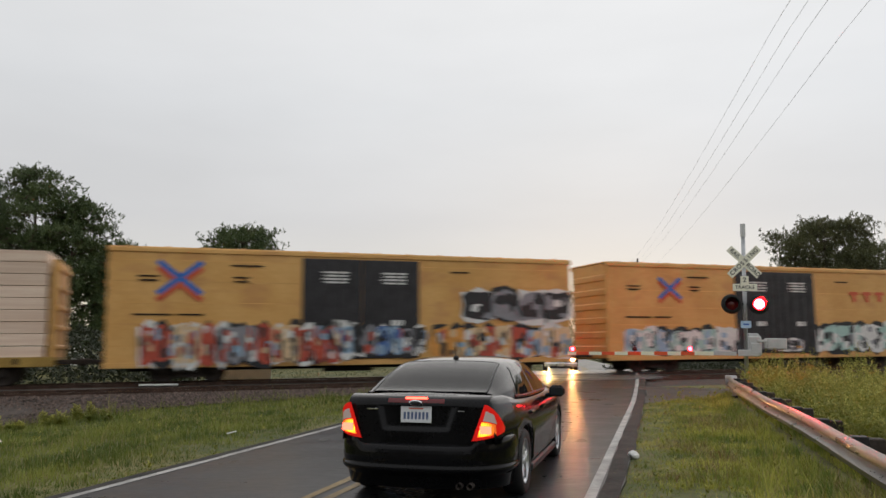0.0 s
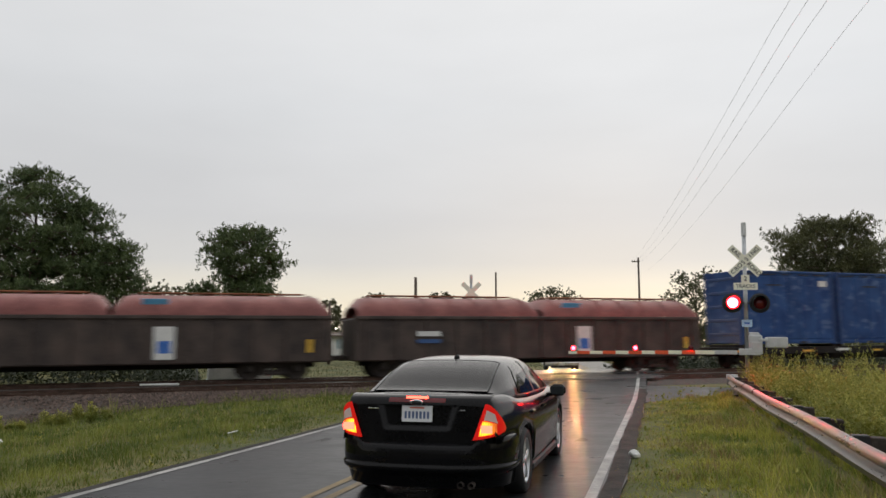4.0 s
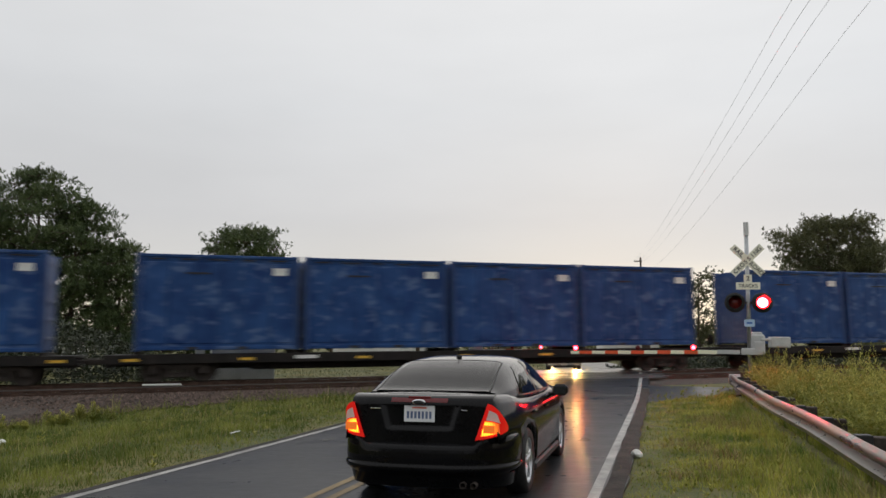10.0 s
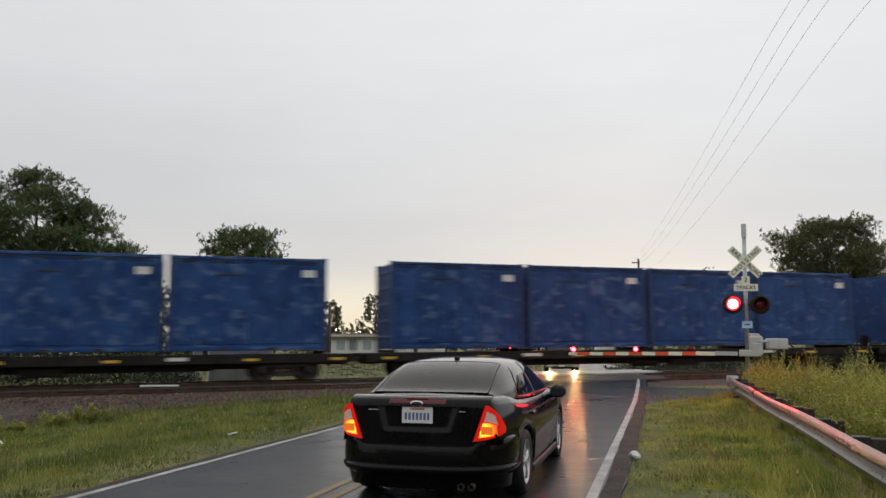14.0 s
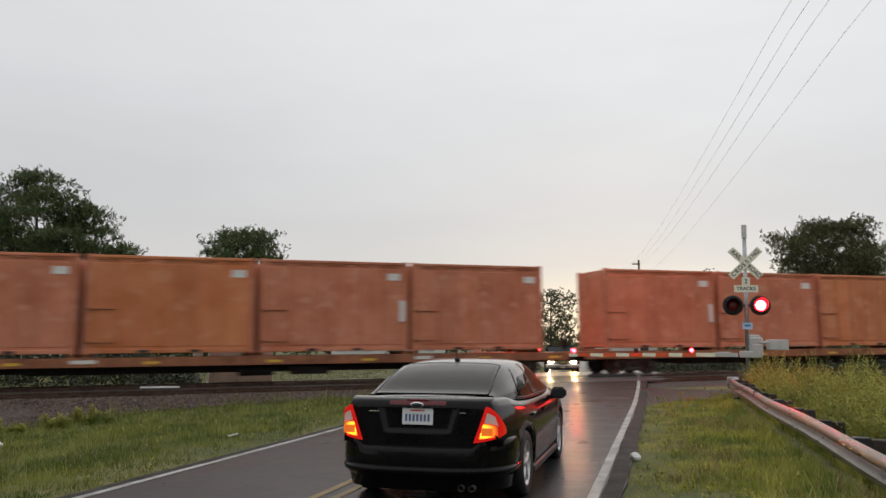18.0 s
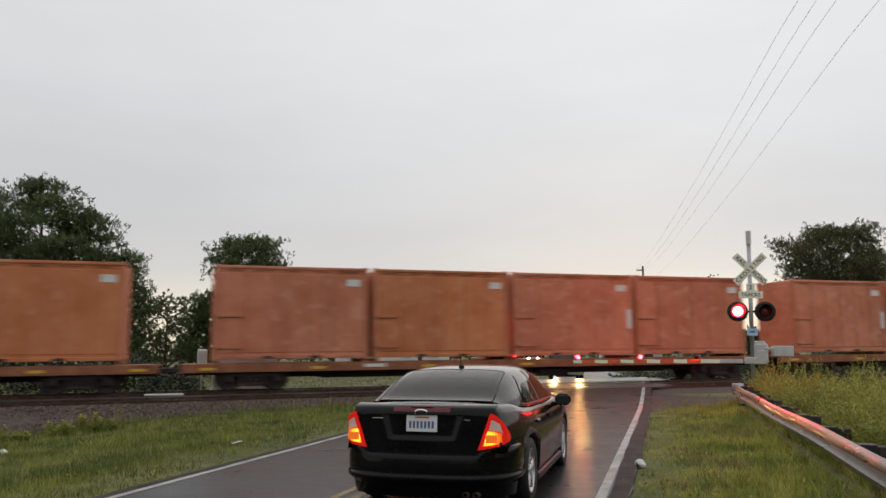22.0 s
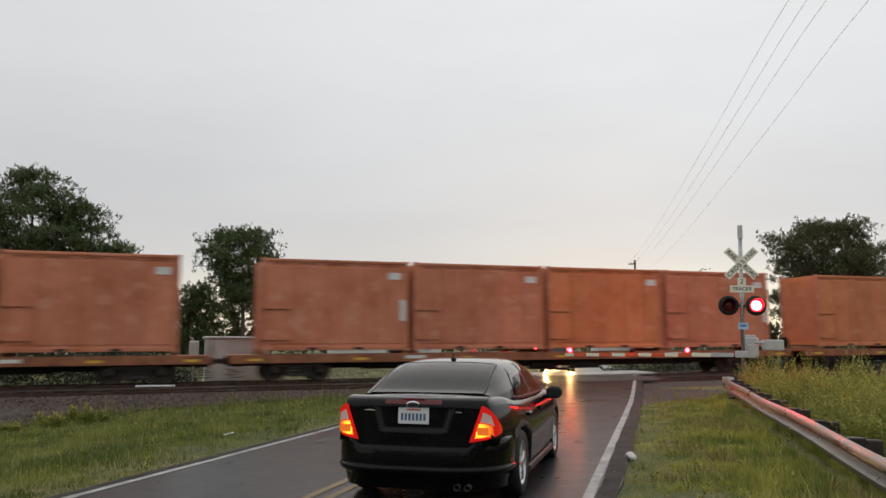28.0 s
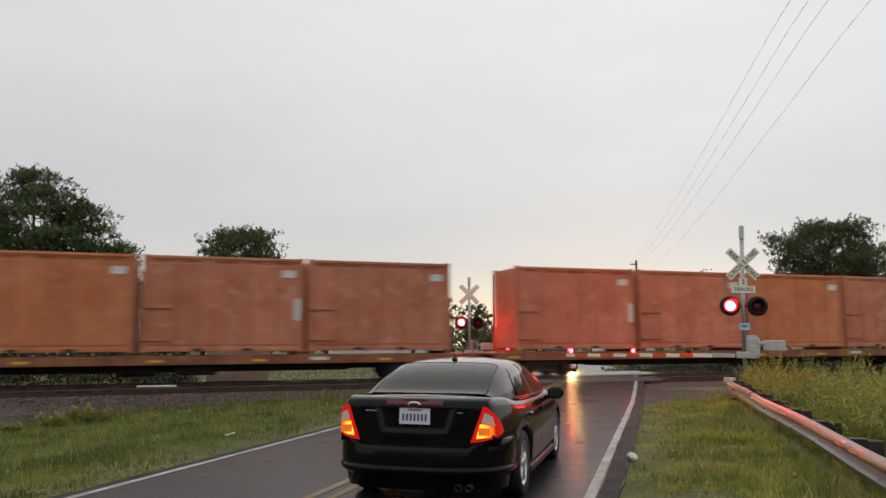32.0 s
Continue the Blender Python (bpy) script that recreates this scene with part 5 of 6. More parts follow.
def sedan(at, label, ours):
    th = thing("sedan", label, "car", at=at)
    wells = [lathe(bmesh.new(), [(0.375, -1.2), (0.375, 1.2)], 36, pose(0, y, 0.335, 0, 90)) for y in AXLES]
    body_me = mesh_of("body", sedan_body(bmesh.new()), PAINT)
    if ours:
        cut = []
        for w in wells:
            bmesh.ops.recalc_face_normals(w, faces=w.faces)
            cut.append(mesh_of("well", w, PAINT))
        body_me = carve(body_me, cut, "body")
        body_me.materials.clear()
        body_me.materials.append(PAINT)
    else:
        for w in wells:
            w.free()
    body_me.polygons.foreach_set("use_smooth", [True] * len(body_me.polygons))
    part("body", body_me, None, th, "glossy black painted body")
    b = bmesh.new()
    for side in (1, -1):
        grid(b, lambda a, c: upper_point(0.50 + 3.16 * a, c, side), 40, 16, skip=lambda a, c: c > 0.68 and (0.58 < 0.50 + 3.16 * a < 1.33 or 2.86 < 0.50 + 3.16 * a < 3.54))
    bmesh.ops.remove_doubles(b, verts=b.verts, dist=0.0005)
    bmesh.ops.recalc_face_normals(b, faces=b.faces)
    part("cabin", b, PAINT, th, smooth=True)
    # glass
    part("rear_window", shell(bmesh.new(), lambda a, c: upper_point(0.508 + 0.867 * c, 0.655 + 0.345 * (1 - abs(2 * a - 1)), 1 if a > 0.5 else -1, 0.008), 48, 40, 0.005), TINT, th, "tinted rear window", smooth=True)
    part("window_seal", shell(bmesh.new(), lambda a, c: upper_point(1.372 + 0.016 * c, 0.655 + 0.345 * (1 - abs(2 * a - 1)), 1 if a > 0.5 else -1, 0.011), 40, 1, 0.004), BLACK, th)
    for side in (1, -1):
        part("window_seal", shell(bmesh.new(), lambda a, c: upper_point(0.51 + 0.87 * a, 0.650 + 0.012 * c, side, 0.011), 30, 1, 0.004), BLACK, th)
    part("windscreen", shell(bmesh.new(), lambda a, c: upper_point(2.80 + 0.80 * c, 0.60 + 0.40 * (1 - abs(2 * a - 1)), 1 if a > 0.5 else -1, 0.008), 16, 8, 0.005), TINT, th, smooth=True)
    for side in (1, -1):
        def rear_door(a, c):
            return 1.16 + 0.30 * c + (0.88 - 0.30 * c) * a, 0.07 + 0.50 * c
        def front_door(a, c):
            return 2.12 + (1.22 - 0.62 * c) * a, 0.07 + 0.50 * c
        sheet_on_upper(th, "side_window", rear_door, 0, 1, side, TINT)
        sheet_on_upper(th, "side_window", front_door, 0, 1, side, TINT)
        sheet_on_upper(th, "window_pillar", lambda a, c: (2.045 + 0.07 * a, 0.05 + 0.54 * c), 0, 1, side, BLACK, 2, 6, 0.008)
        sheet_on_upper(th, "belt_trim", lambda a, c: (1.05 + 2.3 * a, 0.035 + 0.03 * c), 0, 1, side, BLACK, 20, 1, 0.012)
        # door seams, handles, sill
        for y in (1.30, 2.10, 3.22):
            b = bmesh.new()
            grid(b, lambda a, c, y=y: Vector((side * (interp([(p[1], p[0]) for p in lower_ring(y)[3:8]], 0.36 + 0.50 * c)[0] + 0.002), y + 0.006 * a, 0.36 + 0.50 * c)), 1, 8)
            part("door_seam", b, BLACK, th)
        for y in (1.46, 2.30):
            part("door_handle", box(bmesh.new(), (0.03, 0.19, 0.035), bevel=0.012), PAINT, th, at=pose(side * 0.90, y, 0.80))
        part("sill_trim", box(bmesh.new(), (0.05, 2.0, 0.09), bevel=0.02), BLACK, th, at=pose(side * 0.88, 2.40, 0.215))
        mir = part("mirror", box(bmesh.new(), (0.20, 0.12, 0.145), bevel=0.045), PAINT, th, "black door mirror", at=pose(side * 0.985, 2.98, 0.935))
        part("mirror_glass", box(bmesh.new(), (0.16, 0.006, 0.105), bevel=0.002), WINDOW_DARK, mir, at=pose(0, -0.062, 0))
        part("mirror_arm", box(bmesh.new(), (0.14, 0.06, 0.05), bevel=0.015), PAINT, mir, at=pose(-side * 0.13, 0.01, -0.055))
        for y in AXLES:
            wheel_parts(th, side * 0.785, y, side)
            if ours:
                b = bmesh.new()
                shell(b, lambda a, c, y=y: Vector((side * (0.55 + 0.33 * c), y + 0.372 * math.cos(math.pi * a), 0.335 + 0.372 * math.sin(math.pi * a))), 20, 2, 0.006)
                part("wheel_liner", b, BLACK, th)
    # cabin inside: seats and shelf behind the glass
    b = bmesh.new()
    box(b, (1.3, 0.5, 0.10), (0, 0.95, 0.98), bevel=0.02)
    part("parcel_shelf", b, BLACK, th)
    for x in (-0.38, 0.38):
        for y, z in ((1.35, 0.9), (2.35, 0.9)):
            b = box(bmesh.new(), (0.48, 0.16, 0.60), (x, y, z - 0.15), bevel=0.05)
            box(b, (0.26, 0.10, 0.16), (x, y - 0.02, z + 0.26), bevel=0.04)
            part("seat", b, BLACK, th)
    part("floor_pan", box(bmesh.new(), (1.5, 3.4, 0.06), (0, 2.3, 0.24), bevel=0.01), BLACK, th)
    if ours:
        # rear fascia
        profile = [(0.0, 0.30, 0.055), (0.10, 0.325, 0.030), (0.16, 0.350, 0.004), (0.24, 0.385, 0.0), (0.30, 0.40, 0.016), (0.45, 0.46, 0.010), (0.70, 0.55, 0.012), (0.86, 0.62, 0.018), (0.94, 0.655, 0.028), (1.0, 0.672, 0.075)]
        def bumper(a, c):
            an = math.pi * (a - 0.5)
            z, inset = interp(profile, c)
            k, q = abs(math.sin(an)) ** 0.667, abs(math.cos(an)) ** 0.667
            w = 0.885 - inset
            drop = 0.075 * smooth01((0.62 - w * k) / 0.10) * smooth01((c - 0.45) / 0.5)
            return Vector((math.copysign(w * k, an), 0.70 - (0.735 - inset) * q, z - drop))
        part("rear_bumper", shell(bmesh.new(), bumper, 64, 26, 0.015), PAINT, th, "black painted rear bumper", smooth=True)
        def valance(a, c):
            an = math.pi * (a - 0.5)
            k, q = abs(math.sin(an)) ** 0.667, abs(math.cos(an)) ** 0.667
            return Vector((math.copysign((0.815 + 0.02 * c) * k, an), 0.70 - (0.62 + 0.055 * c) * q, 0.185 + 0.125 * c))
        part("bumper_valance", shell(bmesh.new(), valance, 48, 4, 0.015), PAINT, th, "matt black lower bumper", smooth=True)
        # boot lid with a recess for the plate
        def lid(a, c):
            x = -0.68 + 1.36 * a
            t = abs(x) / 0.68
            dent = 0.022 * smooth01((0.31 + 0.09 * c - abs(x)) / 0.05) * smooth01((c - 0.42) / 0.09)
            return Vector((x * (1 - 0.10 * (1 - c)), 0.040 + 0.035 * t ** 3 + 0.046 * c + dent, 0.560 + 0.385 * c - 0.02 * (1 - c) * (1 - t ** 4)))
        part("boot_lid", shell(bmesh.new(), lid, 80, 44, 0.012), PAINT, th, "black boot lid", smooth=True)
        def lip(a, c):
            x = -0.70 + 1.40 * a
            t = abs(x) / 0.70
            return Vector((x, 0.070 + 0.05 * t ** 3 + 0.16 * c ** 2.2, 0.945 + 0.093 * math.sin(c * math.pi / 2) - 0.02 * t ** 4 * (1 - c)))
        part("boot_lip", shell(bmesh.new(), lip, 28, 6, 0.012), PAINT, th, smooth=True)
        plate = part("number_plate", box(bmesh.new(), (0.305, 0.006, 0.152), bevel=0.004), mat("number_plate_white", (0.72, 0.73, 0.74), (0.80, 0.81, 0.82), 0.4, bump=0.0), th, "white number plate", at=pose(0, 0.082, 0.862, -5))
        for k in range(7):
            part("plate_bar", box(bmesh.new(), (0.022, 0.003, 0.066)), mat("plate_blue", (0.09, 0.13, 0.24), rough=0.5, bump=0.0) if k == 0 else bpy.data.materials["plate_blue"], plate, at=pose(-0.112 + 0.037 * k, -0.004, -0.012))
        part("plate_strip", box(bmesh.new(), (0.14, 0.003, 0.014)), LOGO_RED, plate, at=pose(0, -0.004, 0.055))
        b = bmesh.new()
        lathe(b, [(0.0, 0), (0.066, 0.0), (0.066, 0.006), (0.058, 0.010), (0.0, 0.010)], 28, Matrix.Diagonal((1, 1, 0.42, 1)) @ pose(0, 0, 0, 90))
        badge = part("oval_badge", b, CHROME, th, "chrome oval badge", at=pose(0, 0.064, 0.970))
        b = bmesh.new()
        lathe(b, [(0.0, 0), (0.054, 0.0), (0.054, 0.003), (0.0, 0.003)], 28, Matrix.Diagonal((1, 1, 0.36, 1)) @ pose(0, 0, 0, 90))
        part("badge_field", b, BLACK, badge, at=pose(0, -0.0105, 0))
        for x, w, z in ((-0.44, 0.11, 0.905), (0.44, 0.06, 0.90), (0.42, 0.07, 0.75)):
            part("lettering_bar", box(bmesh.new(), (w, 0.004, 0.010), bevel=0.001), CHROME, th, at=pose(x, 0.072 + 0.03 * (abs(x) / 0.6) ** 3, z))
        # tail lamps wrapping the corners
        for side in (1, -1):
            def corner(a, c, grow=0.0):
                # a from the inner edge to the outer end, c from low to high
                top, bot = 0.965 - 0.225 * a ** 1.5, 0.632 + 0.075 * a
                z = bot + (top - bot) * c
                inner = 0.545 + 0.12 * c
                x = inner + (0.797 - inner) * math.sin(a * math.pi / 2) ** 0.8
                y = 0.070 + 0.015 * c + 0.245 * (1 - math.cos(a * math.pi / 2)) ** 1.25
                return Vector((side * (x + grow * a), y - grow * (1 - a), z))
            lamp = part("tail_lamp", shell(bmesh.new(), lambda a, c: corner(a, c, 0.012), 14, 12, 0.01), RED_LENS, th, "red wrap-round tail lamp", smooth=True)
            part("reversing_lens", shell(bmesh.new(), lambda a, c: corner(0.09 + 0.47 * a - 0.16 * a * c, 0.555 + 0.28 * c, 0.016), 8, 4, 0.005), CLEAR_LENS, lamp, "clear reversing lens", smooth=True)
            part("lit_lens", shell(bmesh.new(), lambda a, c: corner(0.07 + (0.50 - 0.06 * c) * a, 0.10 + 0.42 * c, 0.016), 10, 6, 0.005), TAIL_GLOW, lamp, "glowing amber-red lens", smooth=True)
            bulb = box(bmesh.new(), (0.11, 0.018, 0.07))
            for f in bulb.faces:
                f.material_index = 0 if f.normal.y < -0.5 else 1
            bulb_ob = part("brake_bulb", bulb, [BRAKE_GLOW, TAIL_GLOW], lamp)
            c0 = corner(0.22, 0.30, 0.034)
            BRAKES.append((bulb_ob, c0))
        b = box(bmesh.new(), (0.22, 0.02, 0.022), bevel=0.004)
        for f in b.faces:
            f.material_index = 0 if f.normal.y < -0.3 else 1
        BRAKES.append((part("high_brake_lamp", b, [BRAKE_GLOW, RED_DULL], th, "slim high brake lamp"), Vector((0, 0.098, 1.012))))
        part("brake_lamp_lens", shell(bmesh.new(), lambda a, c: lip(0.30 + 0.40 * a, 0.16 + 0.30 * c) + Vector((0, -0.004, 0.002)), 16, 4, 0.004), RED_DULL, th, "dark red strip lens across the boot lip", smooth=True)
        for x in (0.43, 0.53):
            b = bmesh.new()
            lathe(b, [(0.026, 0.16), (0.030, 0.02), (0.030, 0.0), (0.025, 0.0), (0.023, 0.14)], 18, pose(x, 0.03, 0.225, -90), caps=False)
            part("exhaust_tip", b, TRUCK_STEEL, th, smooth=True)
        b = bmesh.new()
        lathe(b, [(0.0, 0.0), (0.035, 0.0), (0.026, 0.03), (0.0, 0.034)], 12, pose(0.0, 1.62, 1.362))
        tube(b, (0, 1.62, 1.39), (0, 1.53, 1.50), 0.005, 0.003, seg=6)
        part("roof_antenna", b, BLACK, th)
    else:
        for side in (1, -1):
            part("headlamp", box(bmesh.new(), (0.13, 0.12, 0.10), bevel=0.03), HEADLIGHT, th, "lit warm headlamp", at=pose(side * 0.58, 4.80, 0.60, 0, 0, side * -20))
        part("grille", box(bmesh.new(), (0.80, 0.05, 0.14), bevel=0.02), CHROME, th, at=pose(0, 4.83, 0.52))
        part("front_bumper", box(bmesh.new(), (1.30, 0.10, 0.20), bevel=0.05), PAINT, th, at=pose(0, 4.82, 0.34))
        part("number_plate", box(bmesh.new(), (0.30, 0.01, 0.15)), WHITE_MARK, th, at=pose(0, 4.88, 0.36))
    return th


def seat_on(x, y, heading, road=True):
    z = gz(x, y) + bank(Vector((x, y, 0)))
    return Matrix.Translation((x, y, z)) @ pose(0, 0, 0, 0, 0, -heading)


sedan(seat_on(-0.25, 7.30, 15.5), "black four-door sedan waiting on the wet road, tail lamps lit", True)


def pickup(at, label):
    """A high-fronted truck seen as two lit lamps beyond the crossing."""
    th = thing("pickup_truck", label, "truck", at=at)
    b = box(bmesh.new(), (1.84, 1.75, 0.50), (0, 1.75, 0.86), bevel=0.10)
    part("bonnet", b, PAINT, th, smooth=False)
    part("bed", box(bmesh.new(), (1.86, 2.0, 0.55), (0, -1.75, 0.84), bevel=0.06), PAINT, th)
    b = bmesh.new()
    box(b, (1.84, 1.75, 0.58), (0, 0.0, 0.85), bevel=0.06)
    for y, h in ((-0.05, 0.0),):
        r_ = bmesh.ops.create_cube(b, size=1)["verts"]
        for v in r_:
            top = v.co.z > 0
            v.co = Vector((v.co.x * (1.45 if top else 1.72), v.co.y * (1.05 if top else 1.65) - 0.1, 1.72 if top else 1.10))
    part("cab", b, PAINT, th)
    for y, rx in ((0.60, -24), (-0.79, 22)):
        part("windscreen", box(bmesh.new(), (1.42, 0.02, 0.48), bevel=0.006), WINDOW_DARK, th, at=pose(0, y, 1.42, rx * -1))
    for x in (-1, 1):
        part("side_window", box(bmesh.new(), (0.02, 1.05, 0.40), bevel=0.006), WINDOW_DARK, th, at=pose(x * 0.81, -0.1, 1.42, 0, x * -12))
        part("mirror", box(bmesh.new(), (0.20, 0.10, 0.22), bevel=0.04), PAINT, th, at=pose(x * 1.02, 0.62, 1.16))
        part("headlamp", box(bmesh.new(), (0.13, 0.06, 0.09), bevel=0.02), HEADLIGHT, th, "lit warm headlamp", at=pose(x * 0.64, 2.63, 0.84))
        for y in (1.65, -1.75):
            w = part("wheel", lathe(bmesh.new(), [(0.21, -0.11), (0.33, -0.12), (0.38, -0.08), (0.38, 0.08), (0.33, 0.12), (0.21, 0.11)], 24, pose(0, 0, 0, 0, 90), caps=False), RUBBER, th, at=pose(x * 0.80, y, 0.38))
            part("rim", lathe(bmesh.new(), [(0.0, -0.04), (0.20, -0.06), (0.22, 0.10), (0.20, 0.06), (0.0, 0.04)], 20, pose(0, 0, 0, 0, 90)), RIM, w)
    part("grille", box(bmesh.new(), (1.0, 0.05, 0.26), bevel=0.02), CHROME, th, at=pose(0, 2.63, 0.88))
    part("front_bumper", box(bmesh.new(), (1.80, 0.16, 0.24), bevel=0.05), CHROME, th, at=pose(0, 2.68, 0.60))
    part("number_plate", box(bmesh.new(), (0.30, 0.01, 0.15)), WHITE_MARK, th, at=pose(0, 2.77, 0.60))
    part("chassis", box(bmesh.new(), (1.1, 4.9, 0.20), (0, 0, 0.50), bevel=0.02), BLACK, th)
    return th


oncoming = pickup(seat_on(6.75, 43.7, 187), "dark pickup with lit headlamps waiting beyond the crossing")
follower = copy_thing(oncoming, Matrix())

# ---- wayside things ----
bung = thing("signal_cabinet", "silver metal railway signal cabinet beside the track", "cabinet", at=Matrix.Translation((-9.04, 34.6, gz(-9.04, 34.6) - 0.05)) @ pose(0, 0, 0, 0, 0, 19))
part("housing", box(bmesh.new(), (2.7, 1.7, 1.95), (0, 0, 1.0), bevel=0.02), BUNGALOW, bung)
part("roof", box(bmesh.new(), (2.9, 1.9, 0.10), (0, 0, 2.0), bevel=0.03), BUNGALOW, bung)
part("door", box(bmesh.new(), (0.8, 0.03, 1.7), (-0.75, -0.86, 1.0), bevel=0.01), BUNGALOW, bung)
part("vent", box(bmesh.new(), (0.5, 0.03, 0.35), (0.6, -0.86, 1.5), bevel=0.01), ALU, bung)
part("base", box(bmesh.new(), (2.8, 1.8, 0.12), (0, 0, 0.03)), BUNGALOW, bung)
b = box(bmesh.new(), (1.35, 0.12, 0.07), bevel=0.02)
solid("white_marker_bar", b, WHITE_MARK, "white painted bar lying between the tracks", "marker", at=Matrix.Translation((-10.15, 27.9, gz(-10.15, 27.9) + 0.13)) @ pose(0, 0, 0, 0, 0, 12))
home = thing("mobile_home", "long white mobile home with low grey-brown roof", "house", at=Matrix.Translation((-6.2, 90, gz(-6.2, 90))) @ pose(0, 0, 0, 0, 0, 4))
part("wall", box(bmesh.new(), (13.0, 4.2, 2.75), (0, 0, 1.475), bevel=0.02), WALL_WHITE, home)
b = bmesh.new()
for y in (-1, 1):
    box(b, (13.4, 2.45, 0.10), (0, y * 1.15, 3.07), pose(0, 0, 0, y * -9), bevel=0.02)
part("roof", b, ROOF_GREY, home)
for x in (-5.4, -3.9, -2.4, 1.6, 3.1, 4.8):
    w = part("window", box(bmesh.new(), (1.1, 0.06, 1.2), bevel=0.01), WALL_WHITE, home, at=pose(x, -2.13, 1.75))
    part("pane", box(bmesh.new(), (0.95, 0.03, 1.05)), PANE, w, at=pose(0, -0.025, 0))
part("door", box(bmesh.new(), (0.9, 0.06, 1.95), bevel=0.01), WALL_WHITE, home, at=pose(-0.4, -2.13, 1.1))
part("steps", box(box(bmesh.new(), (1.4, 0.9, 0.3), (-0.4, -2.6, 0.15)), (1.4, 0.5, 0.25), (-0.4, -2.4, 0.42)), ROOF_GREY, home)


def pole(x, y, top, arms, label):
    th = thing("utility_pole", label, "utility pole", "utility poles", at=Matrix.Translation((x, y, gz(x, y))))
    b = bmesh.new()
    tube(b, (0, 0, -0.3), (0, 0, top), 0.16, 0.11, seg=12)
    part("shaft", b, WOOD_POLE, th, smooth=True)
    for z, w in arms:
        part("cross_arm", box(bmesh.new(), (w, 0.10, 0.12), bevel=0.01), WOOD_POLE, th, at=pose(-0.34 if w < 1 else 0.0, -0.16, z, 0, 0, -14))
        for k in range(4):
            b = bmesh.new()
            lathe(b, [(0.02, 0), (0.05, 0.04), (0.03, 0.08), (0.05, 0.12), (0.0, 0.16)], 8)
            part("insulator", b, BUNGALOW, th, at=pose((k - 1.5) * w / 3.3 - (0.34 if w < 1 else 0.0), -0.16, z + 0.06))
    return th


barn = thing("outbuilding", "low pale outbuilding far beyond the road", "outbuilding", at=Matrix.Translation((28.2, 118, gz(28.2, 118))))
part("wall", box(bmesh.new(), (8.4, 5.0, 2.7), (0, 0, 1.3), bevel=0.02), WALL_WHITE, barn)
part("roof", box(bmesh.new(), (8.8, 5.4, 0.16), (0, 0, 2.68), pose(0, 0, 0, 2), bevel=0.03), BUNGALOW, barn)
part("door", box(bmesh.new(), (1.0, 0.06, 2.0), (2.4, -2.52, 1.0), bevel=0.01), ROOF_GREY, barn)
shed = thing("shed", "small white shed far behind the trees", "shed", at=Matrix.Translation((-37.4, 76, gz(-37.4, 76))))
part("wall", box(bmesh.new(), (3.4, 3.0, 2.1), (0, 0, 1.0), bevel=0.02), WALL_WHITE, shed)
part("roof", box(bmesh.new(), (3.8, 3.4, 0.14), (0, 0, 2.12), pose(0, 0, 0, 3), bevel=0.03), ROOF_GREY, shed)
case = thing("relay_case", "grey relay case on a post beside the track", "cabinet", at=Matrix.Translation((-10.75, 34.0, gz(-10.75, 34.0))) @ pose(0, 0, 0, 0, 0, 19))
part("post", tube(bmesh.new(), (0, 0, -0.1), (0, 0, 1.2), 0.05, seg=10), GALV, case)
part("housing", box(bmesh.new(), (0.42, 0.34, 0.75), (0, 0, 1.45), bevel=0.03), BUNGALOW, case)
part("door", box(bmesh.new(), (0.36, 0.02, 0.65), (0, -0.18, 1.45), bevel=0.01), BUNGALOW, case)

pole(23.42, 90, 11.7, ((11.2, 0.9),), "tall weathered wooden utility pole with a short arm")
pole(-2.0, 60, 7.0, (), "short bare wooden pole")
pole(7.2, 100, 11.0, (), "weathered wooden utility pole far beyond the crossing")
pole(-10.2, 70, 5.6, (), "bare grey wooden pole beside the home")
pole(14.6, -26, 11.0, ((10.5, 2.2), (9.0, 1.6)), "wooden utility pole behind the viewer")

for k, (x, y, z) in enumerate(((7.57, 15.78, 9.0), (7.96, 15.78, 9.0), (8.38, 15.78, 9.0), (9.29, 15.78, 9.0))):
    far = Vector((23.42 + (k - 1.5) * 0.62, 89.8, 11.3 if k < 3 else 10.2))
    near = Vector((x, y, z))
    b = bmesh.new()
    end = far + (near - far) * (115.8 / (89.8 - y))
    line = []
    for i in range(25):
        t = i / 24
        p = far.lerp(end, t)
        p.z -= 1.6 * 4 * t * (1 - t) - 1.6 * 4 * 0.639 * 0.361 * (t / 0.639 if t < 0.639 else (1 - t) / 0.361)
        line.append(p)
    pipe(b, line, 0.0045)
    solid("overhead_wire", b, WIRE, "thin dark overhead wire strung between poles", "cable", group="overhead wires")


# ---- trees ----
def tufts(centres, rnd, size, blades, droop, width):
    """Small sprays of narrow blades about each centre."""
    g = np.random.default_rng(rnd.randrange(1 << 30))
    c = np.repeat(np.array(centres, dtype=float), blades, axis=0)
    n = len(c)
    d = g.normal(size=(n, 3)) * (1, 1, 0.8) + (0, 0, 0.25 - droop)
    return leaf_quads(g, c, d, size * g.uniform(0.6, 1.25, n), width)


def leaf_quads(g, base, d, l, width):
    """Pointed leaves of length l from their bases along d."""
    n = len(base)
    d = d / np.linalg.norm(d, axis=1)[:, None]
    side = np.cross(d, g.normal(size=(n, 3)))
    side /= np.linalg.norm(side, axis=1)[:, None]
    l = l[:, None]
    w, base = l * width, base + d * l * 0.1
    vs = np.stack((base - side * w * 0.4, base + d * l * 0.55 - side * w, base + d * l, base + d * l * 0.55 + side * w), axis=1)
    return vs.reshape(-1, 3), np.arange(n * 4).reshape(n, 4)


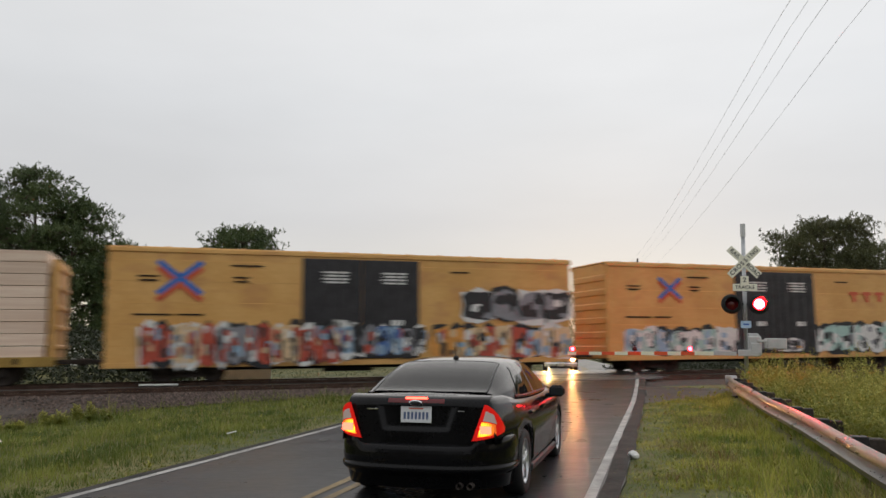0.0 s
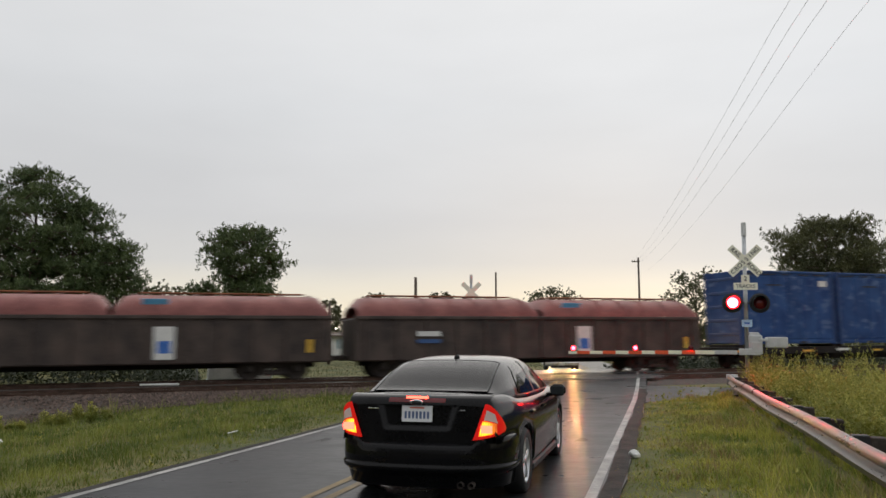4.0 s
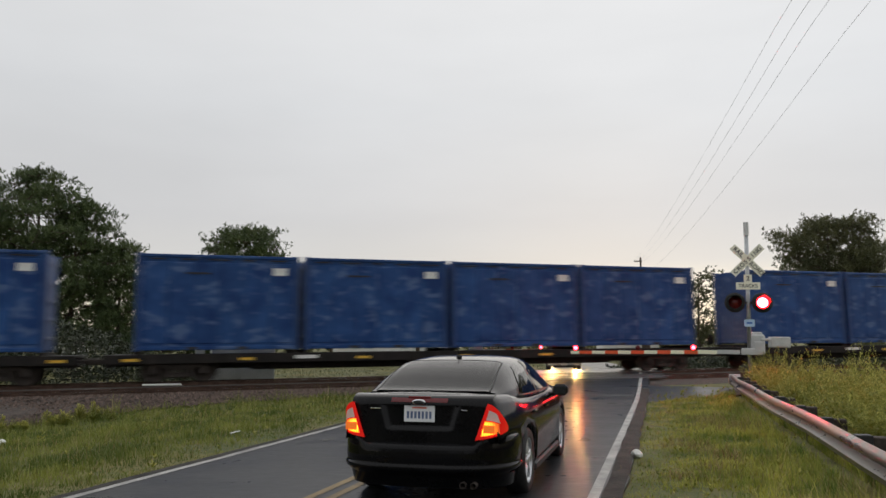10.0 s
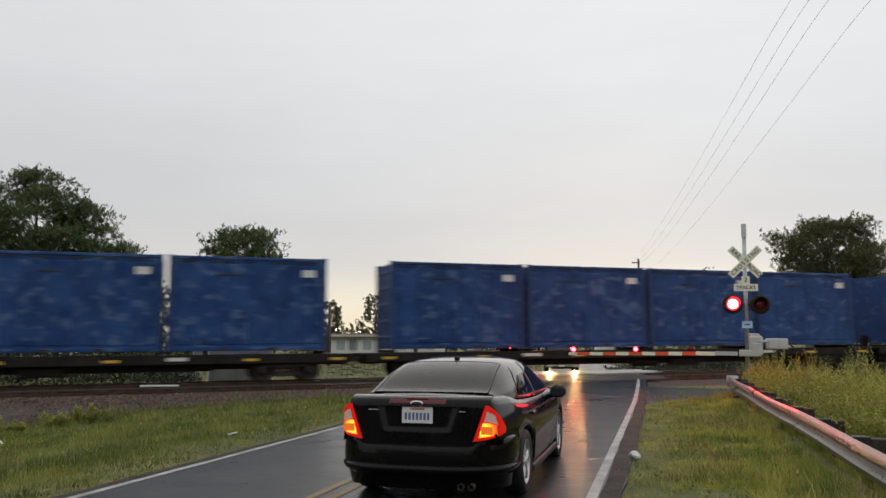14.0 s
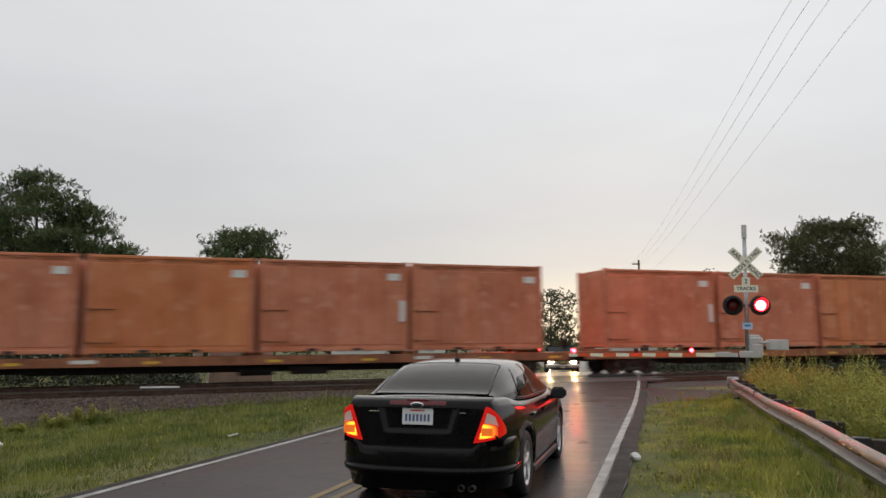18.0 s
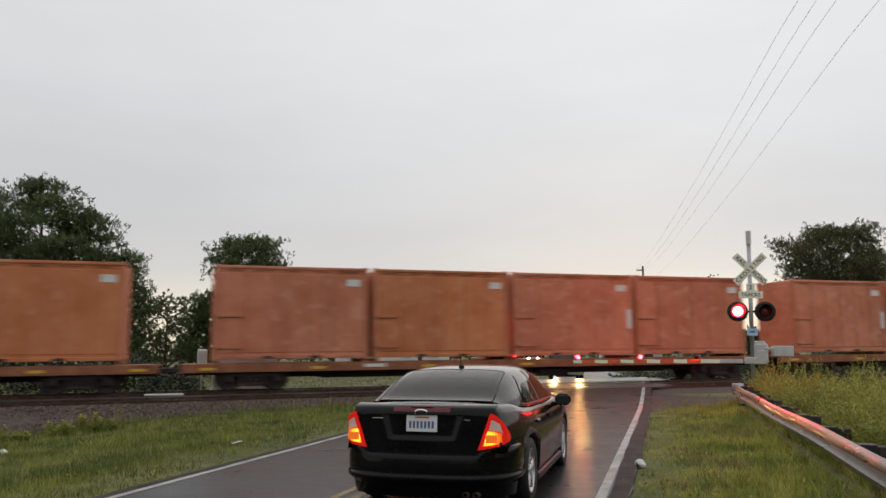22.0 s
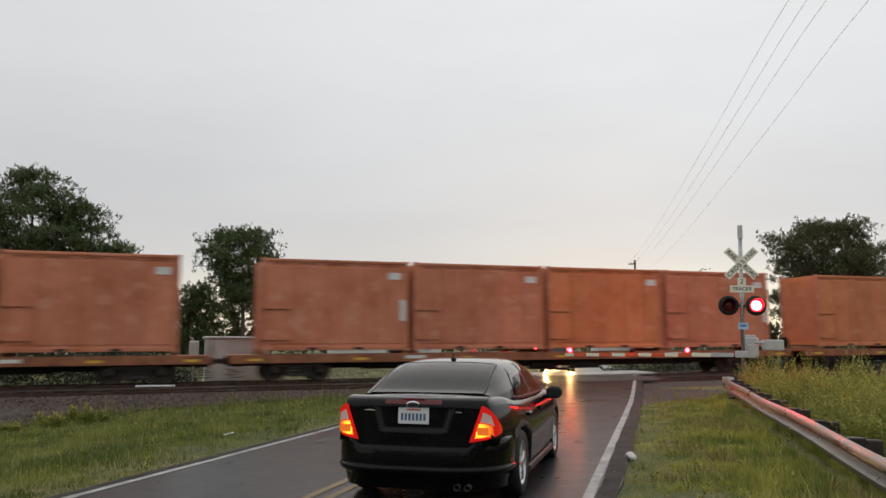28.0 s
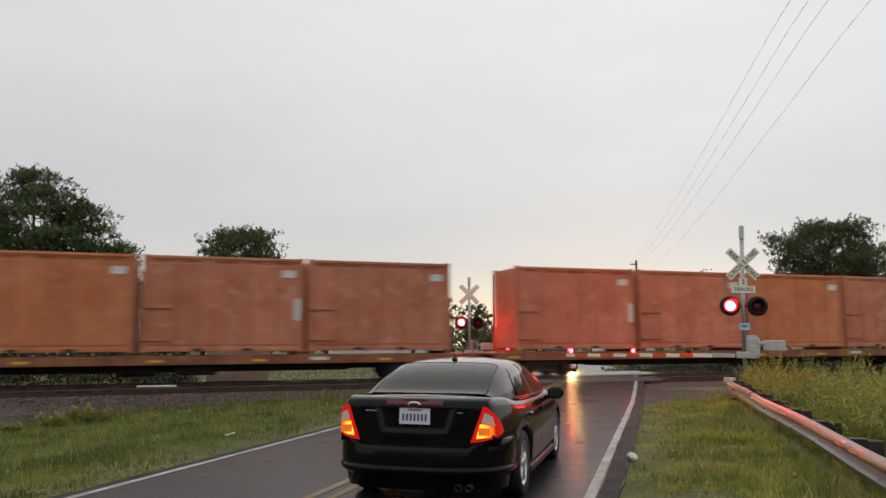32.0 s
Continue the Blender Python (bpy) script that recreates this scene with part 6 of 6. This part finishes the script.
def shoots(centres, rnd, needles):
    """Upright pine shoots, each a brush of stiff needles."""
    g = np.random.default_rng(rnd.randrange(1 << 30))
    m = len(centres)
    axis = g.normal(size=(m, 3)) * (0.55, 0.55, 0.25) + (0, 0, 1.0)
    axis /= np.linalg.norm(axis, axis=1)[:, None]
    long = g.uniform(0.22, 0.50, m)
    c, ax, lo = (np.repeat(v, needles, axis=0) for v in (np.array(centres, dtype=float), axis, long))
    n = len(c)
    t = g.random(n)
    d = ax * 0.75 + g.normal(size=(n, 3)) * 0.55
    return leaf_quads(g, c + ax * (lo * t)[:, None], d, g.uniform(0.17, 0.32, n), 0.13)


def tree(x, y, height, crown_base, spread, seed, pine, label, n_tufts=900, flat=0.0, tuft=0.15, dome=False):
    rnd = random.Random(seed)
    th = thing("pine_tree" if pine else "tree", label, "tree", "trees beyond the railway", at=Matrix.Translation((x, y, gz(x, y))))
    b = bmesh.new()
    r0 = height * 0.016 + 0.06
    pts = [Vector((0, 0, -0.3))]
    bend = Vector((rnd.uniform(-1, 1), rnd.uniform(-1, 1), 0)) * height * 0.012
    for k in range(1, 9):
        pts.append(Vector((0, 0, height * 0.96 * k / 8)) + bend * math.sin(k * 0.7))
    for k, (a, c) in enumerate(zip(pts, pts[1:])):
        tube(b, a, c, r0 * (1 - 0.11 * k), r0 * (1 - 0.11 * (k + 1)), seg=9)
    part("trunk", b, BARK, th)
    limbs = bmesh.new()
    centres = []
    n = 46 if pine else (64 if dome else 40)
    for k in range(n):
        t = (k + rnd.random()) / n
        z = crown_base + (height - crown_base) * t
        if pine:
            env = (0.35 + 0.65 * math.sin(math.pi * min(1, 0.18 + 0.80 * t))) * (1 - 0.35 * t) if not flat else (0.45 + 0.55 * math.sin(math.pi * (0.12 + 0.72 * t)))
        else:
            env = math.sqrt(max(0.02, 1 - (2 * t - 0.85) ** 2 / 1.5))
        l = spread * env * rnd.uniform(0.62, 1.1)
        an = k * 2.4 + rnd.uniform(-0.4, 0.4)
        rise = (0.25 if pine else 0.45) * l * rnd.uniform(0.4, 1.2)
        start = Vector((0, 0, max(crown_base * 0.9, z - rise * 0.8))) + bend * math.sin(8 * z / height * 0.7)
        end = Vector((math.cos(an) * l, math.sin(an) * l, min(height, z + rise * 0.4)))
        mid = start.lerp(end, 0.5) + Vector((0, 0, rise * 0.18))
        lr = 0.02 + r0 * 0.22 * (1 - t)
        tube(limbs, start, mid, lr, lr * 0.7, seg=5, caps=False)
        tube(limbs, mid, end, lr * 0.7, lr * 0.25, seg=5, caps=False)
        m = max(4, int((1.7 if pine else 1.0) * n_tufts / n * (0.4 + 0.9 * l / spread)))
        if pine or dome:
            # side twigs end in clumps of shoots
            ends = []
            for j in range(8):
                root = mid.lerp(end, rnd.random()) if j else end
                tip = root + Vector((rnd.gauss(0, 0.13), rnd.gauss(0, 0.13), abs(rnd.gauss(0.02, 0.07)))) * spread
                tip.z = min(tip.z, height)
                tube(limbs, root, tip, 0.03, 0.012, seg=4, caps=False)
                ends.append(tip)
            for _ in range(m):
                c = rnd.choice(ends)
                centres.append(c + Vector((rnd.gauss(0, 0.36), rnd.gauss(0, 0.36), rnd.gauss(-0.1, 0.20))) * (1.35 if dome else 1.0))
        else:
            clusters = [end.lerp(mid, rnd.random() ** 1.5) + Vector((rnd.gauss(0, 0.10), rnd.gauss(0, 0.10), rnd.gauss(0.02, 0.06))) * spread for _ in range(9)]
            for _ in range(m):
                c = rnd.choice(clusters)
                centres.append(c + Vector((rnd.gauss(0, 0.075), rnd.gauss(0, 0.075), rnd.gauss(0, 0.055))) * spread)
    part("branchwork", limbs, BARK, th)
    me = quads("crown", *(shoots(centres, rnd, 15) if pine or dome else tufts(centres, rnd, tuft, 22, 0.0, 0.30)))
    me.materials.append(NEEDLE if pine else LEAF)
    part("crown", me, None, th)
    return th


tree(-31.2, 58, 15.0, 3.0, 5.4, 1, True, "tall dense dark green loblolly pine", 2600)
tree(-36.8, 60, 14.4, 3.0, 5.6, 2, True, "tall dense dark green loblolly pine", 2200)
tree(-28.7, 59, 12.8, 1.6, 4.6, 3, True, "broad dark pine at the edge of a stand", 2000)
tree(-41.5, 62, 14.6, 3.0, 5.5, 4, True, "tall dense dark green loblolly pine", 1800)
tree(-25.9, 61, 9.8, 1.0, 2.9, 5, True, "young bushy dark pine", 1300)
tree(-16.35, 64, 11.1, 5.2, 3.1, 6, True, "slender pine with flat open crown over bare trunk", 1300, 1.0)
tree(-20.6, 66, 6.8, 0.8, 2.6, 7, True, "small dark pine beside taller ones", 900)
tree(-25.5, 70, 7.0, 0.6, 3.4, 8, False, "dark green hedgerow tree", 1053)
tree(38.2, 75, 13.3, 2.6, 5.6, 9, False, "large rounded dark green hardwood tree", 6500, dome=True)
tree(46.0, 78, 11.4, 3.0, 5.6, 10, False, "large dark green hardwood tree beside another", 3000, dome=True)
tree(34.6, 84, 3.6, 0.5, 2.4, 11, False, "dark green hardwood tree behind the weeds", 1404)
tree(15.0, 105, 8.8, 1.8, 3.9, 12, False, "small dark green tree beyond the road", 1500)
tree(9.0, 112, 4.2, 0.5, 2.6, 13, False, "dark green shrubby tree beyond the road", 936)
tree(-4.6, 98, 6.0, 1.0, 3.4, 14, False, "leafy green tree behind the mobile home", 1053)
tree(-8.5, 99, 8.0, 1.2, 2.4, 15, False, "leafy green tree behind the mobile home", 936)
tree(0.1, 104, 8.4, 1.0, 2.7, 16, False, "leafy green tree behind the mobile home", 1300)
tree(4.6, 97, 6.8, 1.5, 2.4, 17, False, "dark tree behind the far signal", 819)
tree(33.4, 100, 10.4, 1.2, 4.7, 18, False, "dark spreading tree beyond the power line", 2200)
tree(29.3, 124, 4.9, 0.6, 3.4, 19, False, "dark green bush behind the outbuilding", 1500)
tree(29.6, 113, 5.6, 1.6, 1.9, 22, False, "small dark tree before the outbuilding", 1100)
tree(-14.0, 96, 7.1, 1.0, 1.9, 20, False, "dark hedgerow tree beside the home", 1053)

tree(-19.2, 74, 6.8, 0.5, 3.4, 21, False, "dark hedgerow tree behind the signal cabinet", 1755)

# small yard lights by the home
for x, y, z in ((-12.9, 94.0, 3.5), (-9.95, 94.0, 3.3)):
    th = thing("yard_light", "small lit yard light on a thin post", "lamp", "yard lights", at=Matrix.Translation((x, y, gz(x, y))))
    b = bmesh.new()
    tube(b, (0, 0, -0.1), (0, 0, z - gz(x, y) - 0.1), 0.04, seg=8)
    part("post", b, WOOD_POLE, th)
    part("bulb", lathe(bmesh.new(), [(0.0, -0.06), (0.05, -0.04), (0.065, 0.0), (0.05, 0.04), (0.0, 0.06)], 14, pose(0, 0, z - gz(x, y))), YARD_GLOW, th)

# hedge along the far side of the railway, its shade in the leaf colour
rnd = random.Random(78)
cs = []
for i in range(13000):
    s = rnd.uniform(-60, 5)
    a = rnd.uniform(38, 50)
    top = (2.6 + 1.4 * noise.noise((s * 0.12, 0, 2)) + 0.7 * noise.noise((s * 0.6, 4, 0))) * (1 - smooth01((s + 6) / 9))
    if top < 0.3:
        continue
    p = on_track(s, a, 0)
    p.z = gz(p.x, p.y)
    cs.append(p + Vector((0, 0, rnd.random() * top)))
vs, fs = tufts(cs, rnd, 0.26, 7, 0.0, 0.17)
raw("hedge", vs, fs, [HEDGE], "dense green hedge behind the railway, shade put into its colour", "hedge")

# low brush beyond the rails on the road's other side, in the same shade-dark green
rnd = random.Random(79)
cs = []
for i in range(5200):
    s, a = rnd.uniform(27.5, 75), rnd.uniform(37, 46)
    top = (0.95 + 0.5 * noise.noise((s * 0.3, 0, 6)) + 0.3 * noise.noise((s * 1.1, 4, 0))) * smooth01((s - 27.5) / 3)
    p = on_track(s, a, 0)
    p.z = gz(p.x, p.y) + rnd.random() * max(0.15, top)
    cs.append(p)
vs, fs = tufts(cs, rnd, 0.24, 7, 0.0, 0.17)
raw("brush", vs, fs, [HEDGE], "low brush behind the railway, shade put into its colour", "brush")

# far woods: one uneven belt
rnd = random.Random(77)
cs = []
for i in range(9000):
    a = rnd.uniform(-math.pi, math.pi)
    # unseen nearer, taller trees, added behind the viewer to darken the sedan's reflections
    behind = abs(a) > 2.1
    r_ = rnd.uniform(45, 70) if behind else rnd.uniform(150, 210)
    x, y = math.sin(a) * r_, math.cos(a) * r_
    top = (4.5 + 2.5 * noise.noise((a * 9, 0, 0)) + 1.2 * noise.noise((a * 30, 4, 0))) * (2.6 if behind else 1.0)
    cs.append(Vector((x, y, gz(x, y) + rnd.uniform(0, 1) ** 0.8 * max(1.5, top))))
vs, fs = tufts(cs, rnd, 1.7, 5, 0.0, 0.2)
raw("far_woods", vs, fs, [LEAF], "low dark line of distant trees, with unseen taller ones added behind the viewer", "trees")


# ---- grass and weeds ----
def blades(n, place, h0, h1, width, seed):
    rnd = random.Random(seed)
    vs, fs, sl = [], [], []
    for _ in range(n):
        got = place(rnd)
        if got is None:
            continue
        p, hk, dry = got
        h = rnd.uniform(h0, h1) * hk
        an = rnd.uniform(0, 6.283)
        d = Vector((math.cos(an), math.sin(an), 0))
        s_ = Vector((-d.y, d.x, 0)) * width * rnd.uniform(0.6, 1.3)
        lean = rnd.uniform(0.10, 0.90)
        k = len(vs)
        vs += [p - s_, p + s_, p + d * lean * h * 0.4 + Vector((0, 0, h * 0.6)) + s_ * 0.6, p + d * lean * h * 0.4 + Vector((0, 0, h * 0.6)) - s_ * 0.6, p + d * lean * h + Vector((0, 0, h))]
        fs += [(k, k + 1, k + 2, k + 3), (k + 3, k + 2, k + 4)]
        m = 1 if rnd.random() < dry else (2 if dry > 0.34 and rnd.random() < 0.5 else 0)
        sl += [m, m]
    return vs, fs, sl


def left_verge(rnd):
    d = 6 + 25 * rnd.random() ** 1.5
    c = road_axis(d)
    o = -2.70 - 13 * rnd.random() ** 1.3
    p = c + ROAD_SIDE * o
    a, s = p.dot(V), p.dot(U)
    foot = ballast_foot(s)
    if a > foot + 0.4 * rnd.random() or s < -14:
        return None
    patch = noise.noise((p.x * 0.45, p.y * 0.45, 8)) + 0.5 * noise.noise((p.x * 1.7, p.y * 1.7, 3))
    edge = min(1.0, (-2.8 - o) / 1.2)
    near_ballast = smooth01((a - foot + 3.2) / 2.6)
    k = (0.35 + 0.55 * edge + (0.5 + 1.9 * max(0, patch)) * near_ballast) * (0.7 + 0.7 * max(0, noise.noise((p.x * 0.8, p.y * 0.8, 1)) + 0.3))
    clump = noise.noise((p.x * 2.4, p.y * 2.4, 14)) + 0.5 * noise.noise((p.x * 6.0, p.y * 6.0, 2))
    k *= 0.75 + 1.15 * max(0.0, clump)
    p.z = gz(p.x, p.y) - 0.03 - dip(p)
    return p, k, 0.06 + 0.30 * max(0, patch)


def guard_gap(p):
    """Distance from the guardrail's line, positive on the road's side."""
    best = 9.0
    for a, b in zip(GUARD, GUARD[1:]):
        a2, b2 = Vector((*a, 0)), Vector((*b, 0))
        d = (b2 - a2).normalized()
        t = (p - a2).dot(d)
        if -0.5 < t < (b2 - a2).length + 0.5:
            o = (a2 - p).dot(Vector((d.y, -d.x, 0)))
            if abs(o) < abs(best):
                best = o
    return best


def right_verge(rnd):
    d = 3 + 24 * rnd.random() ** 1.4
    c = road_axis(d)
    o = 2.76 + 3.04 * rnd.random()
    if d > 20.4 and o < 2.95 + flare(d) - 0.25 * rnd.random():
        return None
    if o < 2.95 and noise.noise((d * 1.6, 2, 6)) + 0.5 * rnd.random() < 0.25:
        return None
    p = c + ROAD_SIDE * o
    if p.dot(V) > 24.0:
        return None
    k = 0.35 + 0.75 * min(1.0, max(0.0, o - 3.0) / 1.5) * (0.6 + 0.8 * max(0, noise.noise((p.x * 0.9, p.y * 0.9, 5)) + 0.4))
    k *= 1 + 1.2 * smooth01((o - 4.5) / 0.7)
    patch = noise.noise((p.x * 0.7, p.y * 0.7, 21)) + 0.6 * noise.noise((p.x * 2.3, p.y * 2.3, 4))
    gap = guard_gap(p)
    if abs(gap) < 0.13:
        return None
    if patch < -0.35 and rnd.random() < 0.6:
        return None
    if rnd.random() < 0.06:
        k *= 1.9
    clump = noise.noise((p.x * 2.8, p.y * 2.8, 24)) + 0.5 * noise.noise((p.x * 7.0, p.y * 7.0, 12))
    k *= 0.75 + 1.2 * max(0.0, clump)
    if gap < 0.5:
        k = min(k, 1.9)
    p.z = gz(p.x, p.y) - 0.03
    return p, k * (0.85 + 0.5 * patch), 0.10 + 0.5 * max(0, patch + 0.05)


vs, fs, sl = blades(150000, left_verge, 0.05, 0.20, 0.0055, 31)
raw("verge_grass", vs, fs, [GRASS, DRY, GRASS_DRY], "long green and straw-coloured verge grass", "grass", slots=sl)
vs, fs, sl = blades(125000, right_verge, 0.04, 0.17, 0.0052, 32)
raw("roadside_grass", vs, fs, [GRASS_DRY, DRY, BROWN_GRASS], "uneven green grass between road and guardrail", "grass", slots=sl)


def beyond(rnd):
    s, a = rnd.uniform(-2, 45), rnd.uniform(34.2, 75)
    p = on_track(s, a, 0)
    p.z = gz(p.x, p.y) - 0.02
    if in_road(p, 0.2):
        return None
    return p, 1.0, 0.05


vs, fs, sl = blades(30000, beyond, 0.05, 0.16, 0.016, 33)
raw("far_grass", vs, fs, [FIELD, DRY, FIELD], "short green grass beyond the railway", "grass", slots=sl)


def weeds(n, seed):
    """Leafy upright weeds with pale seed heads, right of the guardrail."""
    rnd = random.Random(seed)
    vs, fs, sl = [], [], []

    def leaf(p, d, l, w, m):
        side = d.cross(Vector((0, 0, 1)))
        side = side.normalized() * w if side.length > 1e-4 else Vector((w, 0, 0))
        k = len(vs)
        vs.extend([p, p + d * l * 0.5 + side, p + d * l + Vector((0, 0, -0.12 * l)), p + d * l * 0.5 - side])
        fs.append((k, k + 1, k + 2, k + 3))
        sl.append(m)
    for _ in range(n):
        d = 5 + 22 * rnd.random()
        o = 5.75 + 11 * rnd.random() ** 1.3
        c = road_axis(d) + ROAD_SIDE * o
        left = rnd.random() < 0.10
        if left:
            s = rnd.uniform(-14, -1.5)
            c = on_track(s, ballast_foot(s) - rnd.uniform(-0.2, 2.0), 0)
            if in_road(c, 0.7):
                continue
        elif not 4 < c.dot(V) < 24.6 or (c - MAST).to_2d().length < 0.8:
            continue
        tall = (rnd.uniform(0.22, 0.42) if left else 1.0) * rnd.uniform(0.58, 1.08) * (1.35 if rnd.random() < 0.2 else 1.0) * (1 + 0.55 * noise.noise((c.x * 0.8, c.y * 0.8, 9)))
        wide = tall * rnd.uniform(0.25, 0.55)
        bloom = rnd.random() < 0.55
        for _s in range(rnd.randint(8, 13)):
            an, q = rnd.uniform(0, 6.283), rnd.random() ** 0.6
            p = c + Vector((math.cos(an), math.sin(an), 0)) * wide * 0.3 * q
            p.z = gz(p.x, p.y) - 0.02 - (dip(p) if left else 0.0)
            h = tall * (1 - 0.40 * q * q) * rnd.uniform(0.85, 1.1)
            out = Vector((math.cos(an), math.sin(an), 0)) * wide * q
            def stem(t):
                return p + out * t * t + Vector((0, 0, h * t * (1 - 0.10 * q * t)))
            k = len(vs)
            e = Vector((0.004, 0.002, 0))
            vs.extend([p - e, p + e, stem(0.6) + e, stem(0.6) - e, stem(1.0)])
            fs.extend([(k, k + 1, k + 2, k + 3), (k + 3, k + 2, k + 4)])
            sl.extend([0, 0])
            for j in range(13):
                t = 0.12 + 0.86 * j / 13
                al = j * 2.4 + rnd.random()
                leaf(stem(t), Vector((math.cos(al), math.sin(al), rnd.uniform(0.0, 0.9))).normalized(), rnd.uniform(0.08, 0.19) * (1.3 - 0.8 * t), 0.016 * (1.3 - 0.6 * t), 0)
            if bloom:
                for j in range(12):
                    al = rnd.uniform(0, 6.28)
                    leaf(stem(rnd.uniform(0.80, 1.0)), Vector((math.cos(al) * 0.6, math.sin(al) * 0.6, 0.6)).normalized(), rnd.uniform(0.03, 0.07), 0.009, 1)
    return vs, fs, sl


vs, fs, sl = weeds(1050, 41)
raw("tall_weeds", vs, fs, [WEED, WEED_TOP], "tall yellow-green flowering weeds along rail and ballast", "weeds", slots=sl)

# low broad-leaved plants scattered in both verges
rnd = random.Random(55)
vs, fs, sl = [], [], []
for _ in range(700):
    if rnd.random() < 0.55:
        p = road_axis(5 + 22 * rnd.random()) + ROAD_SIDE * rnd.uniform(3.0, 5.5)
        p.z = gz(p.x, p.y)
    else:
        p = road_axis(7 + 20 * rnd.random()) - ROAD_SIDE * rnd.uniform(2.9, 13)
        if p.dot(V) > 24.5:
            continue
        p.z = gz(p.x, p.y) - dip(p)
    if p.dot(V) > 24.5:
        continue
    size = rnd.uniform(0.03, 0.075)
    for j in range(9):
        an = rnd.uniform(0, 6.283)
        d = Vector((math.cos(an), math.sin(an), rnd.uniform(0.3, 1.6))).normalized()
        side = Vector((-d.y, d.x, 0)).normalized() * size * 0.22
        q = p + Vector((0, 0, rnd.uniform(0, size)))
        k = len(vs)
        vs += [q, q + d * size * 0.55 + side, q + d * size, q + d * size * 0.55 - side]
        fs.append((k, k + 1, k + 2, k + 3))
        sl.append(0 if rnd.random() < 0.8 else 1)
raw("verge_plants", vs, fs, [WEED, WEED_TOP], "low broad-leaved plants among the verge grass", "plants", slots=sl)

# litter
for x, y, r_ in ((2.60, 10.5, 0.075), (-7.87, 13.9, 0.07)):
    b = bmesh.new()
    bmesh.ops.create_icosphere(b, subdivisions=2, radius=r_)
    for v in b.verts:
        v.co *= 1 + 0.35 * noise.noise(v.co * 14)
        v.co.z *= 0.8
    solid("crumpled_paper", b, WHITE_MARK, "crumpled white litter in the grass", "litter", at=Matrix.Translation((x, y, gz(x, y) + r_ * 0.6 - dip(Vector((x, y, 0))))))
b = box(bmesh.new(), (0.17, 0.035, 0.015), bevel=0.006)
solid("litter_strip", b, WHITE_MARK, "pale strip of litter lying in grass", "litter", at=Matrix.Translation((-3.5, 13.1, gz(-3.5, 13.1) + 0.09 - dip(Vector((-3.5, 13.1, 0))))) @ pose(0, 0, 0, 5, -12, 25))


# ---- motions ----
def travelled(t):
    return 18.073 * t - 0.00373 * t * t


def motions():
    times = (0.0, 8.0, 16.0, 24.0, 32.0)
    for ob, q, dz, *side in TRAIN:
        off = Matrix.Translation((0, side[0] if side else 0.0, dz))
        walk(ob, [(t, rail_pose(q - travelled(t)) @ off) for t in times])
    # flashers: each disc turns its lit face forward in turn
    for ob, at, left in DRUMS:
        rows, a, t = [(0.0, 180.0 if left else 0.0)], 180.0 if left else 0.0, 0.20
        k = 0
        while t < 31.9:
            for dt, da in ((-0.09, 0), (-0.03, 0), (-0.01, 60), (0.01, 120), (0.03, 180), (0.09, 180)):
                rows.append((t + dt, a + da))
            a += 180.0
            k += 1
            t = 0.20 + 1.1246 * (k // 2) + (0.515 if k % 2 else 0.0)
        if rows[-1][0] < 31.95:
            rows.append((32.0, a))
        walk(ob, [(t, pose(*at, 0, 0, ang)) for t, ang in rows])
    # a second vehicle comes up the road and stops behind the first
    walk(follower, [(t, seat_on(x, y, h)) for t, x, y, h in ((0.0, 9.0, 400.0, 180.0), (14.0, 11.2, 222.5, 181.0), (23.0, 12.6, 99.6, 184.0), (26.0, 10.9, 70.0, 186.0), (28.0, 9.7, 60.0, 187.0), (29.0, 9.5, 58.5, 187.0), (32.0, 9.5, 58.5, 187.0))])
    # brake lamps go out while the train runs by
    for ob, c in BRAKES:
        walk(ob, [(0.0, pose(*c)), (4.4, pose(*c)), (4.45, pose(*c, 60)), (4.5, pose(*c, 120)), (4.55, pose(*c, 180)), (32.0, pose(*c, 180))])


motions()
